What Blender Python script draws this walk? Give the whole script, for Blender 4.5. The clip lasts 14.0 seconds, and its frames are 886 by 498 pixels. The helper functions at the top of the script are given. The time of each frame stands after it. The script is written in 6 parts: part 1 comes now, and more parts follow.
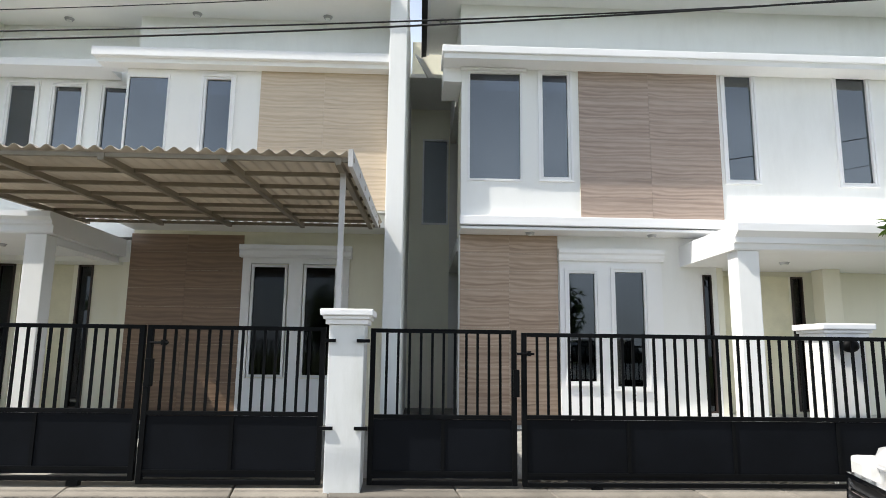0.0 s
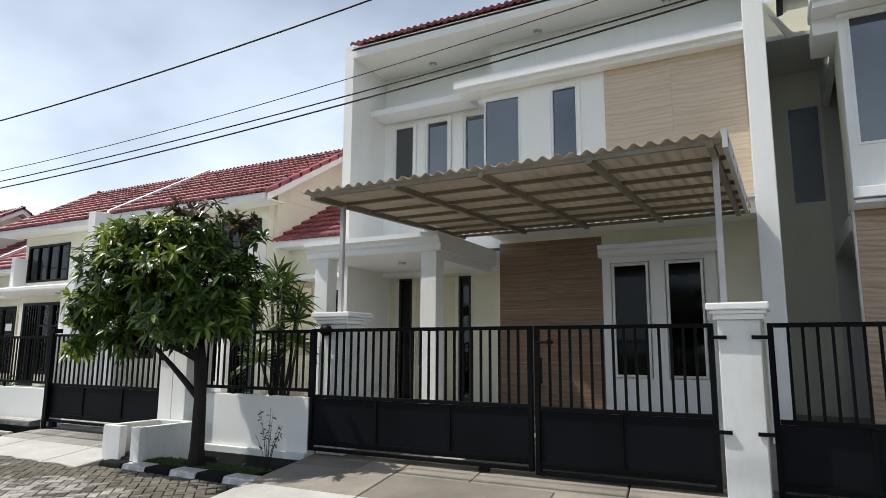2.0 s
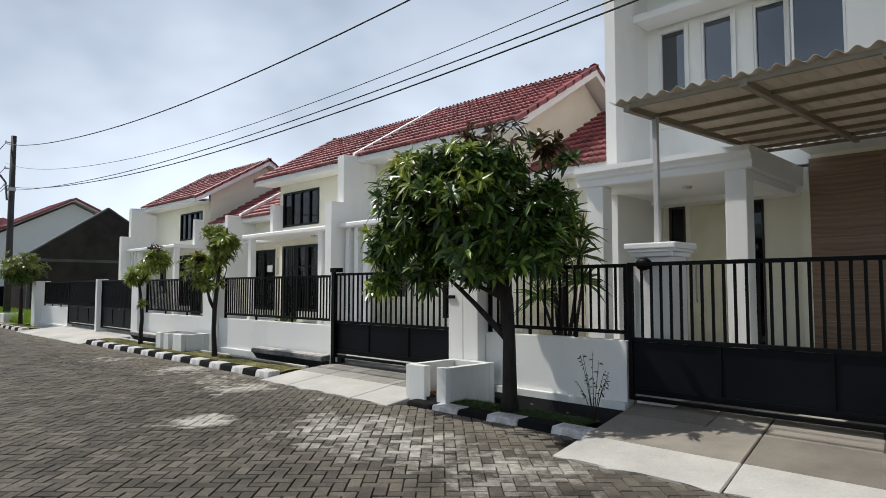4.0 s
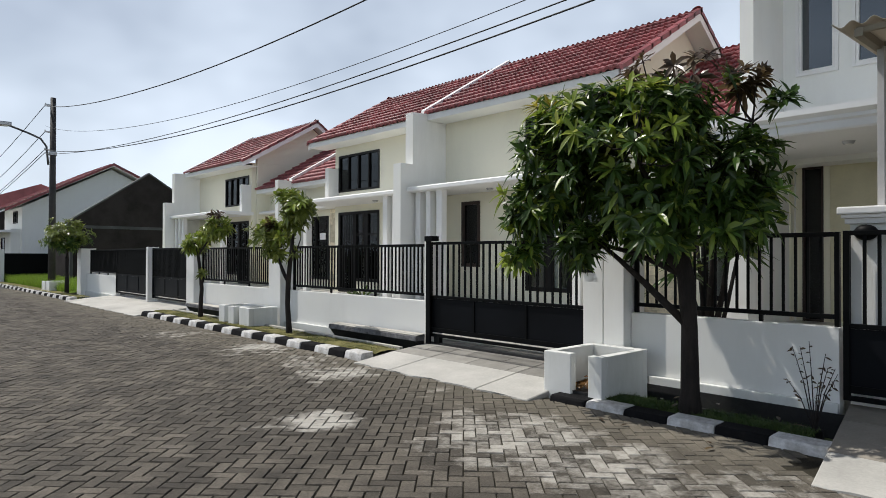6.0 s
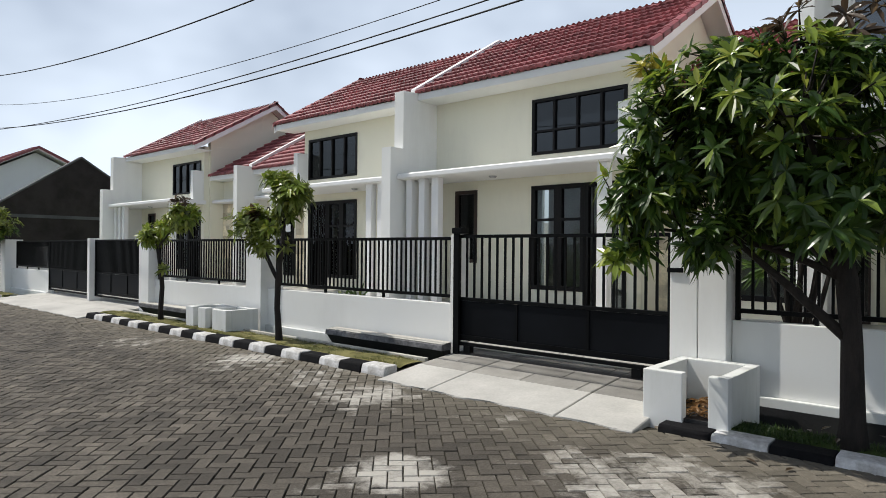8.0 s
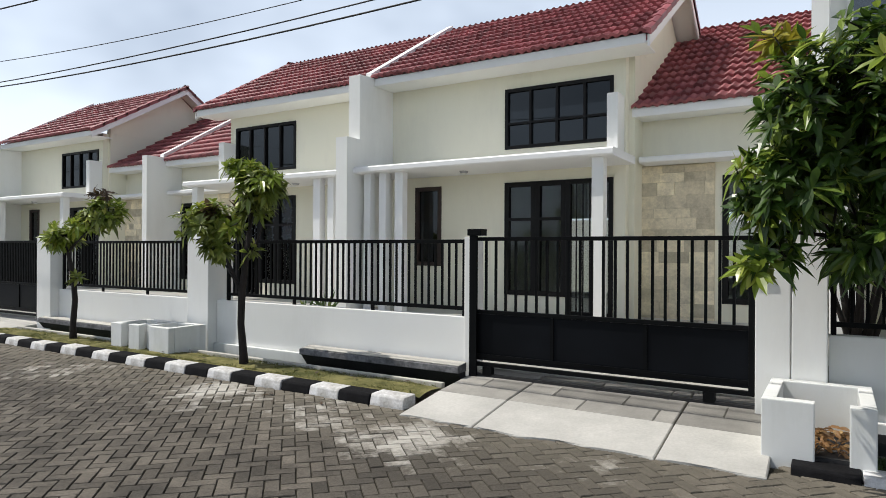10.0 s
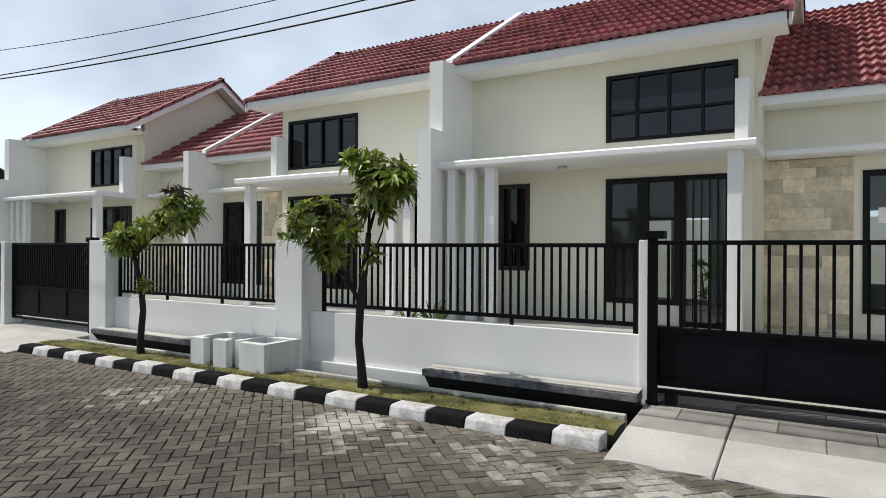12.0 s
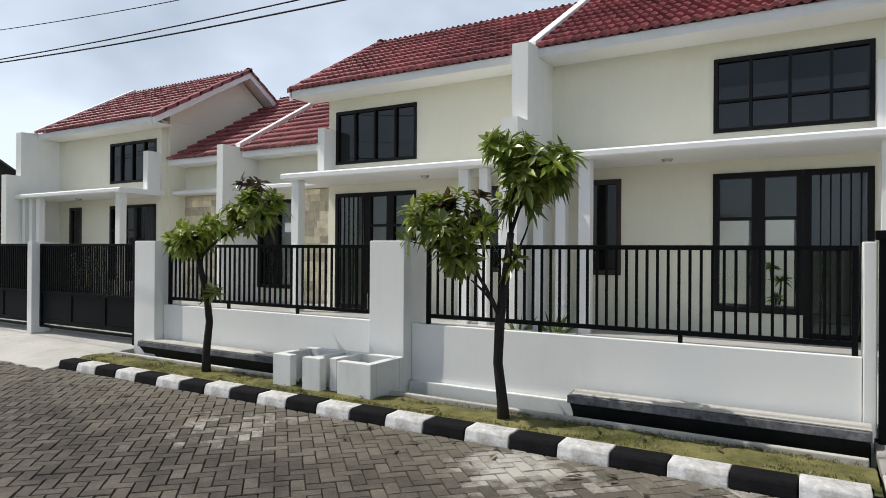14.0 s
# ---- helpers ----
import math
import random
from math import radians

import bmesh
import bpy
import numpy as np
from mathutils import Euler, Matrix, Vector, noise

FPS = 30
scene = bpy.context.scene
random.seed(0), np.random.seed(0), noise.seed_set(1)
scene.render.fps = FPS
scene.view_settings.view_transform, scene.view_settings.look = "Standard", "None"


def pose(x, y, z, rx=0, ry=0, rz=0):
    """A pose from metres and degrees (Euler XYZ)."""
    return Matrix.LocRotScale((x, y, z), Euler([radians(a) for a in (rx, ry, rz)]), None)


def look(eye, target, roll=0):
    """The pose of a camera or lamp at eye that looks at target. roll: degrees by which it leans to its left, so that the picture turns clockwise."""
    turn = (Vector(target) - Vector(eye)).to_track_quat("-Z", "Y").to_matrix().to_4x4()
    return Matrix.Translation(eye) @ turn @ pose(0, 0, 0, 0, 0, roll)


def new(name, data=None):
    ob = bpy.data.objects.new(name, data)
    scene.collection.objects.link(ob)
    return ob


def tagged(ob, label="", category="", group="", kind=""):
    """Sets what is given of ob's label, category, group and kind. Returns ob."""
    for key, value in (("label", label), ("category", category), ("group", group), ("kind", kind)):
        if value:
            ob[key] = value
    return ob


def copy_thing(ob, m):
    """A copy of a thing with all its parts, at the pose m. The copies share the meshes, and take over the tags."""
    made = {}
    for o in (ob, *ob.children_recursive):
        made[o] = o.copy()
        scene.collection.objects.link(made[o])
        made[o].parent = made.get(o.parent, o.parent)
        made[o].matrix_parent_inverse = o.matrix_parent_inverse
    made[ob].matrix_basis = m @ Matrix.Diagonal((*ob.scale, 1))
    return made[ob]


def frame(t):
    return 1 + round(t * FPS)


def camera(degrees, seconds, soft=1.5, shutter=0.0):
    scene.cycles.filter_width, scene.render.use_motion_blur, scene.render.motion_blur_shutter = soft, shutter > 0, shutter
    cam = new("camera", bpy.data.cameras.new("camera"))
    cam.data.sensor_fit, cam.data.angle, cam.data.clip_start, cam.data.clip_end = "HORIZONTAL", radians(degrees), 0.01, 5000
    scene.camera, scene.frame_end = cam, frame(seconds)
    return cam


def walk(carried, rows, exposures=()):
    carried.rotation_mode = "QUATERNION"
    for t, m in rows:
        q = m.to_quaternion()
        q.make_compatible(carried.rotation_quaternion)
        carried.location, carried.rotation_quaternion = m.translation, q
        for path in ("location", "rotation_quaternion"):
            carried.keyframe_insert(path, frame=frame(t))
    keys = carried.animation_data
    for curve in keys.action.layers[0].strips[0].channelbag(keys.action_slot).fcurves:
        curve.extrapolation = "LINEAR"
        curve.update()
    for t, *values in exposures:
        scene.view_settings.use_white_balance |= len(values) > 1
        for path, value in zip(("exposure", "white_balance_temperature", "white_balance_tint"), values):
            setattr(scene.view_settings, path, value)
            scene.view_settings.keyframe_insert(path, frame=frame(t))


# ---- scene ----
cam = camera(69.4, 14.0, soft=0.9)
PATH = [
    (0, (-0.479, 0.019, 1.365), (-0.409, 1.993, 1.684), 0.7),
    (0.5, (-0.523, -0.036, 1.366), (-0.715, 1.93, 1.683), 0.3),
    (1, (-0.536, -0.072, 1.383), (-1.103, 1.82, 1.7), 0.0),
    (1.5, (-0.551, -0.021, 1.37), (-1.472, 1.726, 1.687), 0.1),
    (2, (-0.792, 0.04, 1.335), (-1.716, 1.785, 1.65), 0.3),
    (2.5, (-1.107, 0.028, 1.303), (-2.108, 1.741, 1.553), 0.3),
    (3, (-1.52, 0.065, 1.319), (-2.692, 1.675, 1.503), 0.2),
    (3.5, (-1.94, 0.089, 1.333), (-3.283, 1.564, 1.484), 0.1),
    (4, (-2.38, 0.072, 1.323), (-3.785, 1.49, 1.446), 0.0),
    (4.2, (-2.581, 0.121, 1.329), (-4.008, 1.518, 1.448), 0.1),
    (6.5, (-4.382, 0.079, 1.37), (-5.84, 1.447, 1.383), 0.1),
    (7, (-4.8, 0.099, 1.372), (-6.254, 1.472, 1.386), 0.2),
    (7.5, (-5.228, 0.134, 1.36), (-6.677, 1.513, 1.373), 0.3),
    (7.7, (-5.404, 0.161, 1.364), (-6.809, 1.584, 1.373), 0.4),
    (9.8, (-7.193, 0.292, 1.439), (-8.241, 1.996, 1.442), 0.4),
    (10, (-7.331, 0.31, 1.43), (-8.38, 2.013, 1.431), 0.3),
    (10.5, (-7.812, 0.343, 1.443), (-8.856, 2.048, 1.447), 0.4),
    (11, (-8.233, 0.336, 1.469), (-9.275, 2.043, 1.472), 0.4),
    (11.5, (-8.646, 0.391, 1.48), (-9.69, 2.097, 1.479), 0.3),
    (12, (-9.077, 0.385, 1.466), (-10.118, 2.092, 1.468), 0.3),
    (12.5, (-9.487, 0.429, 1.452), (-10.522, 2.14, 1.457), 0.4),
    (13, (-9.908, 0.461, 1.466), (-10.942, 2.173, 1.469), 0.4),
    (13.5, (-10.309, 0.493, 1.464), (-11.337, 2.208, 1.472), 0.3),
    (14, (-10.711, 0.582, 1.472), (-11.73, 2.303, 1.478), 0.4),
]
walk(cam, [(t, look(eye, target, roll)) for t, eye, target, roll in PATH], [(0.0, 0.55), (1.0, 0.32), (2.0, 0.05), (3.0, 0.00), (4.0, -0.24), (6.5, -0.28), (10.0, -0.13), (12.0, -0.26), (14.0, -0.28)])

# ---- world, sun, exposure ----
SUN_WAY = Vector((0.60, 0.205, -1.0)).normalized()
world = bpy.data.worlds.new("sky")
scene.world = world
world.use_nodes = True
wn = world.node_tree.nodes
wl = world.node_tree.links
wn.clear()
w_out = wn.new("ShaderNodeOutputWorld")
w_bg = wn.new("ShaderNodeBackground")
w_sky = wn.new("ShaderNodeTexSky")
w_sky.sky_type = 'NISHITA'
w_sky.sun_disc = False
w_sky.sun_elevation = math.asin(-SUN_WAY.z)
w_sky.sun_rotation = math.atan2(-SUN_WAY.x, -SUN_WAY.y)
w_sky.air_density = 1.0
w_sky.dust_density = 2.0
w_bg.inputs["Strength"].default_value = 0.084
w_tc = wn.new("ShaderNodeTexCoord")
w_map = wn.new("ShaderNodeMapping")
w_map.inputs["Scale"].default_value = (1.0, 1.0, 1.7)
w_noise = wn.new("ShaderNodeTexNoise")
w_noise.inputs["Scale"].default_value = 1.7
w_noise.inputs["Detail"].default_value = 4.0
w_noise.inputs["Roughness"].default_value = 0.55
w_ramp = wn.new("ShaderNodeValToRGB")
w_ramp.color_ramp.elements[0].position = 0.40
w_ramp.color_ramp.elements[0].color = (0.50, 0.50, 0.50, 1)
w_ramp.color_ramp.elements[1].position = 0.58
w_ramp.color_ramp.elements[1].color = (1.0, 1.0, 1.0, 1)
w_mix = wn.new("ShaderNodeMixRGB")
w_mix.inputs["Color2"].default_value = (12.6, 14.2, 16.4, 1)
wl.new(w_tc.outputs["Generated"], w_map.inputs["Vector"])
wl.new(w_map.outputs["Vector"], w_noise.inputs["Vector"])
wl.new(w_noise.outputs["Fac"], w_ramp.inputs["Fac"])
# haze: whiter towards the horizon
w_sep = wn.new("ShaderNodeSeparateXYZ")
wl.new(w_tc.outputs["Generated"], w_sep.inputs["Vector"])
w_haze = wn.new("ShaderNodeMapRange")
w_haze.inputs["From Min"].default_value, w_haze.inputs["From Max"].default_value = 0.15, 0.68
w_haze.inputs["To Min"].default_value, w_haze.inputs["To Max"].default_value = 1.0, 0.06
wl.new(w_sep.outputs["Z"], w_haze.inputs["Value"])
w_mul = wn.new("ShaderNodeMath")
w_mul.operation = 'MULTIPLY'
wl.new(w_ramp.outputs["Color"], w_mul.inputs[0])
wl.new(w_haze.outputs["Result"], w_mul.inputs[1])
wl.new(w_mul.outputs[0], w_mix.inputs["Fac"])
wl.new(w_sky.outputs["Color"], w_mix.inputs["Color1"])
wl.new(w_mix.outputs["Color"], w_bg.inputs["Color"])
wl.new(w_bg.outputs["Background"], w_out.inputs["Surface"])

sun_data = bpy.data.lights.new("sun", 'SUN')
sun_data.energy = 5.0
sun_data.angle = radians(0.6)
sun_data.color = (1.0, 0.96, 0.90)
sun = new("sun", sun_data)
sun.matrix_world = look((0, 0, 30), Vector((0, 0, 30)) + SUN_WAY)

# ---- materials ----


def base_material(name):
    m = bpy.data.materials.new(name)
    m.use_nodes = True
    nt = m.node_tree
    b = nt.nodes["Principled BSDF"]
    return m, nt, b


def add_node(nt, kind, **values):
    n = nt.nodes.new(kind)
    for key, v in values.items():
        n.inputs[key.replace("_", " ")].default_value = v
    return n


def coords(nt, scale=(1, 1, 1)):
    tc = nt.nodes.new("ShaderNodeTexCoord")
    mp = nt.nodes.new("ShaderNodeMapping")
    mp.inputs["Scale"].default_value = scale
    nt.links.new(tc.outputs["Object"], mp.inputs["Vector"])
    return mp.outputs["Vector"]


def surface(name, color, rough=0.7, metal=0.0, grain=60.0, grain_amount=0.10, stain=1.2, stain_amount=0.12,
            bump=0.15, stretch=(1, 1, 1), spread="", tint=None, spec=0.4):
    """Two-scale variation of one colour, with relief. spread: "object" or "island" varies piece by piece."""
    m, nt, b = base_material(name)
    v = coords(nt, stretch)
    fine = add_node(nt, "ShaderNodeTexNoise", Scale=grain, Detail=5.0, Roughness=0.6)
    wide = add_node(nt, "ShaderNodeTexNoise", Scale=stain, Detail=4.0, Roughness=0.65)
    for n in (fine, wide):
        nt.links.new(v, n.inputs["Vector"])
    dark = tuple(c * (1 - stain_amount * 2.2) for c in (tint or color)) + (1,)
    light = tuple(min(1, c * (1 + stain_amount * 0.6)) for c in color) + (1,)
    r1 = nt.nodes.new("ShaderNodeValToRGB")
    r1.color_ramp.elements[0].position, r1.color_ramp.elements[0].color = 0.32, dark
    r1.color_ramp.elements[1].position, r1.color_ramp.elements[1].color = 0.62, light
    nt.links.new(wide.outputs["Fac"], r1.inputs["Fac"])
    r2 = nt.nodes.new("ShaderNodeMapRange")
    r2.inputs["To Min"].default_value, r2.inputs["To Max"].default_value = 1 - grain_amount * 1.6, 1 + grain_amount * 1.6
    nt.links.new(fine.outputs["Fac"], r2.inputs["Value"])
    mul = nt.nodes.new("ShaderNodeMixRGB")
    mul.blend_type, mul.inputs["Fac"].default_value = 'MULTIPLY', 1.0
    nt.links.new(r1.outputs["Color"], mul.inputs["Color1"])
    nt.links.new(r2.outputs["Result"], mul.inputs["Color2"])
    last = mul.outputs["Color"]
    if spread:
        src = nt.nodes.new("ShaderNodeObjectInfo") if spread == "object" else nt.nodes.new("ShaderNodeNewGeometry")
        rnd = src.outputs["Random"] if spread == "object" else src.outputs["Random Per Island"]
        r3 = nt.nodes.new("ShaderNodeMapRange")
        r3.inputs["To Min"].default_value, r3.inputs["To Max"].default_value = 0.66, 1.28
        nt.links.new(rnd, r3.inputs["Value"])
        mul2 = nt.nodes.new("ShaderNodeMixRGB")
        mul2.blend_type, mul2.inputs["Fac"].default_value = 'MULTIPLY', 1.0
        nt.links.new(last, mul2.inputs["Color1"])
        nt.links.new(r3.outputs["Result"], mul2.inputs["Color2"])
        last = mul2.outputs["Color"]
    nt.links.new(last, b.inputs["Base Color"])
    rr = nt.nodes.new("ShaderNodeMapRange")
    rr.inputs["To Min"].default_value, rr.inputs["To Max"].default_value = max(0, rough - 0.12), min(1, rough + 0.12)
    nt.links.new(wide.outputs["Fac"], rr.inputs["Value"])
    nt.links.new(rr.outputs["Result"], b.inputs["Roughness"])
    b.inputs["Metallic"].default_value = metal
    b.inputs["Specular IOR Level"].default_value = spec
    if bump:
        bp = nt.nodes.new("ShaderNodeBump")
        bp.inputs["Strength"].default_value, bp.inputs["Distance"].default_value = bump, 0.01
        nt.links.new(fine.outputs["Fac"], bp.inputs["Height"])
        nt.links.new(bp.outputs["Normal"], b.inputs["Normal"])
    return m


def painted_wall(name, color, dirt=(0.42, 0.40, 0.36), dirt_amount=0.10):
    """Emulsion paint on render: faint roller grain, large soft patches and thin vertical rain streaks."""
    m, nt, b = base_material(name)
    v = coords(nt)
    vs = coords(nt, (2.2, 2.2, 0.5))
    fine = add_node(nt, "ShaderNodeTexNoise", Scale=90.0, Detail=3.0)
    wide = add_node(nt, "ShaderNodeTexNoise", Scale=0.7, Detail=5.0, Roughness=0.6)
    streak = add_node(nt, "ShaderNodeTexNoise", Scale=1.3, Detail=6.0, Roughness=0.7)
    nt.links.new(v, fine.inputs["Vector"])
    nt.links.new(v, wide.inputs["Vector"])
    nt.links.new(vs, streak.inputs["Vector"])
    mul = nt.nodes.new("ShaderNodeMath")
    mul.operation = 'MULTIPLY'
    nt.links.new(wide.outputs["Fac"], mul.inputs[0])
    nt.links.new(streak.outputs["Fac"], mul.inputs[1])
    mr = nt.nodes.new("ShaderNodeMapRange")
    mr.inputs["From Min"].default_value, mr.inputs["From Max"].default_value = 0.24, 0.46
    mr.inputs["To Min"].default_value, mr.inputs["To Max"].default_value = 0.0, dirt_amount * 1.5
    nt.links.new(mul.outputs[0], mr.inputs["Value"])
    mix = nt.nodes.new("ShaderNodeMixRGB")
    mix.inputs["Color1"].default_value = (*color, 1)
    mix.inputs["Color2"].default_value = (*dirt, 1)
    nt.links.new(mr.outputs["Result"], mix.inputs["Fac"])
    nt.links.new(mix.outputs["Color"], b.inputs["Base Color"])
    b.inputs["Roughness"].default_value = 0.62
    b.inputs["Specular IOR Level"].default_value = 0.3
    bp = nt.nodes.new("ShaderNodeBump")
    bp.inputs["Strength"].default_value, bp.inputs["Distance"].default_value = 0.12, 0.004
    nt.links.new(fine.outputs["Fac"], bp.inputs["Height"])
    nt.links.new(bp.outputs["Normal"], b.inputs["Normal"])
    return m


def wood_tile(name, light, dark):
    """Wood-look ceramic tile: long wavy horizontal veins."""
    m, nt, b = base_material(name)
    v = coords(nt, (0.45, 1.0, 2.1))
    warp = add_node(nt, "ShaderNodeTexNoise", Scale=1.6, Detail=3.0)
    nt.links.new(v, warp.inputs["Vector"])
    oi = nt.nodes.new("ShaderNodeObjectInfo")
    off = nt.nodes.new("ShaderNodeVectorMath")
    off.operation = 'SCALE'
    off.inputs[0].default_value = (3.0, 1.0, 2.0)
    nt.links.new(oi.outputs["Random"], off.inputs["Scale"])
    va = nt.nodes.new("ShaderNodeVectorMath")
    va.operation = 'MULTIPLY_ADD'
    va.inputs[1].default_value = (0.0, 0.0, 0.55)
    nt.links.new(warp.outputs["Color"], va.inputs[0])
    nt.links.new(v, va.inputs[2])
    vb = nt.nodes.new("ShaderNodeVectorMath")
    nt.links.new(va.outputs[0], vb.inputs[0])
    nt.links.new(off.outputs[0], vb.inputs[1])
    wave = nt.nodes.new("ShaderNodeTexWave")
    wave.bands_direction = 'Z'
    wave.inputs["Scale"].default_value = 2.1
    wave.inputs["Distortion"].default_value = 2.2
    wave.inputs["Detail"].default_value = 4.0
    wave.inputs["Detail Scale"].default_value = 1.2
    nt.links.new(vb.outputs[0], wave.inputs["Vector"])
    vg = coords(nt, (3.0, 3.0, 60.0))
    fine = add_node(nt, "ShaderNodeTexNoise", Scale=1.5, Detail=4.0)
    nt.links.new(vg, fine.inputs["Vector"])
    ramp = nt.nodes.new("ShaderNodeValToRGB")
    ramp.color_ramp.elements[0].position, ramp.color_ramp.elements[0].color = 0.34, (*dark, 1)
    ramp.color_ramp.elements[1].position, ramp.color_ramp.elements[1].color = 0.62, (*light, 1)
    vn = nt.nodes.new("ShaderNodeVectorMath")
    vn.operation = 'MULTIPLY'
    vn.inputs[1].default_value = (0.9, 1.0, 8.5)
    nt.links.new(vb.outputs[0], vn.inputs[0])
    band = add_node(nt, "ShaderNodeTexNoise", Scale=1.3, Detail=5.0, Roughness=0.6)
    nt.links.new(vn.outputs[0], band.inputs["Vector"])
    blend = nt.nodes.new("ShaderNodeMixRGB")
    blend.inputs["Fac"].default_value = 0.82
    nt.links.new(wave.outputs["Fac"], blend.inputs["Color1"])
    nt.links.new(band.outputs["Fac"], blend.inputs["Color2"])
    nt.links.new(blend.outputs["Color"], ramp.inputs["Fac"])
    mr = nt.nodes.new("ShaderNodeMapRange")
    mr.inputs["To Min"].default_value, mr.inputs["To Max"].default_value = 0.8, 1.2
    nt.links.new(fine.outputs["Fac"], mr.inputs["Value"])
    mul = nt.nodes.new("ShaderNodeMixRGB")
    mul.blend_type, mul.inputs["Fac"].default_value = 'MULTIPLY', 1.0
    nt.links.new(ramp.outputs["Color"], mul.inputs["Color1"])
    nt.links.new(mr.outputs["Result"], mul.inputs["Color2"])
    nt.links.new(mul.outputs["Color"], b.inputs["Base Color"])
    b.inputs["Roughness"].default_value = 0.42
    bp = nt.nodes.new("ShaderNodeBump")
    bp.inputs["Strength"].default_value, bp.inputs["Distance"].default_value = 0.2, 0.004
    nt.links.new(wave.outputs["Fac"], bp.inputs["Height"])
    nt.links.new(bp.outputs["Normal"], b.inputs["Normal"])
    return m


def window_glass(name, tint, gloss_rough=0.02, ior=1.6, film=0.0):
    m, nt, b = base_material(name)
    nt.nodes.remove(b)
    out = nt.nodes["Material Output"]
    tr = nt.nodes.new("ShaderNodeBsdfTransparent")
    tr.inputs["Color"].default_value = (*tint, 1)
    gl = nt.nodes.new("ShaderNodeBsdfGlossy")
    gl.inputs["Roughness"].default_value = gloss_rough
    gl.inputs["Color"].default_value = (0.84, 0.90, 0.94, 1)
    fr = nt.nodes.new("ShaderNodeFresnel")
    fr.inputs["IOR"].default_value = ior
    v = coords(nt)
    n1 = add_node(nt, "ShaderNodeTexNoise", Scale=0.8, Detail=2.0)
    nt.links.new(v, n1.inputs["Vector"])
    bp = nt.nodes.new("ShaderNodeBump")
    bp.inputs["Strength"].default_value, bp.inputs["Distance"].default_value = 0.05, 0.02
    nt.links.new(n1.outputs["Fac"], bp.inputs["Height"])
    nt.links.new(bp.outputs["Normal"], gl.inputs["Normal"])
    fac = nt.nodes.new("ShaderNodeMath")
    fac.operation, fac.use_clamp = 'ADD', True
    fac.inputs[1].default_value = film
    nt.links.new(fr.outputs["Fac"], fac.inputs[0])
    mix = nt.nodes.new("ShaderNodeMixShader")
    nt.links.new(fac.outputs[0], mix.inputs["Fac"])
    nt.links.new(tr.outputs[0], mix.inputs[1])
    nt.links.new(gl.outputs[0], mix.inputs[2])
    nt.links.new(mix.outputs[0], out.inputs["Surface"])
    return m


def leaf_material(name, color, young):
    m, nt, b = base_material(name)
    gi = nt.nodes.new("ShaderNodeNewGeometry")
    ramp = nt.nodes.new("ShaderNodeValToRGB")
    e = ramp.color_ramp.elements
    e[0].position, e[0].color = 0.0, (*[c * 0.5 for c in color], 1)
    e[1].position, e[1].color = 0.75, (*color, 1)
    e2 = e.new(0.93)
    e2.color = (*young, 1)
    nt.links.new(gi.outputs["Random Per Island"], ramp.inputs["Fac"])
    nt.links.new(ramp.outputs["Color"], b.inputs["Base Color"])
    b.inputs["Roughness"].default_value = 0.32
    b.inputs["Specular IOR Level"].default_value = 0.5
    tl = nt.nodes.new("ShaderNodeBsdfTranslucent")
    nt.links.new(ramp.outputs["Color"], tl.inputs["Color"])
    mix = nt.nodes.new("ShaderNodeMixShader")
    mix.inputs["Fac"].default_value = 0.38
    out = nt.nodes["Material Output"]
    nt.links.new(b.outputs[0], mix.inputs[1])
    nt.links.new(tl.outputs[0], mix.inputs[2])
    nt.links.new(mix.outputs[0], out.inputs["Surface"])
    return m


def canopy_sheet_material():
    m, nt, b = base_material("canopy_sheet")
    v = coords(nt)
    n = add_node(nt, "ShaderNodeTexNoise", Scale=1.4, Detail=5.0)
    nt.links.new(v, n.inputs["Vector"])
    ramp = nt.nodes.new("ShaderNodeValToRGB")
    ramp.color_ramp.elements[0].position, ramp.color_ramp.elements[0].color = 0.3, (0.44, 0.40, 0.335, 1)
    ramp.color_ramp.elements[1].position, ramp.color_ramp.elements[1].color = 0.7, (0.56, 0.515, 0.44, 1)
    nt.links.new(n.outputs["Fac"], ramp.inputs["Fac"])
    nt.links.new(ramp.outputs["Color"], b.inputs["Base Color"])
    b.inputs["Roughness"].default_value = 0.5
    tl = nt.nodes.new("ShaderNodeBsdfTranslucent")
    nt.links.new(ramp.outputs["Color"], tl.inputs["Color"])
    mix = nt.nodes.new("ShaderNodeMixShader")
    mix.inputs["Fac"].default_value = 0.34
    nt.links.new(b.outputs[0], mix.inputs[1])
    nt.links.new(tl.outputs[0], mix.inputs[2])
    nt.links.new(mix.outputs[0], nt.nodes["Material Output"].inputs["Surface"])
    return m


ROAD_LEVEL = 0.065
# cement spilt on the road: x, y, radius, strength
CEMENT_SPILLS = [(-8.40, 2.75, 0.55, 0.50), (-7.15, 3.65, 1.20, 0.36), (-6.2, 3.55, 1.0, 0.34), (-11.1, 4.55, 0.7, 0.30), (-9.95, 4.05, 0.9, 0.40),
                 (-10.9, 4.2, 0.7, 0.30), (-12.45, 4.35, 0.6, 0.46), (-5.2, 3.7, 0.9, 0.34), (-12.1, 4.2, 1.0, 0.26), (-14.7, 4.1, 1.1, 0.24), (-8.6, 4.2, 0.7, 0.22)]


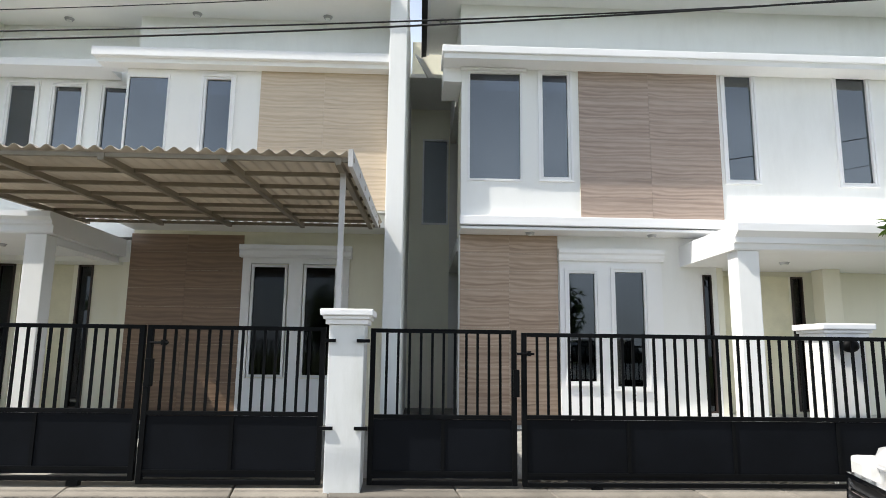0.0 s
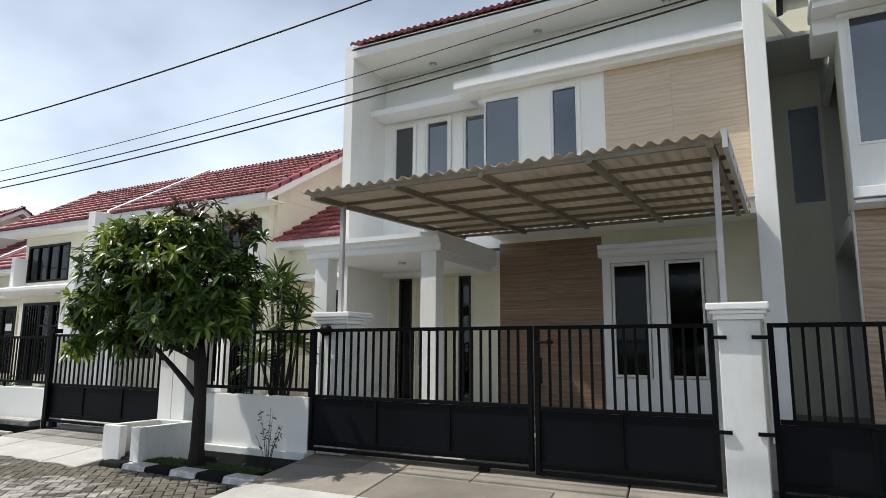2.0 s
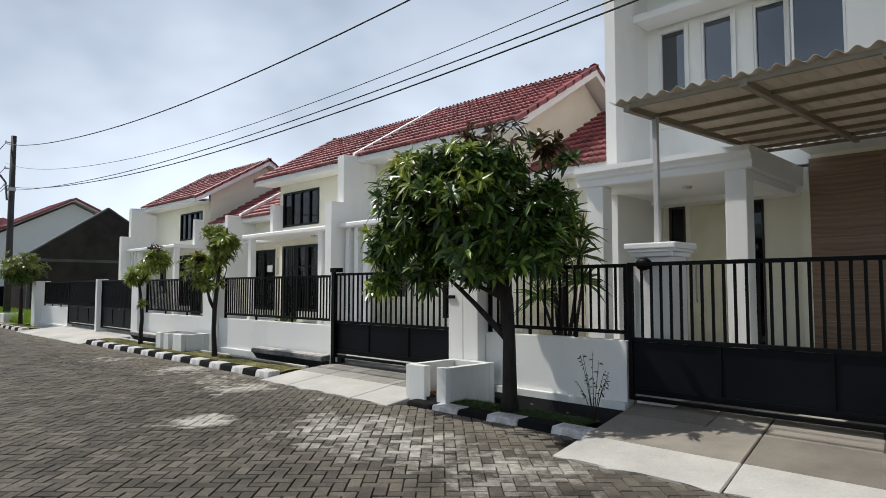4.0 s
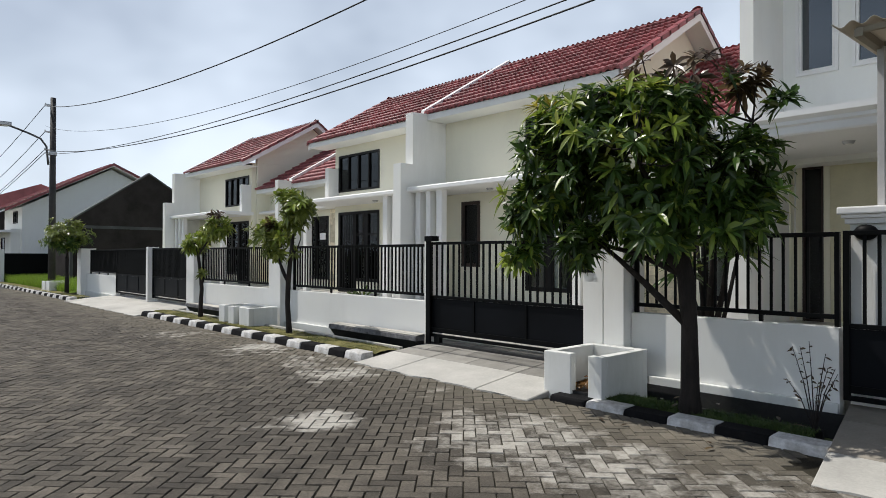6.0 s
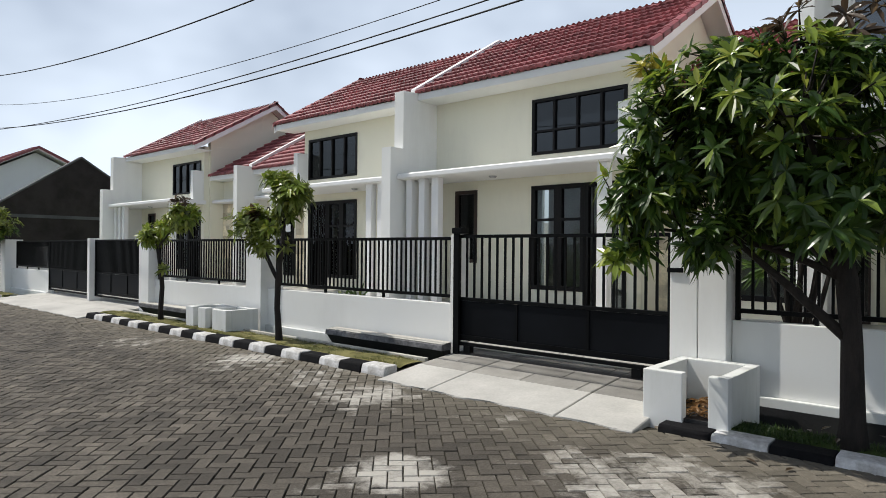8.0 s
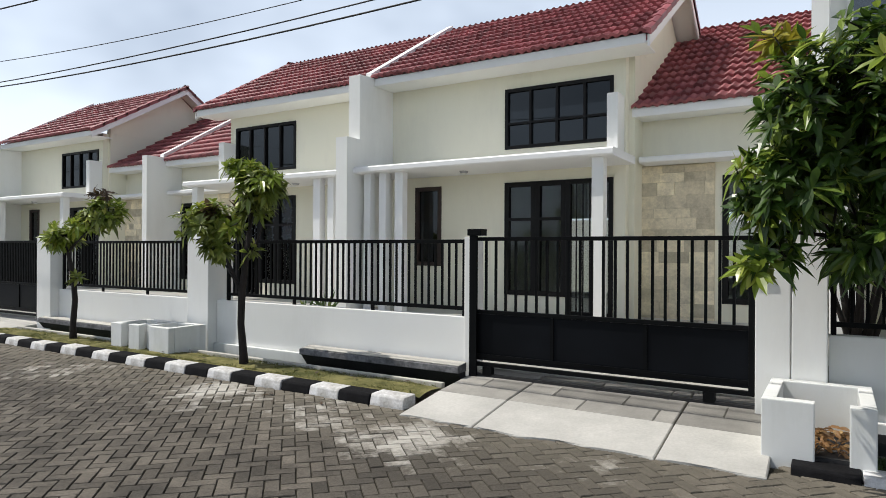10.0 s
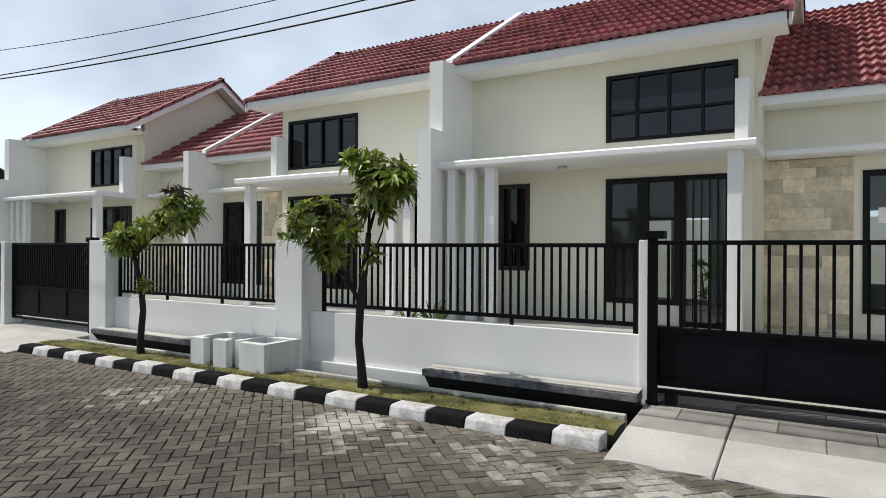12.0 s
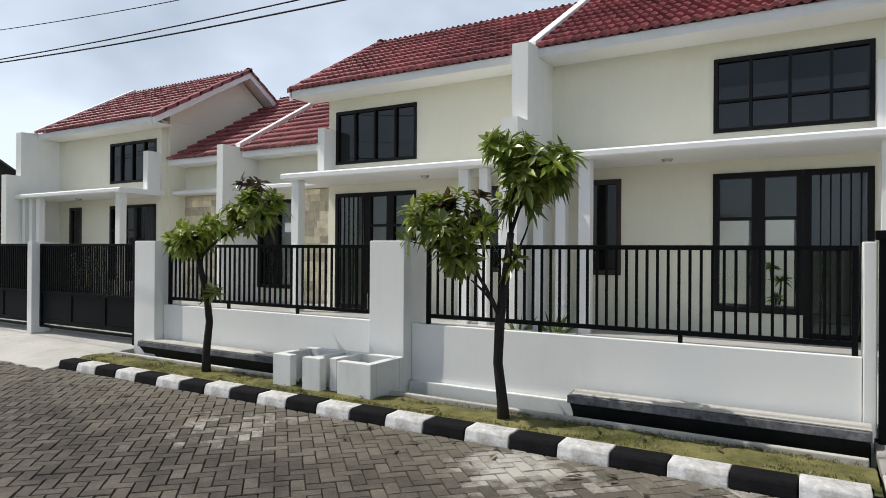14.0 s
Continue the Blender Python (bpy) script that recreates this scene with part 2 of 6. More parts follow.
def paver_material(name, spread):
    """Grey concrete pavers, with pale worn cement patches lying over them."""
    m = surface(name, (0.104, 0.092, 0.075), 0.85, 0, 70, 0.42, 2.3, 0.22, 0.9, (1, 1, 1), spread, None, 0.25)
    nt = m.node_tree
    b = nt.nodes["Principled BSDF"]
    src = b.inputs["Base Color"].links[0].from_socket
    gm = nt.nodes.new("ShaderNodeNewGeometry")
    mid = add_node(nt, "ShaderNodeTexNoise", Scale=7.0, Detail=6.0, Roughness=0.8)
    warp = add_node(nt, "ShaderNodeTexNoise", Scale=1.6, Detail=3.0)
    for n in (mid, warp):
        nt.links.new(gm.outputs["Position"], n.inputs["Vector"])
    # ragged outline of the cement spills
    bent = nt.nodes.new("ShaderNodeVectorMath")
    bent.operation = 'MULTIPLY_ADD'
    bent.inputs[1].default_value = (0.9, 0.9, 0.0)
    nt.links.new(warp.outputs["Color"], bent.inputs[0])
    nt.links.new(gm.outputs["Position"], bent.inputs[2])
    last = None
    for cx, cy, radius, amount in CEMENT_SPILLS:
        dist = nt.nodes.new("ShaderNodeVectorMath")
        dist.operation = 'DISTANCE'
        dist.inputs[1].default_value = (cx + 0.45, cy + 0.45, ROAD_LEVEL)
        nt.links.new(bent.outputs[0], dist.inputs[0])
        fall = nt.nodes.new("ShaderNodeMapRange")
        fall.inputs["From Min"].default_value, fall.inputs["From Max"].default_value = 0.25 * radius, radius
        fall.inputs["To Min"].default_value, fall.inputs["To Max"].default_value = amount, 0.0
        nt.links.new(dist.outputs["Value"], fall.inputs["Value"])
        if last is None:
            last = fall.outputs["Result"]
        else:
            top = nt.nodes.new("ShaderNodeMath")
            top.operation = 'MAXIMUM'
            nt.links.new(last, top.inputs[0])
            nt.links.new(fall.outputs["Result"], top.inputs[1])
            last = top.outputs[0]
    # single blocks are more worn than their neighbours
    src_node = nt.nodes.new("ShaderNodeObjectInfo") if spread == "object" else nt.nodes.new("ShaderNodeNewGeometry")
    worn = nt.nodes.new("ShaderNodeMath")
    worn.operation = 'MULTIPLY_ADD'
    worn.inputs[1].default_value = 0.18
    nt.links.new(src_node.outputs["Random"] if spread == "object" else src_node.outputs["Random Per Island"], worn.inputs[0])
    nt.links.new(last, worn.inputs[2])
    total = nt.nodes.new("ShaderNodeMath")
    total.operation = 'MULTIPLY_ADD'
    total.inputs[1].default_value = 0.70
    nt.links.new(mid.outputs["Fac"], total.inputs[0])
    nt.links.new(worn.outputs[0], total.inputs[2])
    mr = nt.nodes.new("ShaderNodeMapRange")
    mr.inputs["From Min"].default_value, mr.inputs["From Max"].default_value = 0.66, 0.90
    mr.inputs["To Max"].default_value = 0.80
    nt.links.new(total.outputs[0], mr.inputs["Value"])
    # washed-in sand along the kerb side
    sp = nt.nodes.new("ShaderNodeSeparateXYZ")
    nt.links.new(gm.outputs["Position"], sp.inputs["Vector"])
    side = nt.nodes.new("ShaderNodeMapRange")
    side.inputs["From Min"].default_value, side.inputs["From Max"].default_value = 3.5, 4.7
    side.inputs["To Max"].default_value = 0.65
    nt.links.new(sp.outputs["Y"], side.inputs["Value"])
    blot = nt.nodes.new("ShaderNodeMath")
    blot.operation = 'MULTIPLY'
    nt.links.new(side.outputs["Result"], blot.inputs[0])
    nt.links.new(mid.outputs["Fac"], blot.inputs[1])
    sand = nt.nodes.new("ShaderNodeMixRGB")
    sand.inputs["Color2"].default_value = (0.26, 0.235, 0.18, 1)
    nt.links.new(blot.outputs[0], sand.inputs["Fac"])
    nt.links.new(src, sand.inputs["Color1"])
    mix = nt.nodes.new("ShaderNodeMixRGB")
    mix.inputs["Color2"].default_value = (0.50, 0.48, 0.43, 1)
    nt.links.new(mr.outputs["Result"], mix.inputs["Fac"])
    nt.links.new(sand.outputs["Color"], mix.inputs["Color1"])
    nt.links.new(mix.outputs["Color"], b.inputs["Base Color"])
    return m


M = {}
M["white"] = painted_wall("white_wall_paint", (0.81, 0.81, 0.78))
M["cream"] = painted_wall("cream_wall_paint", (0.80, 0.775, 0.64))
M["grey_white"] = painted_wall("soft_white_wall_paint", (0.82, 0.83, 0.80))
M["trim"] = painted_wall("white_trim_paint", (0.82, 0.82, 0.81), dirt_amount=0.05)
M["soffit"] = painted_wall("soffit_paint", (0.84, 0.84, 0.80), dirt_amount=0.05)
M["interior"] = painted_wall("interior_paint", (0.66, 0.65, 0.62))
M["black"] = surface("black_gate_paint", (0.004, 0.0045, 0.005), 0.5, 0.0, 120, 0.10, 2.0, 0.15, 0.06, spec=0.08)
M["gate_sheet"] = surface("black_sheet_metal", (0.004, 0.005, 0.007), 0.5, 0.0, 70, 0.10, 1.1, 0.2, 0.08, spec=0.10)
M["black_frame"] = surface("black_window_frame", (0.006, 0.0055, 0.0055), 0.45, 0, 150, 0.06, 3, 0.08, 0.03, spec=0.2)
M["dark_brown"] = surface("dark_brown_frame", (0.035, 0.022, 0.018), 0.45, 0, 150, 0.06, 3, 0.08, 0.03)
M["white_frame"] = surface("white_aluminium_frame", (0.78, 0.78, 0.77), 0.4, 0, 150, 0.03, 3, 0.04, 0.02)
M["glass_dark"] = window_glass("dark_tinted_glass", (0.10, 0.105, 0.11), 0.02, 1.42, 0.01)
M["glass_plain"] = window_glass("plain_dark_glass", (0.16, 0.17, 0.17), 0.05, 1.28, 0.005)
M["glass_grey"] = window_glass("grey_reflective_glass", (0.10, 0.12, 0.15), 0.02, 1.8, 0.06)
M["glass_dull"] = window_glass("dull_grey_glass", (0.10, 0.11, 0.11), 0.45, 1.45, 0.10)
M["glass_garden"] = window_glass("dark_green_glass", (0.13, 0.15, 0.14), 0.02, 1.5, 0.03)
M["glass_clear"] = window_glass("clear_glass", (0.80, 0.83, 0.82), 0.01, 1.42, 0.0)
M["tile_piece"] = surface("red_roof_tile", (0.285, 0.080, 0.086), 0.5, 0, 40, 0.14, 0.9, 0.16, 0.2, (1, 1, 1), "object")
M["tile_joined"] = surface("red_roof_tile_field", (0.285, 0.080, 0.086), 0.5, 0, 40, 0.14, 0.9, 0.16, 0.2, (1, 1, 1), "island")
# wood_light against wood_grey: different paint, plus some sun and shade in the tones
M["wood_light"] = wood_tile("pale_wood_tile", (0.58, 0.48, 0.36), (0.48, 0.385, 0.275))
M["wood_dark"] = wood_tile("brown_wood_tile", (0.24, 0.158, 0.10), (0.165, 0.105, 0.064))
M["wood_warm"] = wood_tile("warm_brown_wood_tile", (0.44, 0.325, 0.235), (0.27, 0.185, 0.125))
M["wood_grey"] = wood_tile("grey_brown_wood_tile", (0.40, 0.31, 0.25), (0.265, 0.195, 0.155))
M["sandstone"] = surface("yellow_sandstone", (0.74, 0.66, 0.49), 0.85, 0, 30, 0.16, 5, 0.12, 0.6, (1, 1, 1), "object")
M["mortar"] = surface("pale_mortar", (0.66, 0.59, 0.44), 0.9, 0, 80, 0.1, 2, 0.1, 0.4)
M["paver"] = paver_material("concrete_paver", "object")
M["paver_joined"] = paver_material("concrete_paver_field", "island")
M["joint"] = surface("paving_joint_sand", (0.042, 0.038, 0.028), 0.95, 0, 120, 0.3, 2, 0.2, 0.5, spec=0.1)
M["far_road"] = surface("far_paving", (0.085, 0.08, 0.072), 0.9, 0, 35, 0.22, 0.8, 0.12, 0.4, spec=0.2)
M["concrete"] = surface("pale_concrete", (0.47, 0.455, 0.41), 0.85, 0, 45, 0.10, 1.5, 0.10, 0.35, spec=0.2)
M["concrete_piece"] = surface("drive_concrete", (0.47, 0.46, 0.425), 0.85, 0, 45, 0.12, 1.2, 0.10, 0.35, (1, 1, 1), "", None, 0.2)
M["tan_tile"] = surface("tan_drive_tile", (0.225, 0.205, 0.172), 0.8, 0, 60, 0.12, 1.6, 0.13, 0.3, (1, 1, 1), "object", None, 0.25)
M["grey_tile"] = surface("grey_drive_tile", (0.30, 0.29, 0.262), 0.8, 0, 60, 0.12, 1.6, 0.13, 0.3, (1, 1, 1), "object", None, 0.25)
M["kerb_white"] = surface("white_kerb_paint", (0.60, 0.60, 0.595), 0.8, 0, 50, 0.22, 7, 0.16, 0.5, (1, 1, 1), "", (0.5, 0.48, 0.44))
M["kerb_black"] = surface("black_kerb_paint", (0.010, 0.010, 0.011), 0.9, 0, 50, 0.3, 7, 0.2, 0.5, spec=0.1)
M["box"] = painted_wall("white_box_paint", (0.70, 0.71, 0.69), (0.30, 0.31, 0.24), 0.25)
# near-black for dark parts; in the drains it puts shade into the colour
M["drain"] = surface("dark_concrete_and_shade", (0.018, 0.018, 0.019), 0.7, 0, 40, 0.3, 4, 0.25, 0.5)
M["soil"] = surface("dry_verge_soil", (0.175, 0.160, 0.066), 0.95, 0, 60, 0.35, 3.5, 0.2, 0.8, (1, 1, 1), "", (0.10, 0.11, 0.035), 0.1)
# verge under the tree: green darkened to carry the tree's shade
M["verge_shaded"] = surface("shaded_green_verge", (0.05, 0.075, 0.02), 0.95, 0, 60, 0.35, 3.5, 0.25, 0.8, (1, 1, 1), "", None, 0.1)
M["ground"] = surface("open_ground", (0.10, 0.12, 0.05), 0.95, 0, 8, 0.3, 0.3, 0.25, 0.6, spec=0.1)
M["bark"] = surface("dark_bark", (0.024, 0.019, 0.016), 0.9, 0, 60, 0.3, 6, 0.25, 0.8, (3, 3, 0.6))
M["leaf"] = leaf_material("mango_leaf", (0.062, 0.124, 0.020), (0.22, 0.30, 0.045))
M["leaf_mid"] = leaf_material("pale_mango_leaf", (0.20, 0.255, 0.045), (0.32, 0.35, 0.08))
M["leaf_young"] = leaf_material("young_leaf", (0.25, 0.34, 0.040), (0.38, 0.40, 0.07))
M["leaf_brown"] = leaf_material("brown_leaf", (0.10, 0.066, 0.038), (0.19, 0.13, 0.06))
M["leaf_yellow"] = leaf_material("yellow_leaf", (0.42, 0.36, 0.04), (0.45, 0.42, 0.10))
M["leaf_litter"] = leaf_material("dry_leaf_litter", (0.34, 0.19, 0.08), (0.45, 0.30, 0.14))
M["ledge"] = surface("weathered_dark_concrete", (0.15, 0.15, 0.155), 0.85, 0, 40, 0.3, 5, 0.3, 0.5)
M["grass"] = leaf_material("grass_blade", (0.15, 0.165, 0.05), (0.26, 0.24, 0.09))
# darker copy of the grass blade, tree shade put into the colour
M["grass_shaded"] = leaf_material("shaded_grass_blade", (0.05, 0.10, 0.02), (0.12, 0.16, 0.04))
M["plot"] = surface("bright_green_turf", (0.20, 0.32, 0.045), 0.95, 0, 30, 0.35, 1.5, 0.2, 0.8, (1, 1, 1), "", (0.14, 0.20, 0.04), 0.1)
M["grass_far"] = leaf_material("tall_grass_blade", (0.24, 0.38, 0.045), (0.34, 0.44, 0.07))
M["blade"] = leaf_material("strap_leaf", (0.085, 0.15, 0.035), (0.20, 0.24, 0.06))
M["canopy_sheet"] = canopy_sheet_material()
M["canopy_frame"] = surface("beige_steel_tube", (0.25, 0.215, 0.16), 0.5, 0, 90, 0.08, 2, 0.1, 0.05)
M["post"] = surface("pale_grey_steel_post", (0.52, 0.51, 0.50), 0.45, 0, 90, 0.06, 2, 0.08, 0.05)
M["pole"] = surface("dark_pole", (0.045, 0.042, 0.040), 0.7, 0, 60, 0.2, 2, 0.2, 0.3)
M["cable"] = surface("black_cable", (0.012, 0.012, 0.012), 0.6, 0, 60, 0.1, 2, 0.1, 0)
M["steel"] = surface("galvanised_steel", (0.42, 0.43, 0.44), 0.4, 0.8, 90, 0.1, 2, 0.1, 0.05)
M["dark_wall"] = surface("bare_dark_render", (0.040, 0.034, 0.033), 0.9, 0, 30, 0.2, 1.2, 0.18, 0.3, spec=0.1)
M["far_grey"] = surface("weathered_grey_render", (0.10, 0.10, 0.105), 0.9, 0, 30, 0.15, 0.8, 0.18, 0.3)
M["paper"] = surface("white_paper", (0.85, 0.85, 0.84), 0.8, 0, 50, 0.02, 3, 0.02, 0)
M["ink"] = surface("red_ink", (0.5, 0.04, 0.04), 0.8, 0, 50, 0.02, 3, 0.02, 0)
M["lamp_face"] = surface("frosted_lamp", (0.75, 0.75, 0.72), 0.3, 0, 50, 0.02, 3, 0.02, 0)
M["door_cream"] = surface("cream_painted_door", (0.70, 0.66, 0.48), 0.5, 0, 60, 0.04, 2, 0.05, 0.05)
M["car_paint"] = surface("white_car_paint", (0.80, 0.80, 0.80), 0.2, 0, 60, 0.01, 2, 0.01, 0, spec=0.6)
M["chrome"] = surface("chrome", (0.75, 0.76, 0.78), 0.12, 1.0, 60, 0.02, 2, 0.02, 0)
M["rubber"] = surface("black_rubber", (0.015, 0.015, 0.015), 0.8, 0, 60, 0.1, 2, 0.1, 0.1)
M["floor_tile"] = surface("pale_porch_tile", (0.47, 0.46, 0.43), 0.3, 0, 40, 0.05, 1.5, 0.06, 0.02)

# ---- building helpers ----
WORLD_OF = {}


def thing(name, x, y, z, label, category, group="", kind=""):
    ob = new(name)
    ob.empty_display_size = 0.2
    ob.location = (x, y, z)
    WORLD_OF[ob.name] = Matrix.Translation((x, y, z))
    return tagged(ob, label, category, group, kind)


def to_mesh(name, bm, material, smooth=False):
    bmesh.ops.recalc_face_normals(bm, faces=bm.faces)
    me = bpy.data.meshes.new(name)
    bm.to_mesh(me)
    bm.free()
    me.materials.append(material)
    if smooth:
        for p in me.polygons:
            p.use_smooth = True
    return me


def adopt(ob, parent, m=None):
    if parent is not None:
        ob.parent = parent
        ob.matrix_parent_inverse = WORLD_OF.get(parent.name, Matrix.Identity(4)).inverted()
    if m is not None:
        ob.matrix_basis = m
        WORLD_OF[ob.name] = m
    return ob


def part(name, bm, material, parent=None, label="", smooth=False):
    ob = adopt(new(name, to_mesh(name, bm, material, smooth)), parent)
    return tagged(ob, label) if label else ob


def structure(name, bm, material, label, category, smooth=False):
    return tagged(new(name, to_mesh(name, bm, material, smooth)), label, category, "", "structure")


def piece(name, me, m, parent):
    return adopt(new(name, me), parent, m)


def raw_part(name, verts, faces, material, parent=None, smooth=False):
    me = bpy.data.meshes.new(name)
    me.from_pydata(verts, [], faces)
    me.materials.append(material)
    if smooth:
        for p in me.polygons:
            p.use_smooth = True
    return adopt(new(name, me), parent)


def box(bm, xa, xb, ya, yb, za, zb, bevel=0.0):
    xa, xb = min(xa, xb), max(xa, xb)
    ya, yb = min(ya, yb), max(ya, yb)
    za, zb = min(za, zb), max(za, zb)
    vs = [bm.verts.new((x, y, z)) for x in (xa, xb) for y in (ya, yb) for z in (za, zb)]
    quads = [(0, 1, 3, 2), (4, 6, 7, 5), (0, 4, 5, 1), (2, 3, 7, 6), (0, 2, 6, 4), (1, 5, 7, 3)]
    fs = [bm.faces.new([vs[i] for i in q]) for q in quads]
    if bevel:
        es = list({e for f in fs for e in f.edges})
        bmesh.ops.bevel(bm, geom=es, offset=bevel, segments=2, affect='EDGES', profile=0.6)
    return bm


def one_box(xa, xb, ya, yb, za, zb, bevel=0.0):
    return box(bmesh.new(), xa, xb, ya, yb, za, zb, bevel)


def prism(bm, points, axis, a, b):
    """A closed outline of 2D points carried from a to b along axis ('x', 'y' or 'z')."""
    def put(p, q):
        return {'x': (q, p[0], p[1]), 'y': (p[0], q, p[1]), 'z': (p[0], p[1], q)}[axis]
    lo = [bm.verts.new(put(p, a)) for p in points]
    hi = [bm.verts.new(put(p, b)) for p in points]
    n = len(points)
    bm.faces.new(lo)
    bm.faces.new(hi[::-1])
    for i in range(n):
        j = (i + 1) % n
        bm.faces.new((lo[i], hi[i], hi[j], lo[j]))
    return bm


def wall_sheet(bm, xa, xb, za, zb, ya, yb, holes=()):
    """A wall along x between y = ya and yb, with rectangular holes (xa, xb, za, zb) going through it."""
    xa, xb = min(xa, xb), max(xa, xb)
    holes = [(min(h[0], h[1]), max(h[0], h[1]), h[2], h[3]) for h in holes]
    xs = sorted({xa, xb, *[min(max(v, xa), xb) for h in holes for v in h[:2]]})
    zs = sorted({za, zb, *[min(max(v, za), zb) for h in holes for v in h[2:]]})
    cache = {}

    def vert(x, y, z):
        key = (round(x, 4), y, round(z, 4))
        if key not in cache:
            cache[key] = bm.verts.new((x, y, z))
        return cache[key]

    def solid(i, k):
        if not (0 <= i < len(xs) - 1 and 0 <= k < len(zs) - 1):
            return False
        cx, cz = (xs[i] + xs[i + 1]) / 2, (zs[k] + zs[k + 1]) / 2
        return not any(h[0] < cx < h[1] and h[2] < cz < h[3] for h in holes)

    for i in range(len(xs) - 1):
        for k in range(len(zs) - 1):
            if not solid(i, k):
                continue
            a, b, c, d = xs[i], xs[i + 1], zs[k], zs[k + 1]
            for y in (ya, yb):
                bm.faces.new([vert(a, y, c), vert(b, y, c), vert(b, y, d), vert(a, y, d)])
            for di, dk, p, q in ((-1, 0, (a, c), (a, d)), (1, 0, (b, c), (b, d)), (0, -1, (a, c), (b, c)), (0, 1, (a, d), (b, d))):
                if not solid(i + di, k + dk):
                    bm.faces.new([vert(p[0], ya, p[1]), vert(q[0], ya, q[1]), vert(q[0], yb, q[1]), vert(p[0], yb, p[1])])
    return bm


def tube(bm, points, radii, sides=8):
    rings = []
    n = len(points)
    q = None
    for i, p in enumerate(points):
        p = Vector(p)
        ahead = (Vector(points[min(i + 1, n - 1)]) - Vector(points[max(i - 1, 0)])).normalized()
        if q is None:
            q = Vector((0, 0, 1)).rotation_difference(ahead)
        else:
            q = (q @ Vector((0, 0, 1))).rotation_difference(ahead) @ q
        ring = []
        for s in range(sides):
            a = 2 * math.pi * s / sides
            ring.append(bm.verts.new(p + q @ Vector((math.cos(a), math.sin(a), 0)) * radii[i]))
        rings.append(ring)
    for i in range(n - 1):
        for s in range(sides):
            t = (s + 1) % sides
            bm.faces.new((rings[i][s], rings[i][t], rings[i + 1][t], rings[i + 1][s]))
    bm.faces.new(rings[0][::-1])
    bm.faces.new(rings[-1])
    return bm


def window(parent, name, xa, xb, za, zb, y, material, glass, frame_w=0.05, cols=(), rows=(), depth=0.07, casing=None, label=""):
    """A framed window in the plane y (its front), with bars at the fractions cols and rows, one pane for each opening."""
    xa, xb = min(xa, xb), max(xa, xb)
    bm = bmesh.new()
    xcuts = [xa + (xb - xa) * c for c in cols]
    zcuts = [za + (zb - za) * r for r in rows]
    xedge = [xa, *xcuts, xb]
    zedge = [za, *zcuts, zb]
    hs = []
    for i in range(len(xedge) - 1):
        for k in range(len(zedge) - 1):
            l = frame_w if i == 0 else frame_w * 0.35
            r = frame_w if i == len(xedge) - 2 else frame_w * 0.35
            lo = frame_w if k == 0 else frame_w * 0.3
            hi = frame_w if k == len(zedge) - 2 else frame_w * 0.3
            hs.append((xedge[i] + l, xedge[i + 1] - r, zedge[k] + lo, zedge[k + 1] - hi))
    wall_sheet(bm, xa, xb, za, zb, y, y + depth, hs)
    w = part(name, bm, material, parent, label)
    if casing:
        e, proud, cm = casing
        bm = bmesh.new()
        wall_sheet(bm, xa - e, xb + e, za - e, zb + e, y - proud, y + 0.02, [(xa - 0.002, xb + 0.002, za - 0.002, zb + 0.002)])
        part("casing", bm, cm, w)
    for h in hs:
        p = part("pane", one_box(h[0] - 0.004, h[1] + 0.004, y + depth * 0.5, y + depth * 0.5 + 0.006, h[2] - 0.004, h[3] + 0.004), glass, w)
        p.visible_shadow = False
    return w


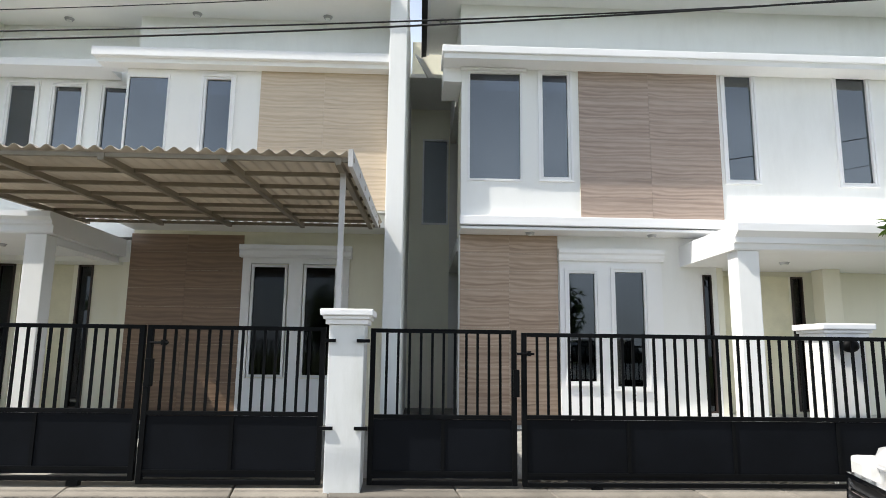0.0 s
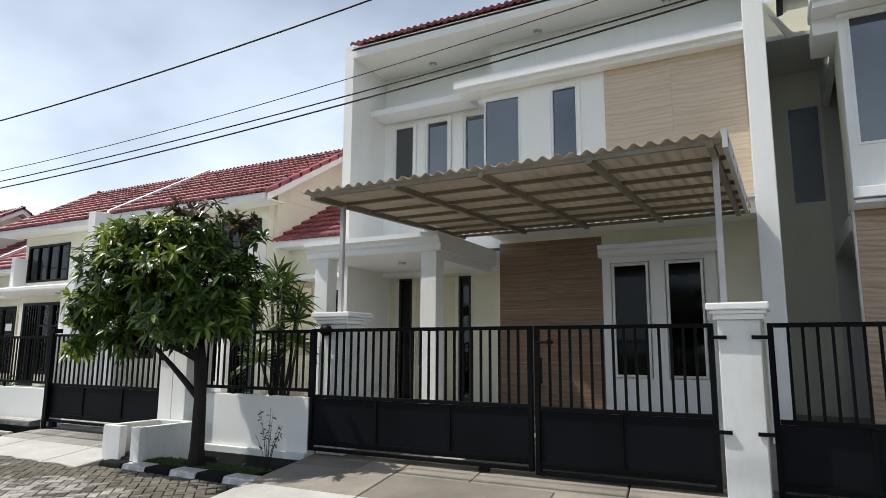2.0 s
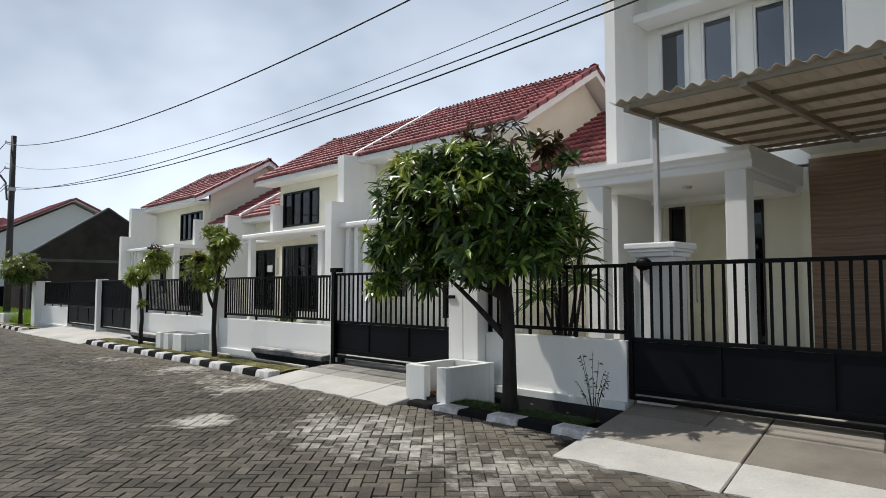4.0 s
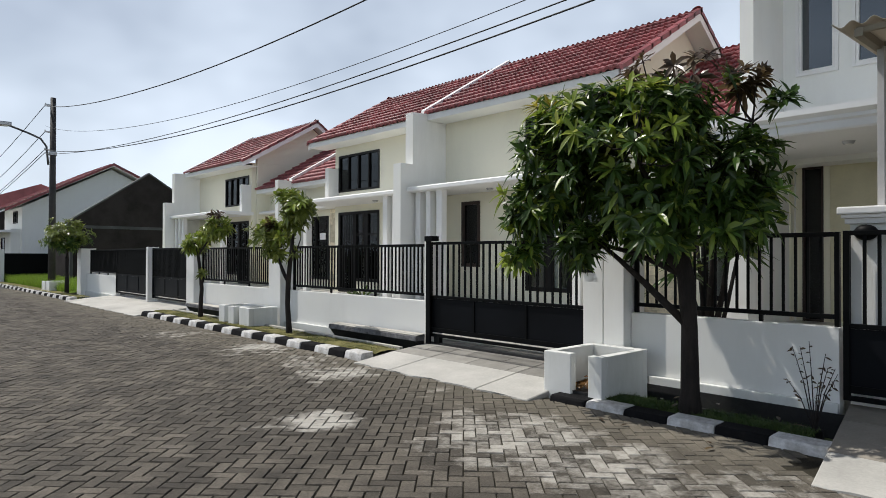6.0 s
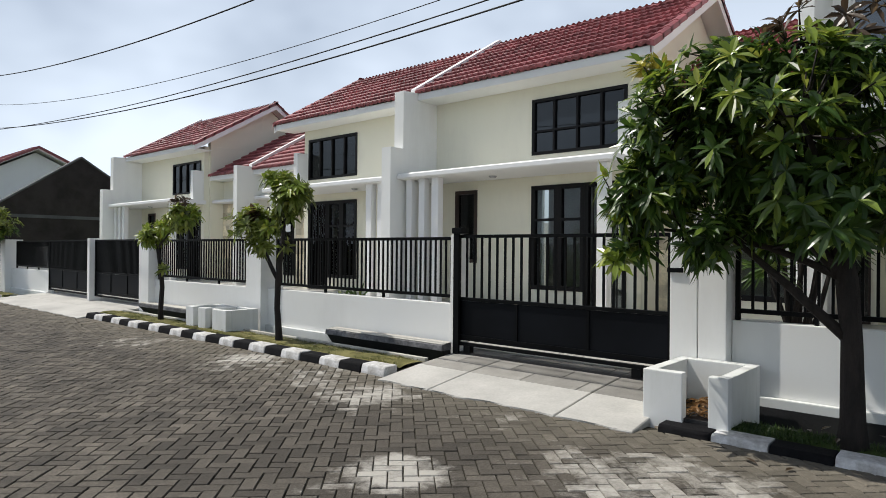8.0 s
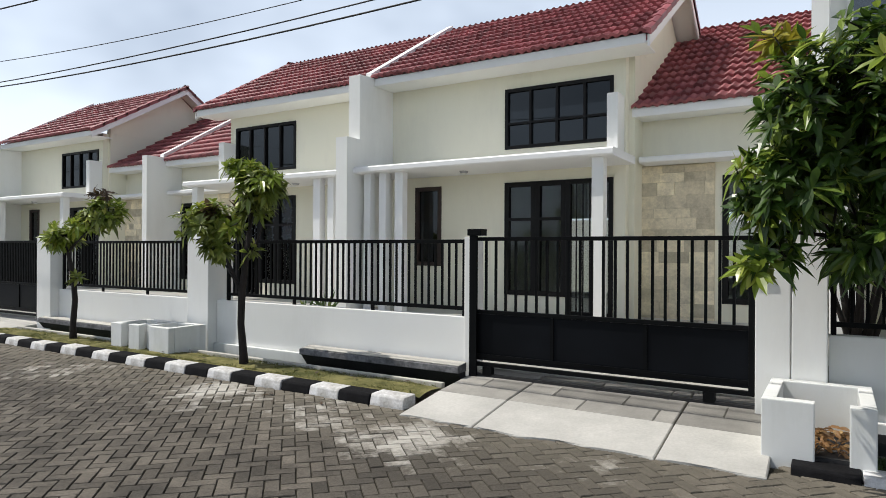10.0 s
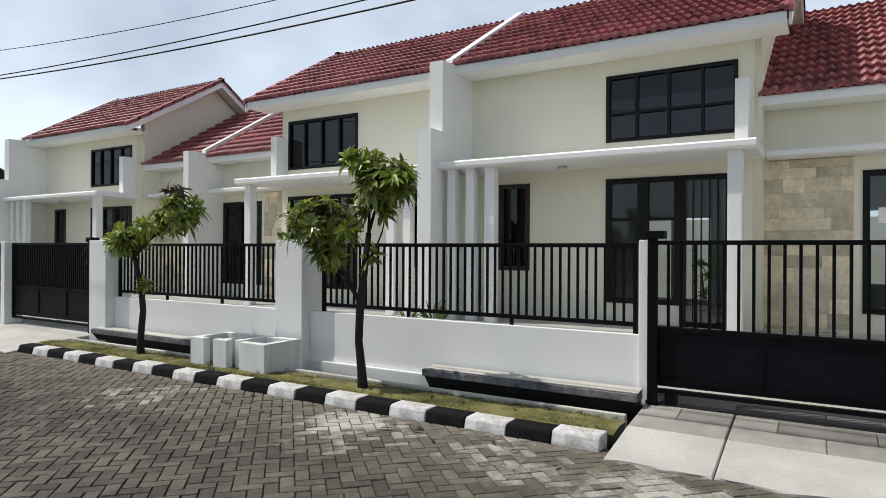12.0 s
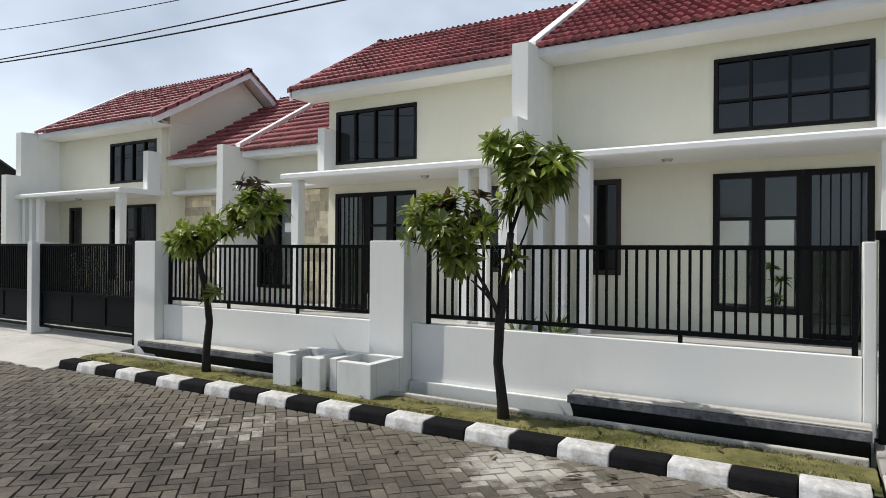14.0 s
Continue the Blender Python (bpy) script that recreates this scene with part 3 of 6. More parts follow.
def tiles_on(parent, xa, xb, ye, ze, yr, zr, pieces=False, tile_w=0.13, step=0.32):
    """Roof tiles with a rolled profile laid in overlapping courses from the eave (ye, ze) up to the ridge (yr, zr)."""
    xa, xb = min(xa, xb), max(xa, xb)
    run = math.hypot(yr - ye, zr - ze)
    up = math.atan2(zr - ze, abs(yr - ye))
    turn = Matrix.Rotation(up, 4, 'X') if yr > ye else Matrix.Rotation(math.pi, 4, 'Z') @ Matrix.Rotation(up, 4, 'X')
    nx = max(1, round((xb - xa) / tile_w))
    ny = max(1, math.ceil(run / step))
    wx = (xb - xa) / nx
    prof = []
    for i in range(9):
        u = i / 8
        prof.append((u * wx - 0.003 * (i == 8), 0.026 * math.sin(math.pi * min(1, max(0, (u - 0.1) / 0.62))) ** 1.0 if 0.1 < u < 0.72 else -0.004))
    length = step + 0.05
    tv = []
    for v, lift in ((0.0, 0.060), (length, 0.006)):
        tv += [(x, v, z + lift) for x, z in prof]
    tv += [(x, 0.0, z + 0.008) for x, z in prof]
    tf = []
    for i in range(8):
        tf.append((i, i + 1, 10 + i, 9 + i))
        tf.append((18 + i, 19 + i, i + 1, i))
    rng = random.Random(int(abs(xa) * 100) + 7)
    if pieces:
        me = bpy.data.meshes.new("tile")
        me.from_pydata(tv, [], tf)
        me.materials.append(M["tile_piece"])
        for p in me.polygons:
            p.use_smooth = p.index % 2 == 0
    verts, faces = [], []
    for r in range(ny):
        for c in range(nx):
            m = Matrix.Translation((xa if yr > ye else xb, ye, ze)) @ turn
            lift = rng.uniform(-0.003, 0.004)
            m = m @ Matrix.Translation((c * wx, r * step, lift)) @ Matrix.Rotation(rng.uniform(-0.008, 0.008), 4, 'Z')
            if r * step + length > run:
                m = m @ Matrix.Diagonal((1, (run - r * step) / length, 1, 1))
            if pieces:
                piece("tile", me, m, parent)
            else:
                b0 = len(verts)
                verts += [tuple(m @ Vector(q)) for q in tv]
                faces += [tuple(b0 + k for k in q) for q in tf]
    if not pieces:
        field = raw_part("tile_field", verts, faces, M["tile_joined"], parent)
        for p in field.data.polygons:
            p.use_smooth = p.index % 2 == 0
        tagged(field, kind="stuff")


def ridge_caps(parent, xa, xb, y, z):
    xa, xb = min(xa, xb), max(xa, xb)
    verts, faces = [], []
    n = max(1, round((xb - xa) / 0.3))
    w = (xb - xa) / n
    for i in range(n):
        for e, (x, g) in enumerate(((xa + i * w, 1.25), (xa + (i + 1) * w + 0.03, 0.78))):
            for s in range(7):
                a = math.pi * s / 6
                verts.append((x, y - 0.085 * g * math.cos(a), z - 0.072 + 0.058 * g * math.sin(a)))
        b0 = len(verts) - 14
        faces += [(b0 + s, b0 + s + 1, b0 + 8 + s, b0 + 7 + s) for s in range(6)]
        faces.append(tuple(b0 + s for s in range(7)))
        faces.append(tuple(b0 + 7 + s for s in range(6, -1, -1)))
    tagged(raw_part("ridge_tiles", verts, faces, M["tile_joined"], parent, False), kind="stuff")


def cladding(parent, xa, xb, za, zb, y, material, columns=2, row=0.30):
    """Wood-look tiles hung in two columns, each tile a little proud of the joint."""
    back = part("cladding", one_box(xa, xb, y - 0.012, y + 0.03, za, zb), M["mortar"], parent, "wood-look tile panel")
    n = max(1, round((zb - za) / row))
    h, w = (zb - za) / n, (xb - xa) / columns
    bm = box(bmesh.new(), 0, w - 0.003, -0.010, 0.0, 0, h - 0.0025)
    me = to_mesh("tile", bm, material)
    for i in range(n):
        for c in range(columns):
            piece("tile", me, Matrix.Translation((xa + c * w, y - 0.012, za + i * h)), back)


def downlight(parent, x, y, z):
    bm = bmesh.new()
    bmesh.ops.create_cone(bm, cap_ends=True, segments=16, radius1=0.055, radius2=0.075, depth=0.035, matrix=Matrix.Translation((x, y, z - 0.017)))
    d = part("downlight", bm, M["steel"], parent, "small round surface downlight")
    bm = bmesh.new()
    bmesh.ops.create_cone(bm, cap_ends=True, segments=16, radius1=0.035, radius2=0.04, depth=0.012, matrix=Matrix.Translation((x, y, z - 0.040)))
    part("lens", bm, M["lamp_face"], d)


# ---- ground, road, kerbs, verges ----
ROAD_Z = ROAD_LEVEL
KERB_Y = 4.895

bm = bmesh.new()
bmesh.ops.create_grid(bm, x_segments=40, y_segments=40, size=900)
for v in bm.verts:
    v.co.z = -0.06
structure("ground", bm, M["ground"], "open ground reaching to the horizon", "ground")

structure("road", one_box(-90, 40, -6.5, 4.86, -0.05, ROAD_Z - 0.010), M["joint"], "herringbone concrete block road, grey and worn", "road")
structure("road_far", one_box(-90, -33, -6.5, 4.80, ROAD_Z - 0.010, ROAD_Z - 0.003), M["far_road"], "far stretch of grey block paving", "road")


def kerb_profile():
    return [(-0.108, -0.06), (-0.104, 0.02), (-0.090, 0.080), (-0.074, 0.096), (0.09, 0.10), (0.09, -0.06)]


def kerb_run(x_from, x_to, unit, first_white=True, sunk=0.0):
    """Blocks laid from x_from towards x_to (smaller), white and black in turn."""
    k = thing("kerb", x_from, KERB_Y, 0, "concrete kerb painted in black and white blocks", "kerb", "kerbs", "structure")
    n = round((x_from - x_to) / unit)
    meshes = {}
    for shade in ("kerb_white", "kerb_black"):
        bm = bmesh.new()
        prism(bm, [(y, z) for y, z in kerb_profile()], 'x', -unit + 0.004, -0.004)
        bmesh.ops.bevel(bm, geom=[e for e in bm.edges], offset=0.005, segments=1, affect='EDGES')
        meshes[shade] = to_mesh("kerb_block", bm, M[shade])
    rng = random.Random(int(abs(x_from) * 10))
    for i in range(n):
        shade = "kerb_white" if (i % 2 == 0) == first_white else "kerb_black"
        m = Matrix.Translation((x_from - i * unit, KERB_Y - 0.04 + rng.uniform(-0.008, 0.008), ROAD_Z - 0.005 - sunk + rng.uniform(-0.006, 0.006))) @ Matrix.Rotation(rng.uniform(-0.012, 0.012), 4, 'Z')
        piece("kerb_block", meshes[shade], m, k)


kerb_run(-10.46, -18.4, 0.3615)
kerb_run(-5.33, -7.571, 0.3735, True, 0.035)
kerb_run(-24.4, -40.0, 0.39)

# verges: a flat bed between kerb and ditch
for name, xa, xb, mt, lab in (("verge_b", -18.4, -10.42, "soil", "dry yellowish grass verge beside the kerb"),
                              ("verge_a", -7.185, -5.50, "verge_shaded", "dark green verge with the tree's shade in its colour"),
                              ("verge_far", -40.0, -24.4, "soil", "grass verge beyond the far driveways")):
    bm = bmesh.new()
    nx = int((xb - xa) / 0.12)
    deep, level = (0.70, 0.128) if name == "verge_a" else (1.0, 0.168)
    ys = [4.945 + deep * q for q in (0.0, 0.095, 0.195, 0.305, 0.425)]
    grid = [[bm.verts.new((xa + (xb - xa) * i / nx, y, level + 0.02 * noise.noise(Vector((xa + (xb - xa) * i / nx, y, 0)) * 4) - (0.022 if k in (0, 4) else 0))) for k, y in enumerate(ys)] for i in range(nx + 1)]
    for i in range(nx):
        for k in range(len(ys) - 1):
            bm.faces.new((grid[i][k], grid[i + 1][k], grid[i + 1][k + 1], grid[i][k + 1]))
    structure(name, bm, M[mt], lab, "verge", True)


def ditch(xa, xb, ya=5.365, top=0.188):
    """A narrow open drain between verge and wall: floor, and a concrete lip on the street side, pale or, where low,
    near-black.
    """
    # near-black floor, the drain's shade is in its colour
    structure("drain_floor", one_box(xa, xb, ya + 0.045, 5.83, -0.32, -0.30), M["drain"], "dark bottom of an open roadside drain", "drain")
    structure("drain_lip", one_box(xa, xb, ya, ya + 0.055, -0.32, top, 0.008), M["concrete" if top > 0.15 else "drain"], "concrete lip of the roadside drain", "drain")


ditch(-18.3, -10.45)
ditch(-7.18, -5.5, 5.235, 0.118)
# dark sheet before the footing, added as painted shade
structure("drain_wall_shade", one_box(-7.18, -5.5, 5.762, 5.776, -0.30, 0.14), M["drain"], "dark sheet on the drain wall, shade put into its colour", "drain")


def grass(name, xa, xb, ya, yb, z, count, height, material, label, seed):
    rng = random.Random(seed)
    verts, faces = [], []
    for _ in range(count):
        x, y = rng.uniform(xa, xb), rng.uniform(ya, yb)
        if noise.noise(Vector((x * 1.7, y * 2.5, seed))) < rng.uniform(-0.5, 0.35):
            continue
        for _ in range(4):
            a, h = rng.uniform(0, 6.283), height * rng.uniform(0.4, 1.2)
            px, py = x + rng.uniform(-0.02, 0.02), y + rng.uniform(-0.02, 0.02)
            dx, dy, w = math.cos(a), math.sin(a), rng.uniform(0.002, 0.004) * (1 + height * 3)
            b0 = len(verts)
            lean = h * rng.uniform(0.3, 0.9)
            verts += [(px - dy * w, py + dx * w, z), (px + dy * w, py - dx * w, z), (px + dx * lean, py + dy * lean, z + h)]
            faces.append((b0, b0 + 1, b0 + 2))
    tagged(raw_part(name, verts, faces, material), label, "grass", "", "stuff")


grass("verge_grass", -18.3, -10.5, 4.96, 5.37, 0.158, 6500, 0.022, M["grass"], "short yellow-green grass on the verge", 3)
grass("shaded_grass", -7.1, -5.5, 4.96, 5.24, 0.118, 1700, 0.035, M["grass_shaded"], "short grass under the tree, shade put into its dark green", 4)
bm = bmesh.new()
for_x = [-38.0 + 0.5 * i for i in range(22)]
for_y = [5.15, 5.6, 6.2, 7.0, 8.0, 9.5, 12.0]
g2 = [[bm.verts.new((x, y, 0.06 + 0.07 * k + 0.10 * noise.noise(Vector((x, y, 2.0)) * 0.8))) for k, y in enumerate(for_y)] for x in for_x]
for i in range(len(for_x) - 1):
    for k in range(len(for_y) - 1):
        bm.faces.new((g2[i][k], g2[i + 1][k], g2[i + 1][k + 1], g2[i][k + 1]))
structure("empty_plot", bm, M["plot"], "bright green overgrown empty plot", "ground", True)
grass("tall_grass", -38.0, -27.6, 5.3, 9.0, 0.16, 26000, 0.34, M["grass_far"], "tall bright green grass on an empty plot", 5)

# driveways: ramps from the road up to the gates, in slabs with open joints


def ramp_slab(name, corners, material, parent, thick=0.10):
    bm = bmesh.new()
    hi = [bm.verts.new(c) for c in corners]
    lo = [bm.verts.new((c[0], c[1], c[2] - thick)) for c in corners]
    bm.faces.new(hi)
    bm.faces.new(lo[::-1])
    n = len(corners)
    for i in range(n):
        j = (i + 1) % n
        bm.faces.new((hi[i], lo[i], lo[j], hi[j]))
    bmesh.ops.bevel(bm, geom=[e for e in bm.edges if e.verts[0] in hi and e.verts[1] in hi], offset=0.008, segments=1, affect='EDGES')
    return part(name, bm, material, parent)


def driveway(name, label, cuts, y0, y1, y2, z0, z1, z2, skew=0.0, flare=0.0, tiles=True, tile_sizes=(0.6, 0.3), tile_look="grey_tile"):
    """cuts: the x of the open joints, from left to right; a pale apron from y0 to y1, then grey tiles to y2."""
    d = thing(name, (cuts[0] + cuts[-1]) / 2, y1, z0, label, "driveway", "driveways", "structure")
    for i in range(len(cuts) - 1):
        a, b = cuts[i], cuts[i + 1]
        fa = flare if i == 0 else 0.0
        sk0, sk1 = skew * (y0 - y2), skew * (y1 - y2)
        g = 0.005
        xs, xe0 = a + g + sk0 - fa, b - g + sk0
        nj = max(4, int((xe0 - xs) / 0.09))
        front = [(xs + (xe0 - xs) * k / nj, y0 + 0.055 * noise.noise(Vector((xs * 3 + k * 0.45, y0, 0.3))), z0) for k in range(nj + 1)]
        ramp_slab("apron_slab", front + [(b - g + sk1, y1, z1), (a + g + sk1, y1, z1)], M["concrete_piece"], d)
        if not tiles:
            ramp_slab("inner_slab", [(a + g + sk1, y1 + 0.006, z1), (b - g + sk1, y1 + 0.006, z1), (b - g, y2, z2), (a + g, y2, z2)], M["concrete_piece"], d)
            continue
        rows = max(1, round((y2 - y1) / tile_sizes[1]))
        for r in range(rows):
            ya, yb = y1 + (y2 - y1) * r / rows + 0.003, y1 + (y2 - y1) * (r + 1) / rows - 0.002
            za = z1 + (z2 - z1) * (ya - y1) / (y2 - y1)
            zb = z1 + (z2 - z1) * (yb - y1) / (y2 - y1)
            x = a + g
            first = tile_sizes[0] * (0.5 if r % 2 else 1.0)
            while x < b - g - 0.05:
                xe = min(b - g, x + first)
                if b - g - xe < 0.12:
                    xe = b - g
                s0, s1 = skew * (ya - y2), skew * (yb - y2)
                ramp_slab("drive_tile", [(x + s0, ya, za), (xe - 0.003 + s0, ya, za), (xe - 0.003 + s1, yb, zb), (x + s1, yb, zb)], M[tile_look], d, 0.06)
                x, first = xe, tile_sizes[0]


driveway("driveway", "broad concrete driveway with a pale front edge", [-5.55, -4.30, -2.10, -0.2, 1.9, 4.2, 6.4], 4.12, 4.72, 6.2, 0.078, 0.12, 0.225, -0.15, 0.0, True, (1.6, 0.74), "tan_tile")
driveway("driveway", "concrete driveway ramp with grey tiles at the gate", [-10.41, -9.72, -8.36, -7.70], 4.60, 5.22, 6.05, 0.078, 0.155, 0.225, -0.015, 0.0)
driveway("driveway", "twin pale concrete driveway ramps", [-24.2, -21.2, -18.4], 4.6, 5.3, 6.4, 0.078, 0.155, 0.225, 0.0, 0.15, False)

# yards behind the fences
for name, xa, xb, look_of, words in (("yard_right", -7.35, 9.0, "grey_tile", "grey tiled front yard and carport floor"), ("yard_b", -14.2, -7.75, "floor_tile", "pale tiled front yard floor"),
                                     ("yard_c", -21.1, -14.6, "floor_tile", "pale tiled front yard floor"), ("yard_d", -28.0, -21.2, "floor_tile", "pale tiled front yard floor")):
    structure(name, one_box(xa, xb, 6.06, 13.5, 0.05, 0.24), M[look_of], words, "yard floor")

# ---- the row of single-storey houses ----


def glazed_front(h, X, y):
    """Glass wall beside the barred door: two tall lights, then a door with upright bars."""
    window(h, "window", X(2.39), X(2.93), 0.70, 2.52, y - 0.02, M["black_frame"], M["glass_clear"], 0.075, (), (0.67,), 0.09, None, "black framed tall window light")
    window(h, "window", X(2.932), X(3.438), 0.70, 2.52, y - 0.02, M["black_frame"], M["glass_clear"], 0.075, (), (0.67,), 0.09, None, "black framed tall window light")
    d = window(h, "door", X(3.44), X(4.18), 0.41, 2.52, y - 0.02, M["black_frame"], M["glass_clear"], 0.07, (), (), 0.09, None, "black framed glass door with bars")
    me = to_mesh("bar", one_box(-0.009, 0.009, -0.009, 0.009, 0.47, 2.46), M["black_frame"])
    for i in range(6):
        piece("bar", me, Matrix.Translation((X(3.52 + i * 0.105), y - 0.045, 0)), d)


def row_house(party, s, dy, name_label, right_label, tile_pieces, paper, wall_mat):
    """One house; party: x of the shared wall, s: +1 or -1, which way the house runs from it."""
    def X(u):
        return party + s * u
    Y = 9.75 + dy
    h = thing("house", X(3.4), Y, 0.24, name_label, "house", "row of houses")
    # front walls
    bm = bmesh.new()
    wall_sheet(bm, X(0.10), X(4.36), 0.24, 4.45, Y, Y + 0.15, [(X(0.63), X(1.17), 1.14, 2.52), (X(2.39), X(4.18), 0.41, 2.52), (X(2.39), X(4.18), 3.06, 4.04)])
    box(bm, X(2.392), X(3.44), Y, Y + 0.15, 0.24, 0.70)
    part("front_wall", bm, wall_mat, h, "cream painted front wall")
    bm = bmesh.new()
    YR = Y + 0.60
    wall_sheet(bm, X(4.36), X(6.95), 0.24, 3.50, YR, YR + 0.15, [(X(5.60), X(6.85), 0.66, 2.53)])
    part("recessed_wall", bm, wall_mat, h, "cream painted recessed wall")
    bm = one_box(X(4.30), X(4.45), Y + 0.152, Y + 4.2, 0.24, 4.45)
    part("side_wall", bm, wall_mat, h)
    # gable wall above the low roof
    bm = bmesh.new()
    prism(bm, [(Y + 0.152, 4.452), (Y + 4.2, 4.452), (Y + 4.2, 4.50), (Y + 2.2, 5.90), (Y + 0.152, 4.68)], 'x', X(4.30), X(4.45))
    part("gable_wall", bm, wall_mat, h, "cream gable wall")
    # shared wall that steps up towards the roof
    bm = bmesh.new()
    prism(bm, [(Y - 1.28, 0.24), (Y - 1.28, 3.29), (Y - 0.95, 3.29), (Y - 0.95, 4.39), (Y - 0.42, 4.42), (Y + 0.3, 4.42), (Y + 0.3, 0.24)], 'x', X(-0.12), X(0.12))
    if s > 0:
        part("party_wall", bm, M["white"], h, "white stepped party wall")
        bm = bmesh.new()
        prism(bm, [(Y - 0.56, 4.42), (Y + 2.2, 6.08), (Y + 2.2, 6.17), (Y - 0.56, 4.51)], 'x', X(-0.07), X(0.07))
        part("roof_divider", bm, M["trim"], h, "white strip between two roofs")
    else:
        bm.free()
    # windows and doors
    window(h, "window", X(2.39), X(4.18), 3.06, 4.04, Y - 0.02, M["black_frame"], M["glass_dark"], 0.055, (0.25, 0.5, 0.75), (0.42,) if tile_pieces else (), 0.09, None, "black framed high window of four lights")
    window(h, "window", X(0.63), X(1.17), 1.14, 2.52, Y - 0.02, M["dark_brown"], M["glass_dark"], 0.07, (), (), 0.09, None, "narrow dark brown framed window")
    glazed_front(h, X, Y)
    w = window(h, "window", X(5.60), X(6.85), 0.66, 2.53, YR - 0.02, M["black_frame"], M["glass_clear"], 0.08, (0.46,), (), 0.09, None, "wide black framed window")
    if paper:
        p = part("notice", one_box(X(5.77), X(6.07), YR + 0.002, YR + 0.006, 1.84, 2.04), M["paper"], w, "white paper notice inside the glass")
    # stone panel
    st = part("stone_panel", one_box(X(4.39), X(5.50), YR - 0.012, YR + 0.02, 0.26, 2.72), M["mortar"], h, "yellow sandstone cladding")
    rng = random.Random(11)
    z = 0.27
    while z < 2.66:
        hgt = rng.choice((0.14, 0.17, 0.20))
        hgt = min(hgt, 2.71 - z)
        u = 4.40
        while u < 5.48:
            wid = min(rng.uniform(0.20, 0.46), 5.495 - u)
            if 5.495 - u - wid < 0.1:
                wid = 5.495 - u
            bm = one_box(X(u + 0.002), X(u + wid - 0.002), YR - 0.018 - rng.uniform(0, 0.014), YR - 0.012, z + 0.002, z + hgt - 0.002)
            part("stone", bm, M["sandstone"], st)
            u += wid
        z += hgt
    # porch: slab with a rounded front lip, column, three thin fins
    bm = bmesh.new()
    lip = [(Y - 1.10, 2.70), (Y - 1.115, 2.715), (Y - 1.115, 2.775), (Y - 1.085, 2.80), (Y, 2.80), (Y, 2.69), (Y - 1.06, 2.69)]
    prism(bm, lip, 'x', X(0.122), X(4.50))
    part("porch_slab", bm, M["trim"], h, "white concrete porch slab")
    bm = bmesh.new()
    prism(bm, [(YR - 0.42, 2.74), (YR - 0.42, 2.80), (YR - 0.39, 2.82), (YR, 2.82), (YR, 2.725), (YR - 0.38, 2.725)], 'x', X(4.502), X(6.92))
    part("side_slab", bm, M["trim"], h)
    bm = one_box(X(4.18), X(4.345), Y - 1.0, Y - 0.84, 0.24, 2.69, 0.008)
    part("column", bm, M["white"], h, "square white porch column")
    for ua, ub in ((0.22, 0.36), (0.54, 0.68), (0.86, 1.02)):
        part("thin_column", one_box(X(ua), X(ub), Y - 0.96, Y - 0.82, 0.24, 2.69, 0.006), M["trim"], h)
    part("fin_block", one_box(X(4.18), X(4.34), Y - 0.34, Y - 0.002, 2.805, 3.70, 0.006), M["white"], h)
    part("porch_floor", one_box(X(0.13), X(6.9), Y - 1.15, Y - 0.002, 0.242, 0.40), M["floor_tile"], h, "raised tiled porch floor")
    downlight(h, X(1.9), Y - 0.5, 2.69)
    # house shell behind the front: rooms, rear wall with an opening on the back yard
    part("room_floor", one_box(X(0.13), X(6.9), Y + 0.152, Y + 4.2, 0.30, 0.40), M["floor_tile"], h)
    part("room_ceiling", one_box(X(0.13), X(4.28), Y + 0.152, Y + 4.2, 3.0, 3.04), M["interior"], h)
    bm = bmesh.new()
    wall_sheet(bm, X(0.13), X(6.9), 0.40, 3.0, Y + 4.2, Y + 4.32, [(X(1.9), X(2.45), 0.5, 2.13), (X(2.73), X(3.2), 0.5, 2.13), (X(5.1), X(6.4), 0.9, 2.2)])
    part("rear_wall", bm, M["interior"], h)
    part("partition", one_box(X(4.46), X(4.50), YR + 0.16, Y + 4.19, 0.40, 3.0), M["interior"], h)
    part("room_ceiling", one_box(X(4.5), X(6.9), YR + 0.16, Y + 4.2, 3.0, 3.04), M["interior"], h)
    part("outer_wall", one_box(X(6.82), X(6.96), YR + 0.152, Y + 4.2, 0.24, 3.45), M["grey_white"], h)
    part("back_yard_wall", one_box(X(0.13), X(6.9), Y + 6.6, Y + 6.75, 0.0, 2.2), M["white"], h, "white back yard wall")
    # high roof
    ye, ze, yr, zr = Y - 0.56, 4.43, Y + 2.2, 6.08
    rf = part("roof", prism(bmesh.new(), [(ye + 0.02, ze - 0.05), (yr, zr - 0.05), (yr + 2.0, zr - 1.35), (yr + 2.0, zr - 1.42), (yr, zr - 0.12), (ye + 0.02, ze - 0.13)], 'x', X(0.075), X(4.80)), M["tile_joined"], h, "red tiled gable roof")
    bm = bmesh.new()
    prism(bm, [(ye + 0.02, ze - 0.135), (yr, zr - 0.125), (yr + 2.0, zr - 1.425), (yr + 2.0, zr - 1.440), (yr, zr - 0.140), (ye + 0.02, ze - 0.150)], 'x', X(4.41), X(4.80))
    part("verge_soffit", bm, M["soffit"], h)
    tiles_on(rf, X(0.08), X(4.80), ye - 0.03, ze - 0.04, yr, zr - 0.04, False)
    tiles_on(rf, X(0.08), X(4.80), yr + 2.02, zr - 1.35, yr, zr - 0.04, False)
    ridge_caps(rf, X(0.08), X(4.82), yr, zr + 0.0)
    part("fascia", one_box(X(0.125), X(4.78), ye + 0.0, ye + 0.03, ze - 0.16, ze - 0.03, 0.004), M["trim"], h, "white eave board")
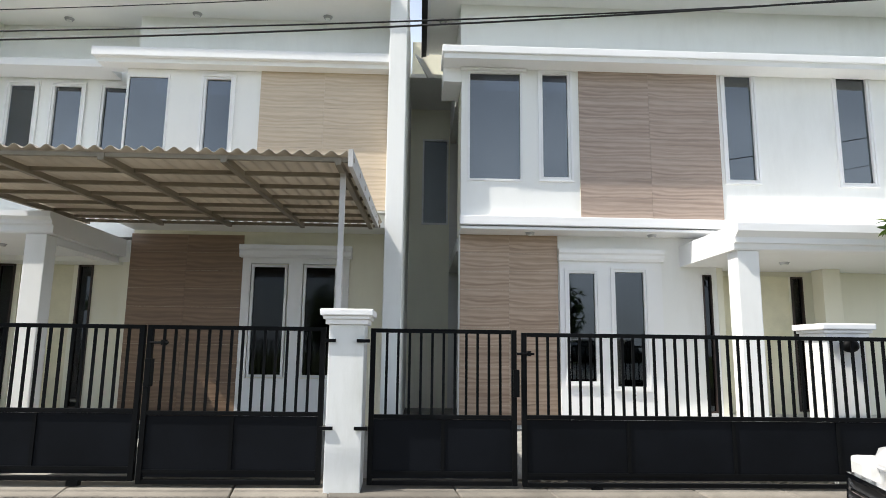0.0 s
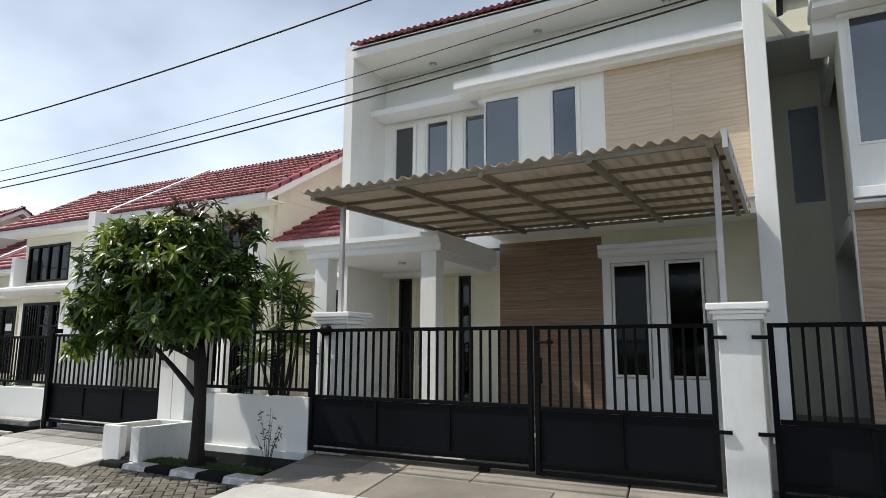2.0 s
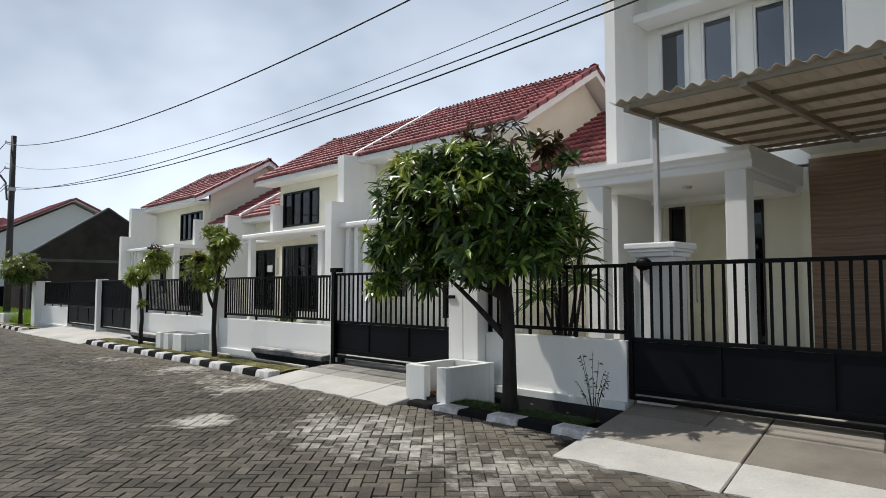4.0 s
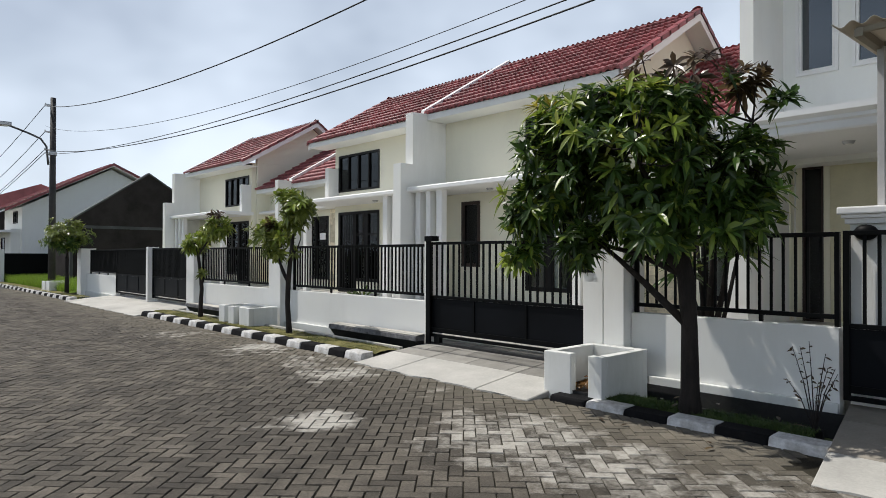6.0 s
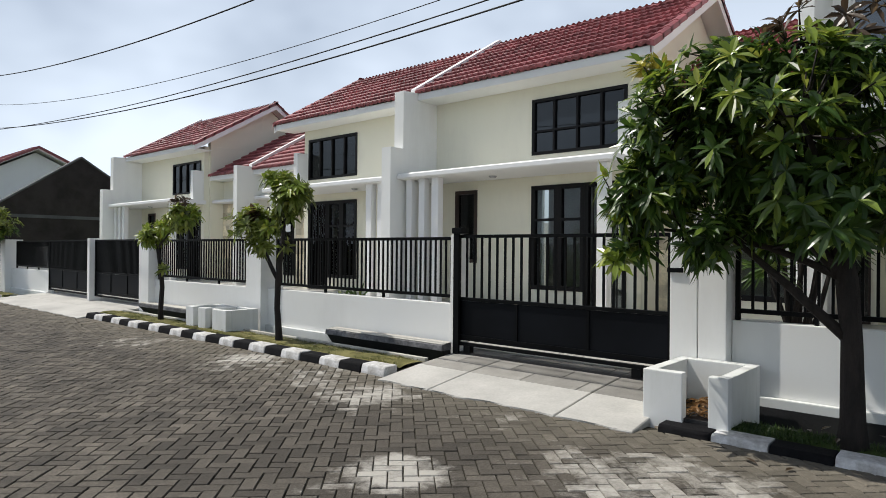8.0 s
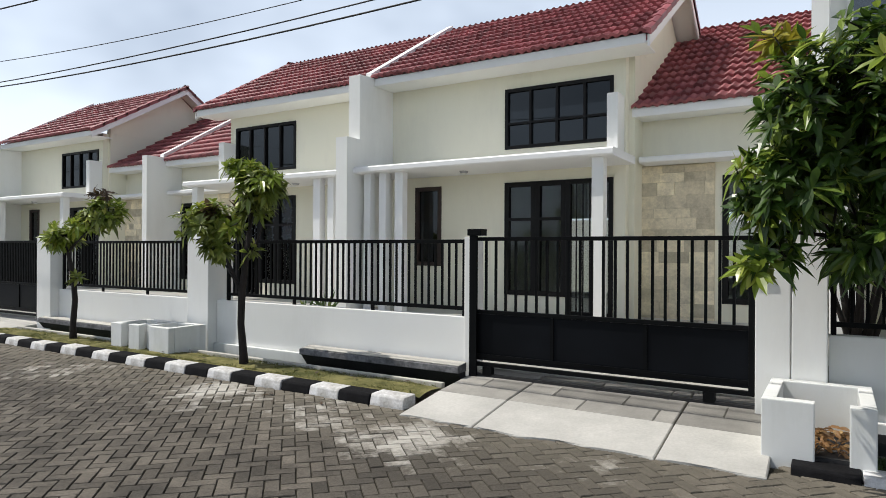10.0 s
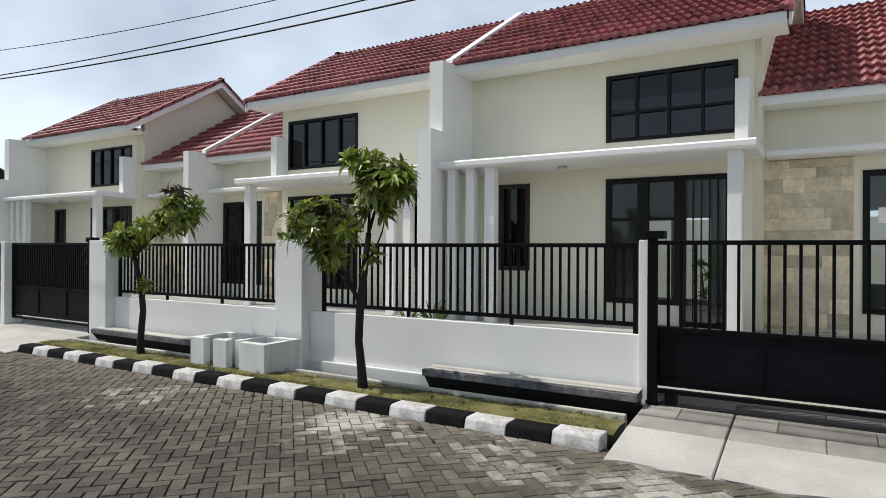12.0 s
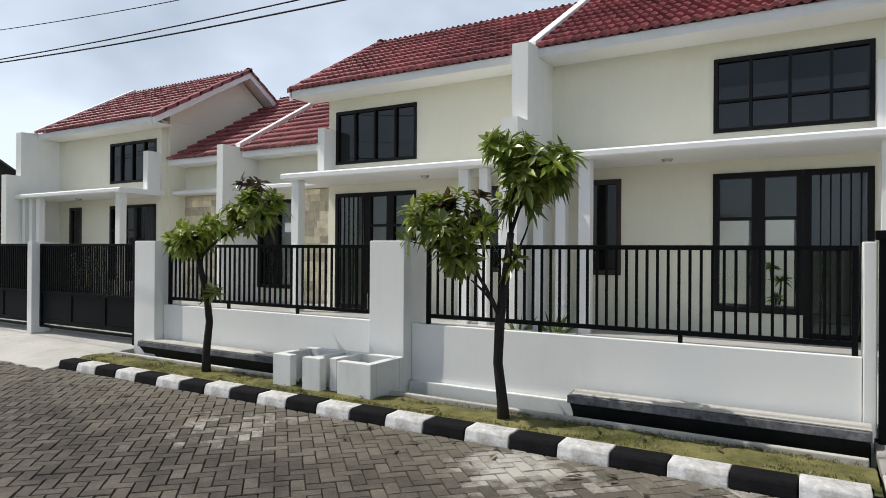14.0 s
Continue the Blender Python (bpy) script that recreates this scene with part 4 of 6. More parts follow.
    part("eave_soffit", one_box(X(0.125), X(4.78), ye + 0.032, Y - 0.002, ze - 0.16, ze - 0.14), M["soffit"], h)
    bm = bmesh.new()
    bg = 0.16
    prism(bm, [(ye, ze - 0.05 - bg), (yr, zr - 0.05 - bg), (yr + 2.0, zr - 1.36 - bg), (yr + 2.0, zr - 1.36), (yr, zr - 0.05), (ye, ze - 0.05)], 'x', X(4.805), X(4.835))
    part("bargeboard", bm, M["trim"], h, "white gable board")
    # row of dark verge tiles along the gable
    verts, faces = [], []
    for (p0, q0, p1, q1) in ((ye - 0.04, ze - 0.02, yr, zr), (yr + 2.02, zr - 1.33, yr, zr)):
        n = 9 if p0 < yr else 7
        for i in range(n):
            a, b = i / n, (i + 1) / n + 0.02
            ya, za, yb, zb = p0 + (p1 - p0) * a, q0 + (q1 - q0) * a, p0 + (p1 - p0) * b, q0 + (q1 - q0) * b
            b0 = len(verts)
            for (yy, zz, lift) in ((ya, za, 0.035), (yb, zb, 0.015)):
                verts += [(X(4.70), yy, zz + lift), (X(4.80), yy, zz + 0.025 + lift), (X(4.86), yy, zz + lift), (X(4.86), yy, zz - 0.09 + lift)]
            faces += [(b0 + k, b0 + k + 1, b0 + 5 + k, b0 + 4 + k) for k in range(3)] + [(b0, b0 + 1, b0 + 2, b0 + 3)]
    tagged(raw_part("verge_tiles", verts, faces, M["tile_joined"], rf), kind="stuff")
    # low roof
    le, lz = YR - 0.46, 3.57
    lr = part("low_roof", prism(bmesh.new(), [(le + 0.02, lz - 0.05), (le + 3.65, lz + 2.15), (le + 3.65, lz + 2.08), (le + 0.02, lz - 0.12)], 'x', X(4.41), X(6.86)), M["tile_joined"], h, "lower red tiled roof")
    tiles_on(lr, X(4.41), X(6.86), le - 0.03, lz - 0.05, le + 3.65, lz + 2.15, tile_pieces)
    ridge_caps(lr, X(4.41), X(6.88), le + 3.65, lz + 2.18)
    part("low_fascia", one_box(X(4.41), X(6.86), le, le + 0.03, lz - 0.16, lz - 0.03, 0.004), M["trim"], h)
    part("low_soffit", one_box(X(4.41), X(6.86), le + 0.032, YR - 0.002, lz - 0.16, lz - 0.14), M["soffit"], h)
    if s < 0:
        # divider at the far lot line
        bm = bmesh.new()
        prism(bm, [(YR - 0.95, 0.24), (YR - 0.95, 3.62), (YR - 0.4, 3.62), (YR - 0.4, 3.60), (YR + 0.2, 3.60), (YR + 0.2, 0.24)], 'x', X(6.87), X(7.05))
        part("party_wall", bm, M["white"], h, "white party wall")
        bm = bmesh.new()
        prism(bm, [(YR - 0.5, 3.62), (YR + 3.2, 5.80), (YR + 3.2, 5.88), (YR - 0.5, 3.70)], 'x', X(6.87), X(7.01))
        part("roof_divider", bm, M["trim"], h)
    return h


row_house(-14.35, 1, 0.0, "cream single-storey house with red tiled roof and stone panel", "", True, True, M["cream"])
row_house(-14.35, -1, 0.10, "cream house with red tiled roof, mirrored plan", "", False, True, M["cream"])
row_house(-28.2, 1, 0.22, "cream house with red roof at the end of the row", "", False, False, M["cream"])

# ---- two-storey house with the canopy ----
ha = thing("house", -4.2, 10.0, 0.24, "white two-storey house with pale wood-look panel and red roof", "house", "two-storey houses")
bm = bmesh.new()
wall_sheet(bm, -5.02, -1.0, 0.24, 3.42, 10.13, 10.28, [(-3.11, -2.56, 0.96, 2.69), (-2.30, -1.78, 0.96, 2.69)])
part("ground_floor_wall", bm, M["cream"], ha, "cream ground floor wall")
cladding(ha, -5.02, -3.27, 0.30, 3.16, 10.13, M["wood_dark"])
bm = bmesh.new()
wall_sheet(bm, -3.26, -1.60, 0.26, 2.80, 10.07, 10.128, [(-3.13, -2.54, 0.94, 2.71), (-2.32, -1.76, 0.94, 2.71)])
part("window_surround", bm, M["trim"], ha)
bm = bmesh.new()
prism(bm, [(10.12, 2.80), (10.0, 2.80), (9.98, 2.84), (9.98, 2.90), (9.95, 2.93), (9.95, 2.99), (10.12, 2.99)], 'x', -3.30, -1.56)
part("window_cornice", bm, M["trim"], ha)
for xa, xb in ((-3.11, -2.56), (-2.30, -1.78)):
    window(ha, "window", xa, xb, 0.96, 2.69, 10.05, M["white_frame"], M["glass_plain"], 0.035, (), (), 0.09, None, "tall narrow white framed window")
# upper floor block
bm = bmesh.new()
wall_sheet(bm, -5.0, -1.0, 3.42, 5.665, 9.42, 9.57, [(-5.01, -4.35, 3.98, 5.50), (-3.83, -3.39, 3.98, 5.49)])
box(bm, -5.0, -4.85, 9.572, 10.118, 3.42, 3.98)
box(bm, -5.0, -4.85, 9.572, 10.118, 5.50, 5.66)
part("upper_wall", bm, M["white"], ha, "white upper floor wall")
cladding(ha, -2.97, -1.02, 3.45, 5.66, 9.42, M["wood_light"])
cw = window(ha, "window", -4.995, -4.352, 3.982, 5.498, 9.415, M["white_frame"], M["glass_grey"], 0.03, (), (), 0.05, None, "white framed corner window that turns round the edge of the wall")
bm = bmesh.new()
for ya, yb, za, zb in ((9.467, 9.52, 3.982, 5.498), (10.06, 10.117, 3.982, 5.498), (9.521, 10.059, 3.982, 4.02), (9.521, 10.059, 5.46, 5.498)):
    box(bm, -4.995, -4.945, ya, yb, za, zb)
part("side_frame", bm, M["white_frame"], cw)
side_pane = part("pane", one_box(-4.974, -4.968, 9.517, 10.063, 4.016, 5.464), M["glass_clear"], cw)
side_pane.visible_shadow = False
window(ha, "window", -3.83, -3.39, 3.98, 5.49, 9.40, M["white_frame"], M["glass_grey"], 0.035, (), (), 0.09, (0.04, 0.012, M["trim"]), "narrow white framed upper window")
# recessed part with three windows
bm = bmesh.new()
wall_sheet(bm, -7.42, -5.0, 3.10, 6.62, 10.12, 10.27, [(-7.20, -6.74, 4.0, 5.60), (-6.49, -6.0, 4.0, 5.60), (-5.70, -5.24, 4.0, 5.60)])
part("recessed_wall", bm, M["grey_white"], ha)
for xa, xb in ((-7.20, -6.74), (-6.49, -6.0), (-5.70, -5.24)):
    window(ha, "window", xa, xb, 4.0, 5.60, 10.09, M["white_frame"], M["glass_grey"], 0.035, (), (), 0.09, (0.04, 0.012, M["trim"]), "narrow white framed upper window")
part("attic_wall", one_box(-5.0, -1.0, 9.72, 9.87, 5.66, 6.62), M["grey_white"], ha)
# ledges
bm = box(bmesh.new(), -5.42, -1.002, 9.12, 9.72, 5.67, 5.81, 0.012)
box(bm, -5.36, -1.002, 9.20, 9.415, 5.60, 5.67)
part("ledge", bm, M["trim"], ha, "white upper ledge")
part("ledge", one_box(-7.42, -5.424, 9.62, 10.118, 5.70, 5.82, 0.01), M["trim"], ha)
# fins left and right
part("side_fin", one_box(-1.0, -0.74, 9.05, 14.5, 0.24, 7.3, 0.01), M["white"], ha, "tall white side fin wall")
bm = bmesh.new()
prism(bm, [(9.02, 0.24), (9.02, 6.86), (9.35, 6.86), (10.2, 7.25), (14.5, 7.25), (14.5, 0.24)], 'x', -7.60, -7.42)
part("side_fin", bm, M["white"], ha)
# roof, soffit, eave
part("soffit", one_box(-7.42, -1.0, 9.0, 10.12, 6.62, 6.66), M["soffit"], ha)
part("fascia", one_box(-7.42, -1.0, 8.97, 9.0, 6.60, 6.78, 0.004), M["trim"], ha)
rf = part("roof", prism(bmesh.new(), [(8.97, 6.80), (14.0, 9.0), (14.0, 8.9), (8.97, 6.74)], 'x', -7.42, -1.0), M["soffit"], ha, "red tiled roof")
tiles_on(rf, -7.42, -1.0, 8.92, 6.80, 14.0, 9.02)
for x, y in ((-6.22, 9.86), (-4.08, 9.58), (-2.02, 9.56)):
    downlight(ha, x, y, 6.62)
# porch
bm = bmesh.new()
prof = [(10.12, 2.78), (8.12, 2.78), (8.10, 2.80), (8.10, 2.88), (8.06, 2.90), (8.06, 2.94), (8.0, 2.98), (8.0, 3.05), (10.12, 3.05)]
prism(bm, prof, 'x', -7.55, -5.10)
part("porch_roof", bm, M["trim"], ha, "white moulded porch roof")
part("porch_ceiling", one_box(-7.42, -5.03, 10.122, 10.548, 2.70, 3.05), M["soffit"], ha)
part("porch_beam", one_box(-5.40, -5.20, 8.37, 10.128, 2.68, 2.778), M["trim"], ha)
part("porch_column", one_box(-5.44, -5.18, 8.12, 8.36, 0.24, 2.778, 0.01), M["white"], ha, "square white porch column")
part("porch_column", one_box(-7.40, -7.14, 8.12, 8.36, 0.24, 2.778, 0.01), M["white"], ha)
bm = bmesh.new()
wall_sheet(bm, -7.42, -5.022, 0.24, 2.778, 10.55, 10.7, [(-7.30, -7.02, 0.42, 2.70), (-6.94, -6.10, 0.42, 2.70), (-6.02, -5.78, 0.42, 2.70)])
part("porch_wall", bm, M["cream"], ha)
part("porch_cheek", one_box(-5.14, -5.022, 10.13, 10.55, 0.24, 2.778), M["cream"], ha)
for xa, xb in ((-7.30, -7.02), (-6.02, -5.78)):
    window(ha, "window", xa, xb, 0.42, 2.70, 10.53, M["dark_brown"], M["glass_dark"], 0.03, (), (), 0.09, None, "tall dark strip window")
dr = part("door", one_box(-6.94, -6.10, 10.57, 10.62, 0.42, 2.70, 0.006), M["door_cream"], ha, "cream painted front door")
bm = tube(bmesh.new(), [(-6.84, 10.53, 1.10), (-6.84, 10.50, 1.14), (-6.84, 10.50, 1.66), (-6.84, 10.53, 1.70)], [0.012] * 4)
part("handle", bm, M["steel"], dr, "long upright door handle", True)
downlight(ha, -6.3, 9.0, 2.78)
part("porch_floor", one_box(-7.42, -5.0, 8.05, 10.548, 0.242, 0.42), M["floor_tile"], ha)
for xa, xb in ((-7.1, -6.35), (-5.85, -5.3)):
    part("planter", one_box(xa, xb, 7.86, 8.045, 0.242, 0.40, 0.008), M["drain"], ha, "low black planter at the porch edge")
part("rear_shell", one_box(-7.42, -1.0, 14.3, 14.45, 0.24, 7.2), M["interior"], ha)
part("upper_floor_slab", one_box(-7.42, -1.0, 10.29, 14.3, 3.12, 3.40), M["interior"], ha)
part("upper_floor_edge", one_box(-5.0, -1.0, 9.58, 10.128, 3.22, 3.42), M["soffit"], ha)
part("ground_floor_slab", one_box(-7.42, -1.0, 10.71, 14.3, 0.25, 0.40), M["floor_tile"], ha)

# ---- neighbouring two-storey house ----
hr = thing("house", 4.0, 9.9, 0.24, "white two-storey house with grey-brown wood-look panels", "house", "two-storey houses")
bm = bmesh.new()
wall_sheet(bm, 0.12, 4.20, 0.24, 3.24, 9.90, 10.05, [(1.80, 2.27, 0.92, 2.64), (2.52, 3.04, 0.85, 2.67), (3.97, 4.11, 0.5, 2.62)])
part("ground_floor_wall", bm, M["white"], hr)
cladding(hr, 0.14, 1.675, 0.30, 3.20, 9.90, M["wood_warm"])
bm = bmesh.new()
wall_sheet(bm, 1.69, 3.30, 0.26, 2.80, 9.84, 9.898, [(1.78, 2.29, 0.90, 2.66), (2.50, 3.06, 0.83, 2.69)])
part("window_surround", bm, M["trim"], hr)
bm = bmesh.new()
prism(bm, [(9.89, 2.80), (9.79, 2.80), (9.77, 2.84), (9.77, 2.89), (9.74, 2.92), (9.74, 2.98), (9.89, 2.98)], 'x', 1.67, 3.33)
part("window_cornice", bm, M["trim"], hr)
window(hr, "window", 1.80, 2.27, 0.92, 2.64, 9.82, M["white_frame"], M["glass_garden"], 0.035, (), (), 0.09, (0.035, 0.012, M["trim"]), "tall narrow white framed window")
window(hr, "window", 2.52, 3.04, 0.85, 2.67, 9.82, M["white_frame"], M["glass_garden"], 0.035, (), (), 0.09, (0.035, 0.012, M["trim"]), "tall narrow white framed window")
window(hr, "window", 3.97, 4.11, 0.5, 2.62, 9.88, M["dark_brown"], M["glass_dark"], 0.02, (), (), 0.09, None, "dark strip window")
bm = bmesh.new()
wall_sheet(bm, 4.21, 8.6, 0.24, 3.24, 10.3, 10.45, [(5.62, 5.82, 0.5, 2.66)])
part("porch_wall", bm, M["cream"], hr)
part("porch_cheek", one_box(4.203, 4.30, 9.90, 10.3, 0.24, 3.24), M["cream"], hr)
window(hr, "window", 5.62, 5.82, 0.5, 2.66, 10.28, M["dark_brown"], M["glass_dark"], 0.03, (), (), 0.09, None, "dark strip window")
dr = part("door", one_box(4.34, 5.56, 10.25, 10.298, 0.46, 2.66, 0.006), M["door_cream"], hr, "cream painted front door")
part("handle", tube(bmesh.new(), [(4.46, 10.21, 1.1), (4.46, 10.19, 1.14), (4.46, 10.19, 1.6), (4.46, 10.21, 1.64)], [0.012] * 4), M["steel"], dr, "", True)
part("back_pillar", one_box(5.86, 6.15, 9.82, 10.1, 0.24, 2.738, 0.008), M["cream"], hr)
# upper floor
bm = bmesh.new()
wall_sheet(bm, 0.12, 8.6, 3.24, 5.96, 9.50, 9.65, [(0.22, 1.066, 3.97, 5.74), (1.355, 1.82, 4.01, 5.75), (4.27, 4.77, 4.03, 5.81), (6.09, 6.65, 4.02, 5.88)])
part("upper_wall", bm, M["white"], hr, "white upper floor wall")
cladding(hr, 1.96, 4.18, 3.42, 5.95, 9.50, M["wood_grey"])
window(hr, "window", 0.22, 1.066, 3.97, 5.74, 9.48, M["white_frame"], M["glass_grey"], 0.03, (), (), 0.09, None, "large white framed corner window")
for xa, xb, za, zb in ((1.355, 1.82, 4.01, 5.75), (4.27, 4.77, 4.03, 5.81), (6.09, 6.65, 4.02, 5.88)):
    window(hr, "window", xa, xb, za, zb, 9.48, M["white_frame"], M["glass_grey"], 0.035, (), (), 0.09, (0.035, 0.012, M["trim"]), "narrow white framed upper window")
part("window_hood", one_box(0.10, 1.14, 9.41, 9.498, 5.74, 5.77, 0.006), M["trim"], hr)
bm = box(bmesh.new(), 0.10, 8.6, 9.36, 9.498, 3.26, 3.40, 0.01)
box(bm, 0.12, 8.6, 9.40, 9.898, 3.20, 3.238)
part("floor_band", bm, M["trim"], hr, "white band between the floors")
bm = box(bmesh.new(), -0.20, 8.6, 9.08, 9.80, 5.86, 5.97, 0.01)
box(bm, -0.17, 8.6, 9.13, 9.496, 5.78, 5.86)
box(bm, -0.17, 0.118, 9.497, 10.3, 5.56, 5.86)
part("ledge", bm, M["trim"], hr, "white upper ledge")
part("attic_wall", one_box(0.12, 8.6, 9.80, 9.95, 5.86, 7.1), M["grey_white"], hr)
part("soffit", one_box(-0.38, 8.6, 9.0, 11.64, 7.05, 7.10), M["soffit"], hr)
part("fascia", one_box(-0.38, 8.6, 8.95, 8.998, 7.03, 7.25), M["trim"], hr)
part("attic_side", one_box(0.12, 0.24, 9.952, 13.4, 5.86, 7.048), M["grey_white"], hr)
part("side_fascia", one_box(-0.43, -0.382, 8.95, 11.64, 7.02, 7.20), M["trim"], hr, "white board under the roof edge")
downlight(hr, -0.16, 10.35, 7.05)
part("side_wall", one_box(0.42, 0.55, 10.06, 13.4, 0.24, 7.1), M["cream"], hr)
part("bay_return", one_box(0.12, 0.42, 9.66, 10.4, 3.24, 5.85), M["cream"], hr)
rf = part("roof", prism(bmesh.new(), [(8.95, 7.28), (13.5, 9.26), (13.5, 9.16), (8.95, 7.22)], 'x', -0.30, 8.6), M["soffit"], hr, "red tiled roof")
tiles_on(rf, -0.30, 8.6, 8.9, 7.28, 13.5, 9.26)
# dark tiled edge beside the gap
verts, faces = [], []
for i in range(15):
    y = 8.95 + i * 0.18
    b0 = len(verts)
    for yy, g in ((y, 0.035), (y + 0.20, 0.02)):
        verts += [(-0.53, yy, 7.03 + g), (-0.49, yy, 7.12 + g), (-0.43, yy, 7.15 + g), (-0.53, yy, 6.97 + g), (-0.434, yy, 6.99 + g)]
    faces += [(b0, b0 + 1, b0 + 6, b0 + 5), (b0 + 1, b0 + 2, b0 + 7, b0 + 6), (b0 + 3, b0, b0 + 5, b0 + 8), (b0 + 4, b0 + 3, b0 + 8, b0 + 9), (b0 + 4, b0 + 3, b0, b0 + 1, b0 + 2)]
tagged(raw_part("verge_tiles", verts, faces, M["drain"], hr), kind="stuff")
bm = bmesh.new()
prism(bm, [(-0.649, 7.065), (-0.505, 6.953), (-0.259, 6.579), (-0.39, 6.575)], 'y', 11.65, 11.74)
part("gutter_board", bm, M["trim"], hr, "white sloping gutter board")
part("gap_roof", one_box(-0.735, 0.42, 11.76, 13.405, 6.62, 6.70), M["soffit"], hr)
# gap wall between the houses
bm = bmesh.new()
wall_sheet(bm, -0.735, 0.42, 0.24, 8.2, 13.41, 13.55, [(-0.47, 0.09, 4.05, 5.95)])
part("gap_wall", bm, M["cream"], hr)
part("gap_room", one_box(-0.735, 0.42, 13.56, 13.66, 3.5, 6.5), M["white"], hr)
window(hr, "window", -0.47, 0.09, 4.05, 5.94, 13.39, M["white_frame"], M["glass_dull"], 0.035, (), (), 0.09, None, "narrow window in the gap")
for x in (1.2, 3.1):
    downlight(hr, x, 9.65, 3.20)
# porch
bm = bmesh.new()
prism(bm, [(10.29, 2.74), (8.16, 2.74), (8.14, 2.76), (8.14, 2.82), (8.09, 2.83), (8.09, 2.90), (8.0, 2.97), (8.0, 3.07), (10.29, 3.07)], 'x', 3.62, 8.6)
part("porch_roof", bm, M["trim"], hr, "white moulded porch roof")
part("porch_column", one_box(3.68, 3.97, 8.18, 8.46, 0.24, 2.738, 0.01), M["white"], hr, "square white porch column")
downlight(hr, 4.9, 9.2, 2.74)
part("rear_shell", one_box(0.12, 8.6, 13.4, 13.55, 0.24, 7.1), M["interior"], hr)
part("upper_floor_slab", one_box(0.12, 8.6, 10.46, 13.4, 3.02, 3.24), M["interior"], hr)
part("porch_floor", one_box(3.4, 8.6, 8.1, 10.24, 0.242, 0.46), M["floor_tile"], hr)

# ---- houses beyond the row ----
hd = thing("house", -33.0, 9.5, 0, "unfinished dark rendered house shell with a bare gable", "house", "far houses")
bm = bmesh.new()
prism(bm, [(6.75, 0.0), (6.75, 2.80), (9.75, 4.85), (13.2, 2.65), (13.2, 0.0)], 'x', -33.25, -33.0)
part("gable_wall", bm, M["dark_wall"], hd, "dark bare gable wall")
bm = bmesh.new()
prism(bm, [(6.60, 2.70), (9.75, 4.93), (13.35, 2.62), (13.35, 2.55), (9.75, 4.86), (6.60, 2.63)], 'x', -33.30, -32.96)
part("coping", bm, M["far_grey"], hd, "grey coping on the gable")
part("side_wall", one_box(-36.0, -33.252, 6.75, 6.95, 0.0, 2.3), M["dark_wall"], hd)
part("rear_wall", one_box(-36.2, -36.002, 6.75, 13.2, 0.0, 2.3), M["dark_wall"], hd)
part("corner_post", one_box(-33.0, -32.9, 6.70, 6.82, 0, 2.8), M["far_grey"], hd)
part("beam_line", one_box(-33.0, -32.97, 6.8, 13.0, 2.45, 2.57), M["far_grey"], hd)

hf = thing("house", -41.0, 9.0, 0, "far white house with red tiled roof", "house", "far houses")
bm = bmesh.new()
prism(bm, [(6.3, 0.0), (6.3, 3.65), (10.2, 5.8), (15.0, 3.6), (15.0, 0.0)], 'x', -44.5, -40.0)
part("wall", bm, M["white"], hf)
rf = part("roof", prism(bmesh.new(), [(5.6, 3.50), (10.2, 6.0), (15.3, 3.7), (15.3, 3.62), (10.2, 5.9), (5.6, 3.42)], 'x', -44.7, -39.6), M["trim"], hf, "red tiled roof")
tiles_on(rf, -44.7, -39.55, 5.55, 3.52, 10.2, 6.02)
part("verge", prism(bmesh.new(), [(5.55, 3.52), (10.2, 6.08), (15.3, 3.76), (15.3, 3.64), (10.2, 5.96), (5.55, 3.40)], 'x', -39.56, -39.5), M["tile_joined"], hf)
part("front_wall", one_box(-44.3, -40.3, 5.9, 6.298, 0, 2.6), M["white"], hf)
part("porch_slab", one_box(-44.6, -39.9, 5.0, 5.9, 2.42, 2.52), M["trim"], hf)
for x in (-44.2, -42.9, -41.6):
    part("column", one_box(x, x + 0.25, 5.1, 5.35, 0, 2.42), M["white"], hf)
window(hf, "window", -42.0, -41.0, 2.9, 3.5, 6.26, M["black_frame"], M["glass_dark"], 0.05, (0.5,))
window(hf, "window", -42.6, -41.8, 0.4, 2.2, 5.86, M["black_frame"], M["glass_dark"], 0.05)
hg = thing("house", -55.0, 9.0, 0, "far dark grey house with a hipped roof", "house", "far houses")
part("wall", one_box(-62.0, -53.0, 5.2, 14.0, 0, 4.2), M["dark_wall"], hg)
bm = bmesh.new()
prism(bm, [(4.8, 4.2), (9.5, 6.0), (14.4, 4.2)], 'x', -62.3, -52.6)
part("roof", bm, M["tile_joined"], hg)
part("awning", one_box(-53.0, -44.0, 3.9, 4.1, 2.32, 2.42), M["post"], hg)
structure("far_fence", one_box(-38.15, -38.05, 5.3, 9.5, 0, 1.42), M["black"], "far black boundary fence beside the empty plot", "fence")
structure("far_pillar", one_box(-38.3, -37.95, 4.95, 5.298, 0, 1.6), M["white"], "white pillar at the end of a far fence", "pillar")

# ---- fences, gates, pillars ----
FENCE_Y = 5.83


def bars(parent, xa, xb, y, za, zb, spacing, width=0.023, depth=0.018):
    me = to_mesh("bar", one_box(-width / 2, width / 2, -depth / 2, depth / 2, za, zb), M["black"])
    n = max(1, round((xb - xa) / spacing))
    for i in range(1, n):
        piece("bar", me, Matrix.Translation((xa + (xb - xa) * i / n, y, 0)), parent)


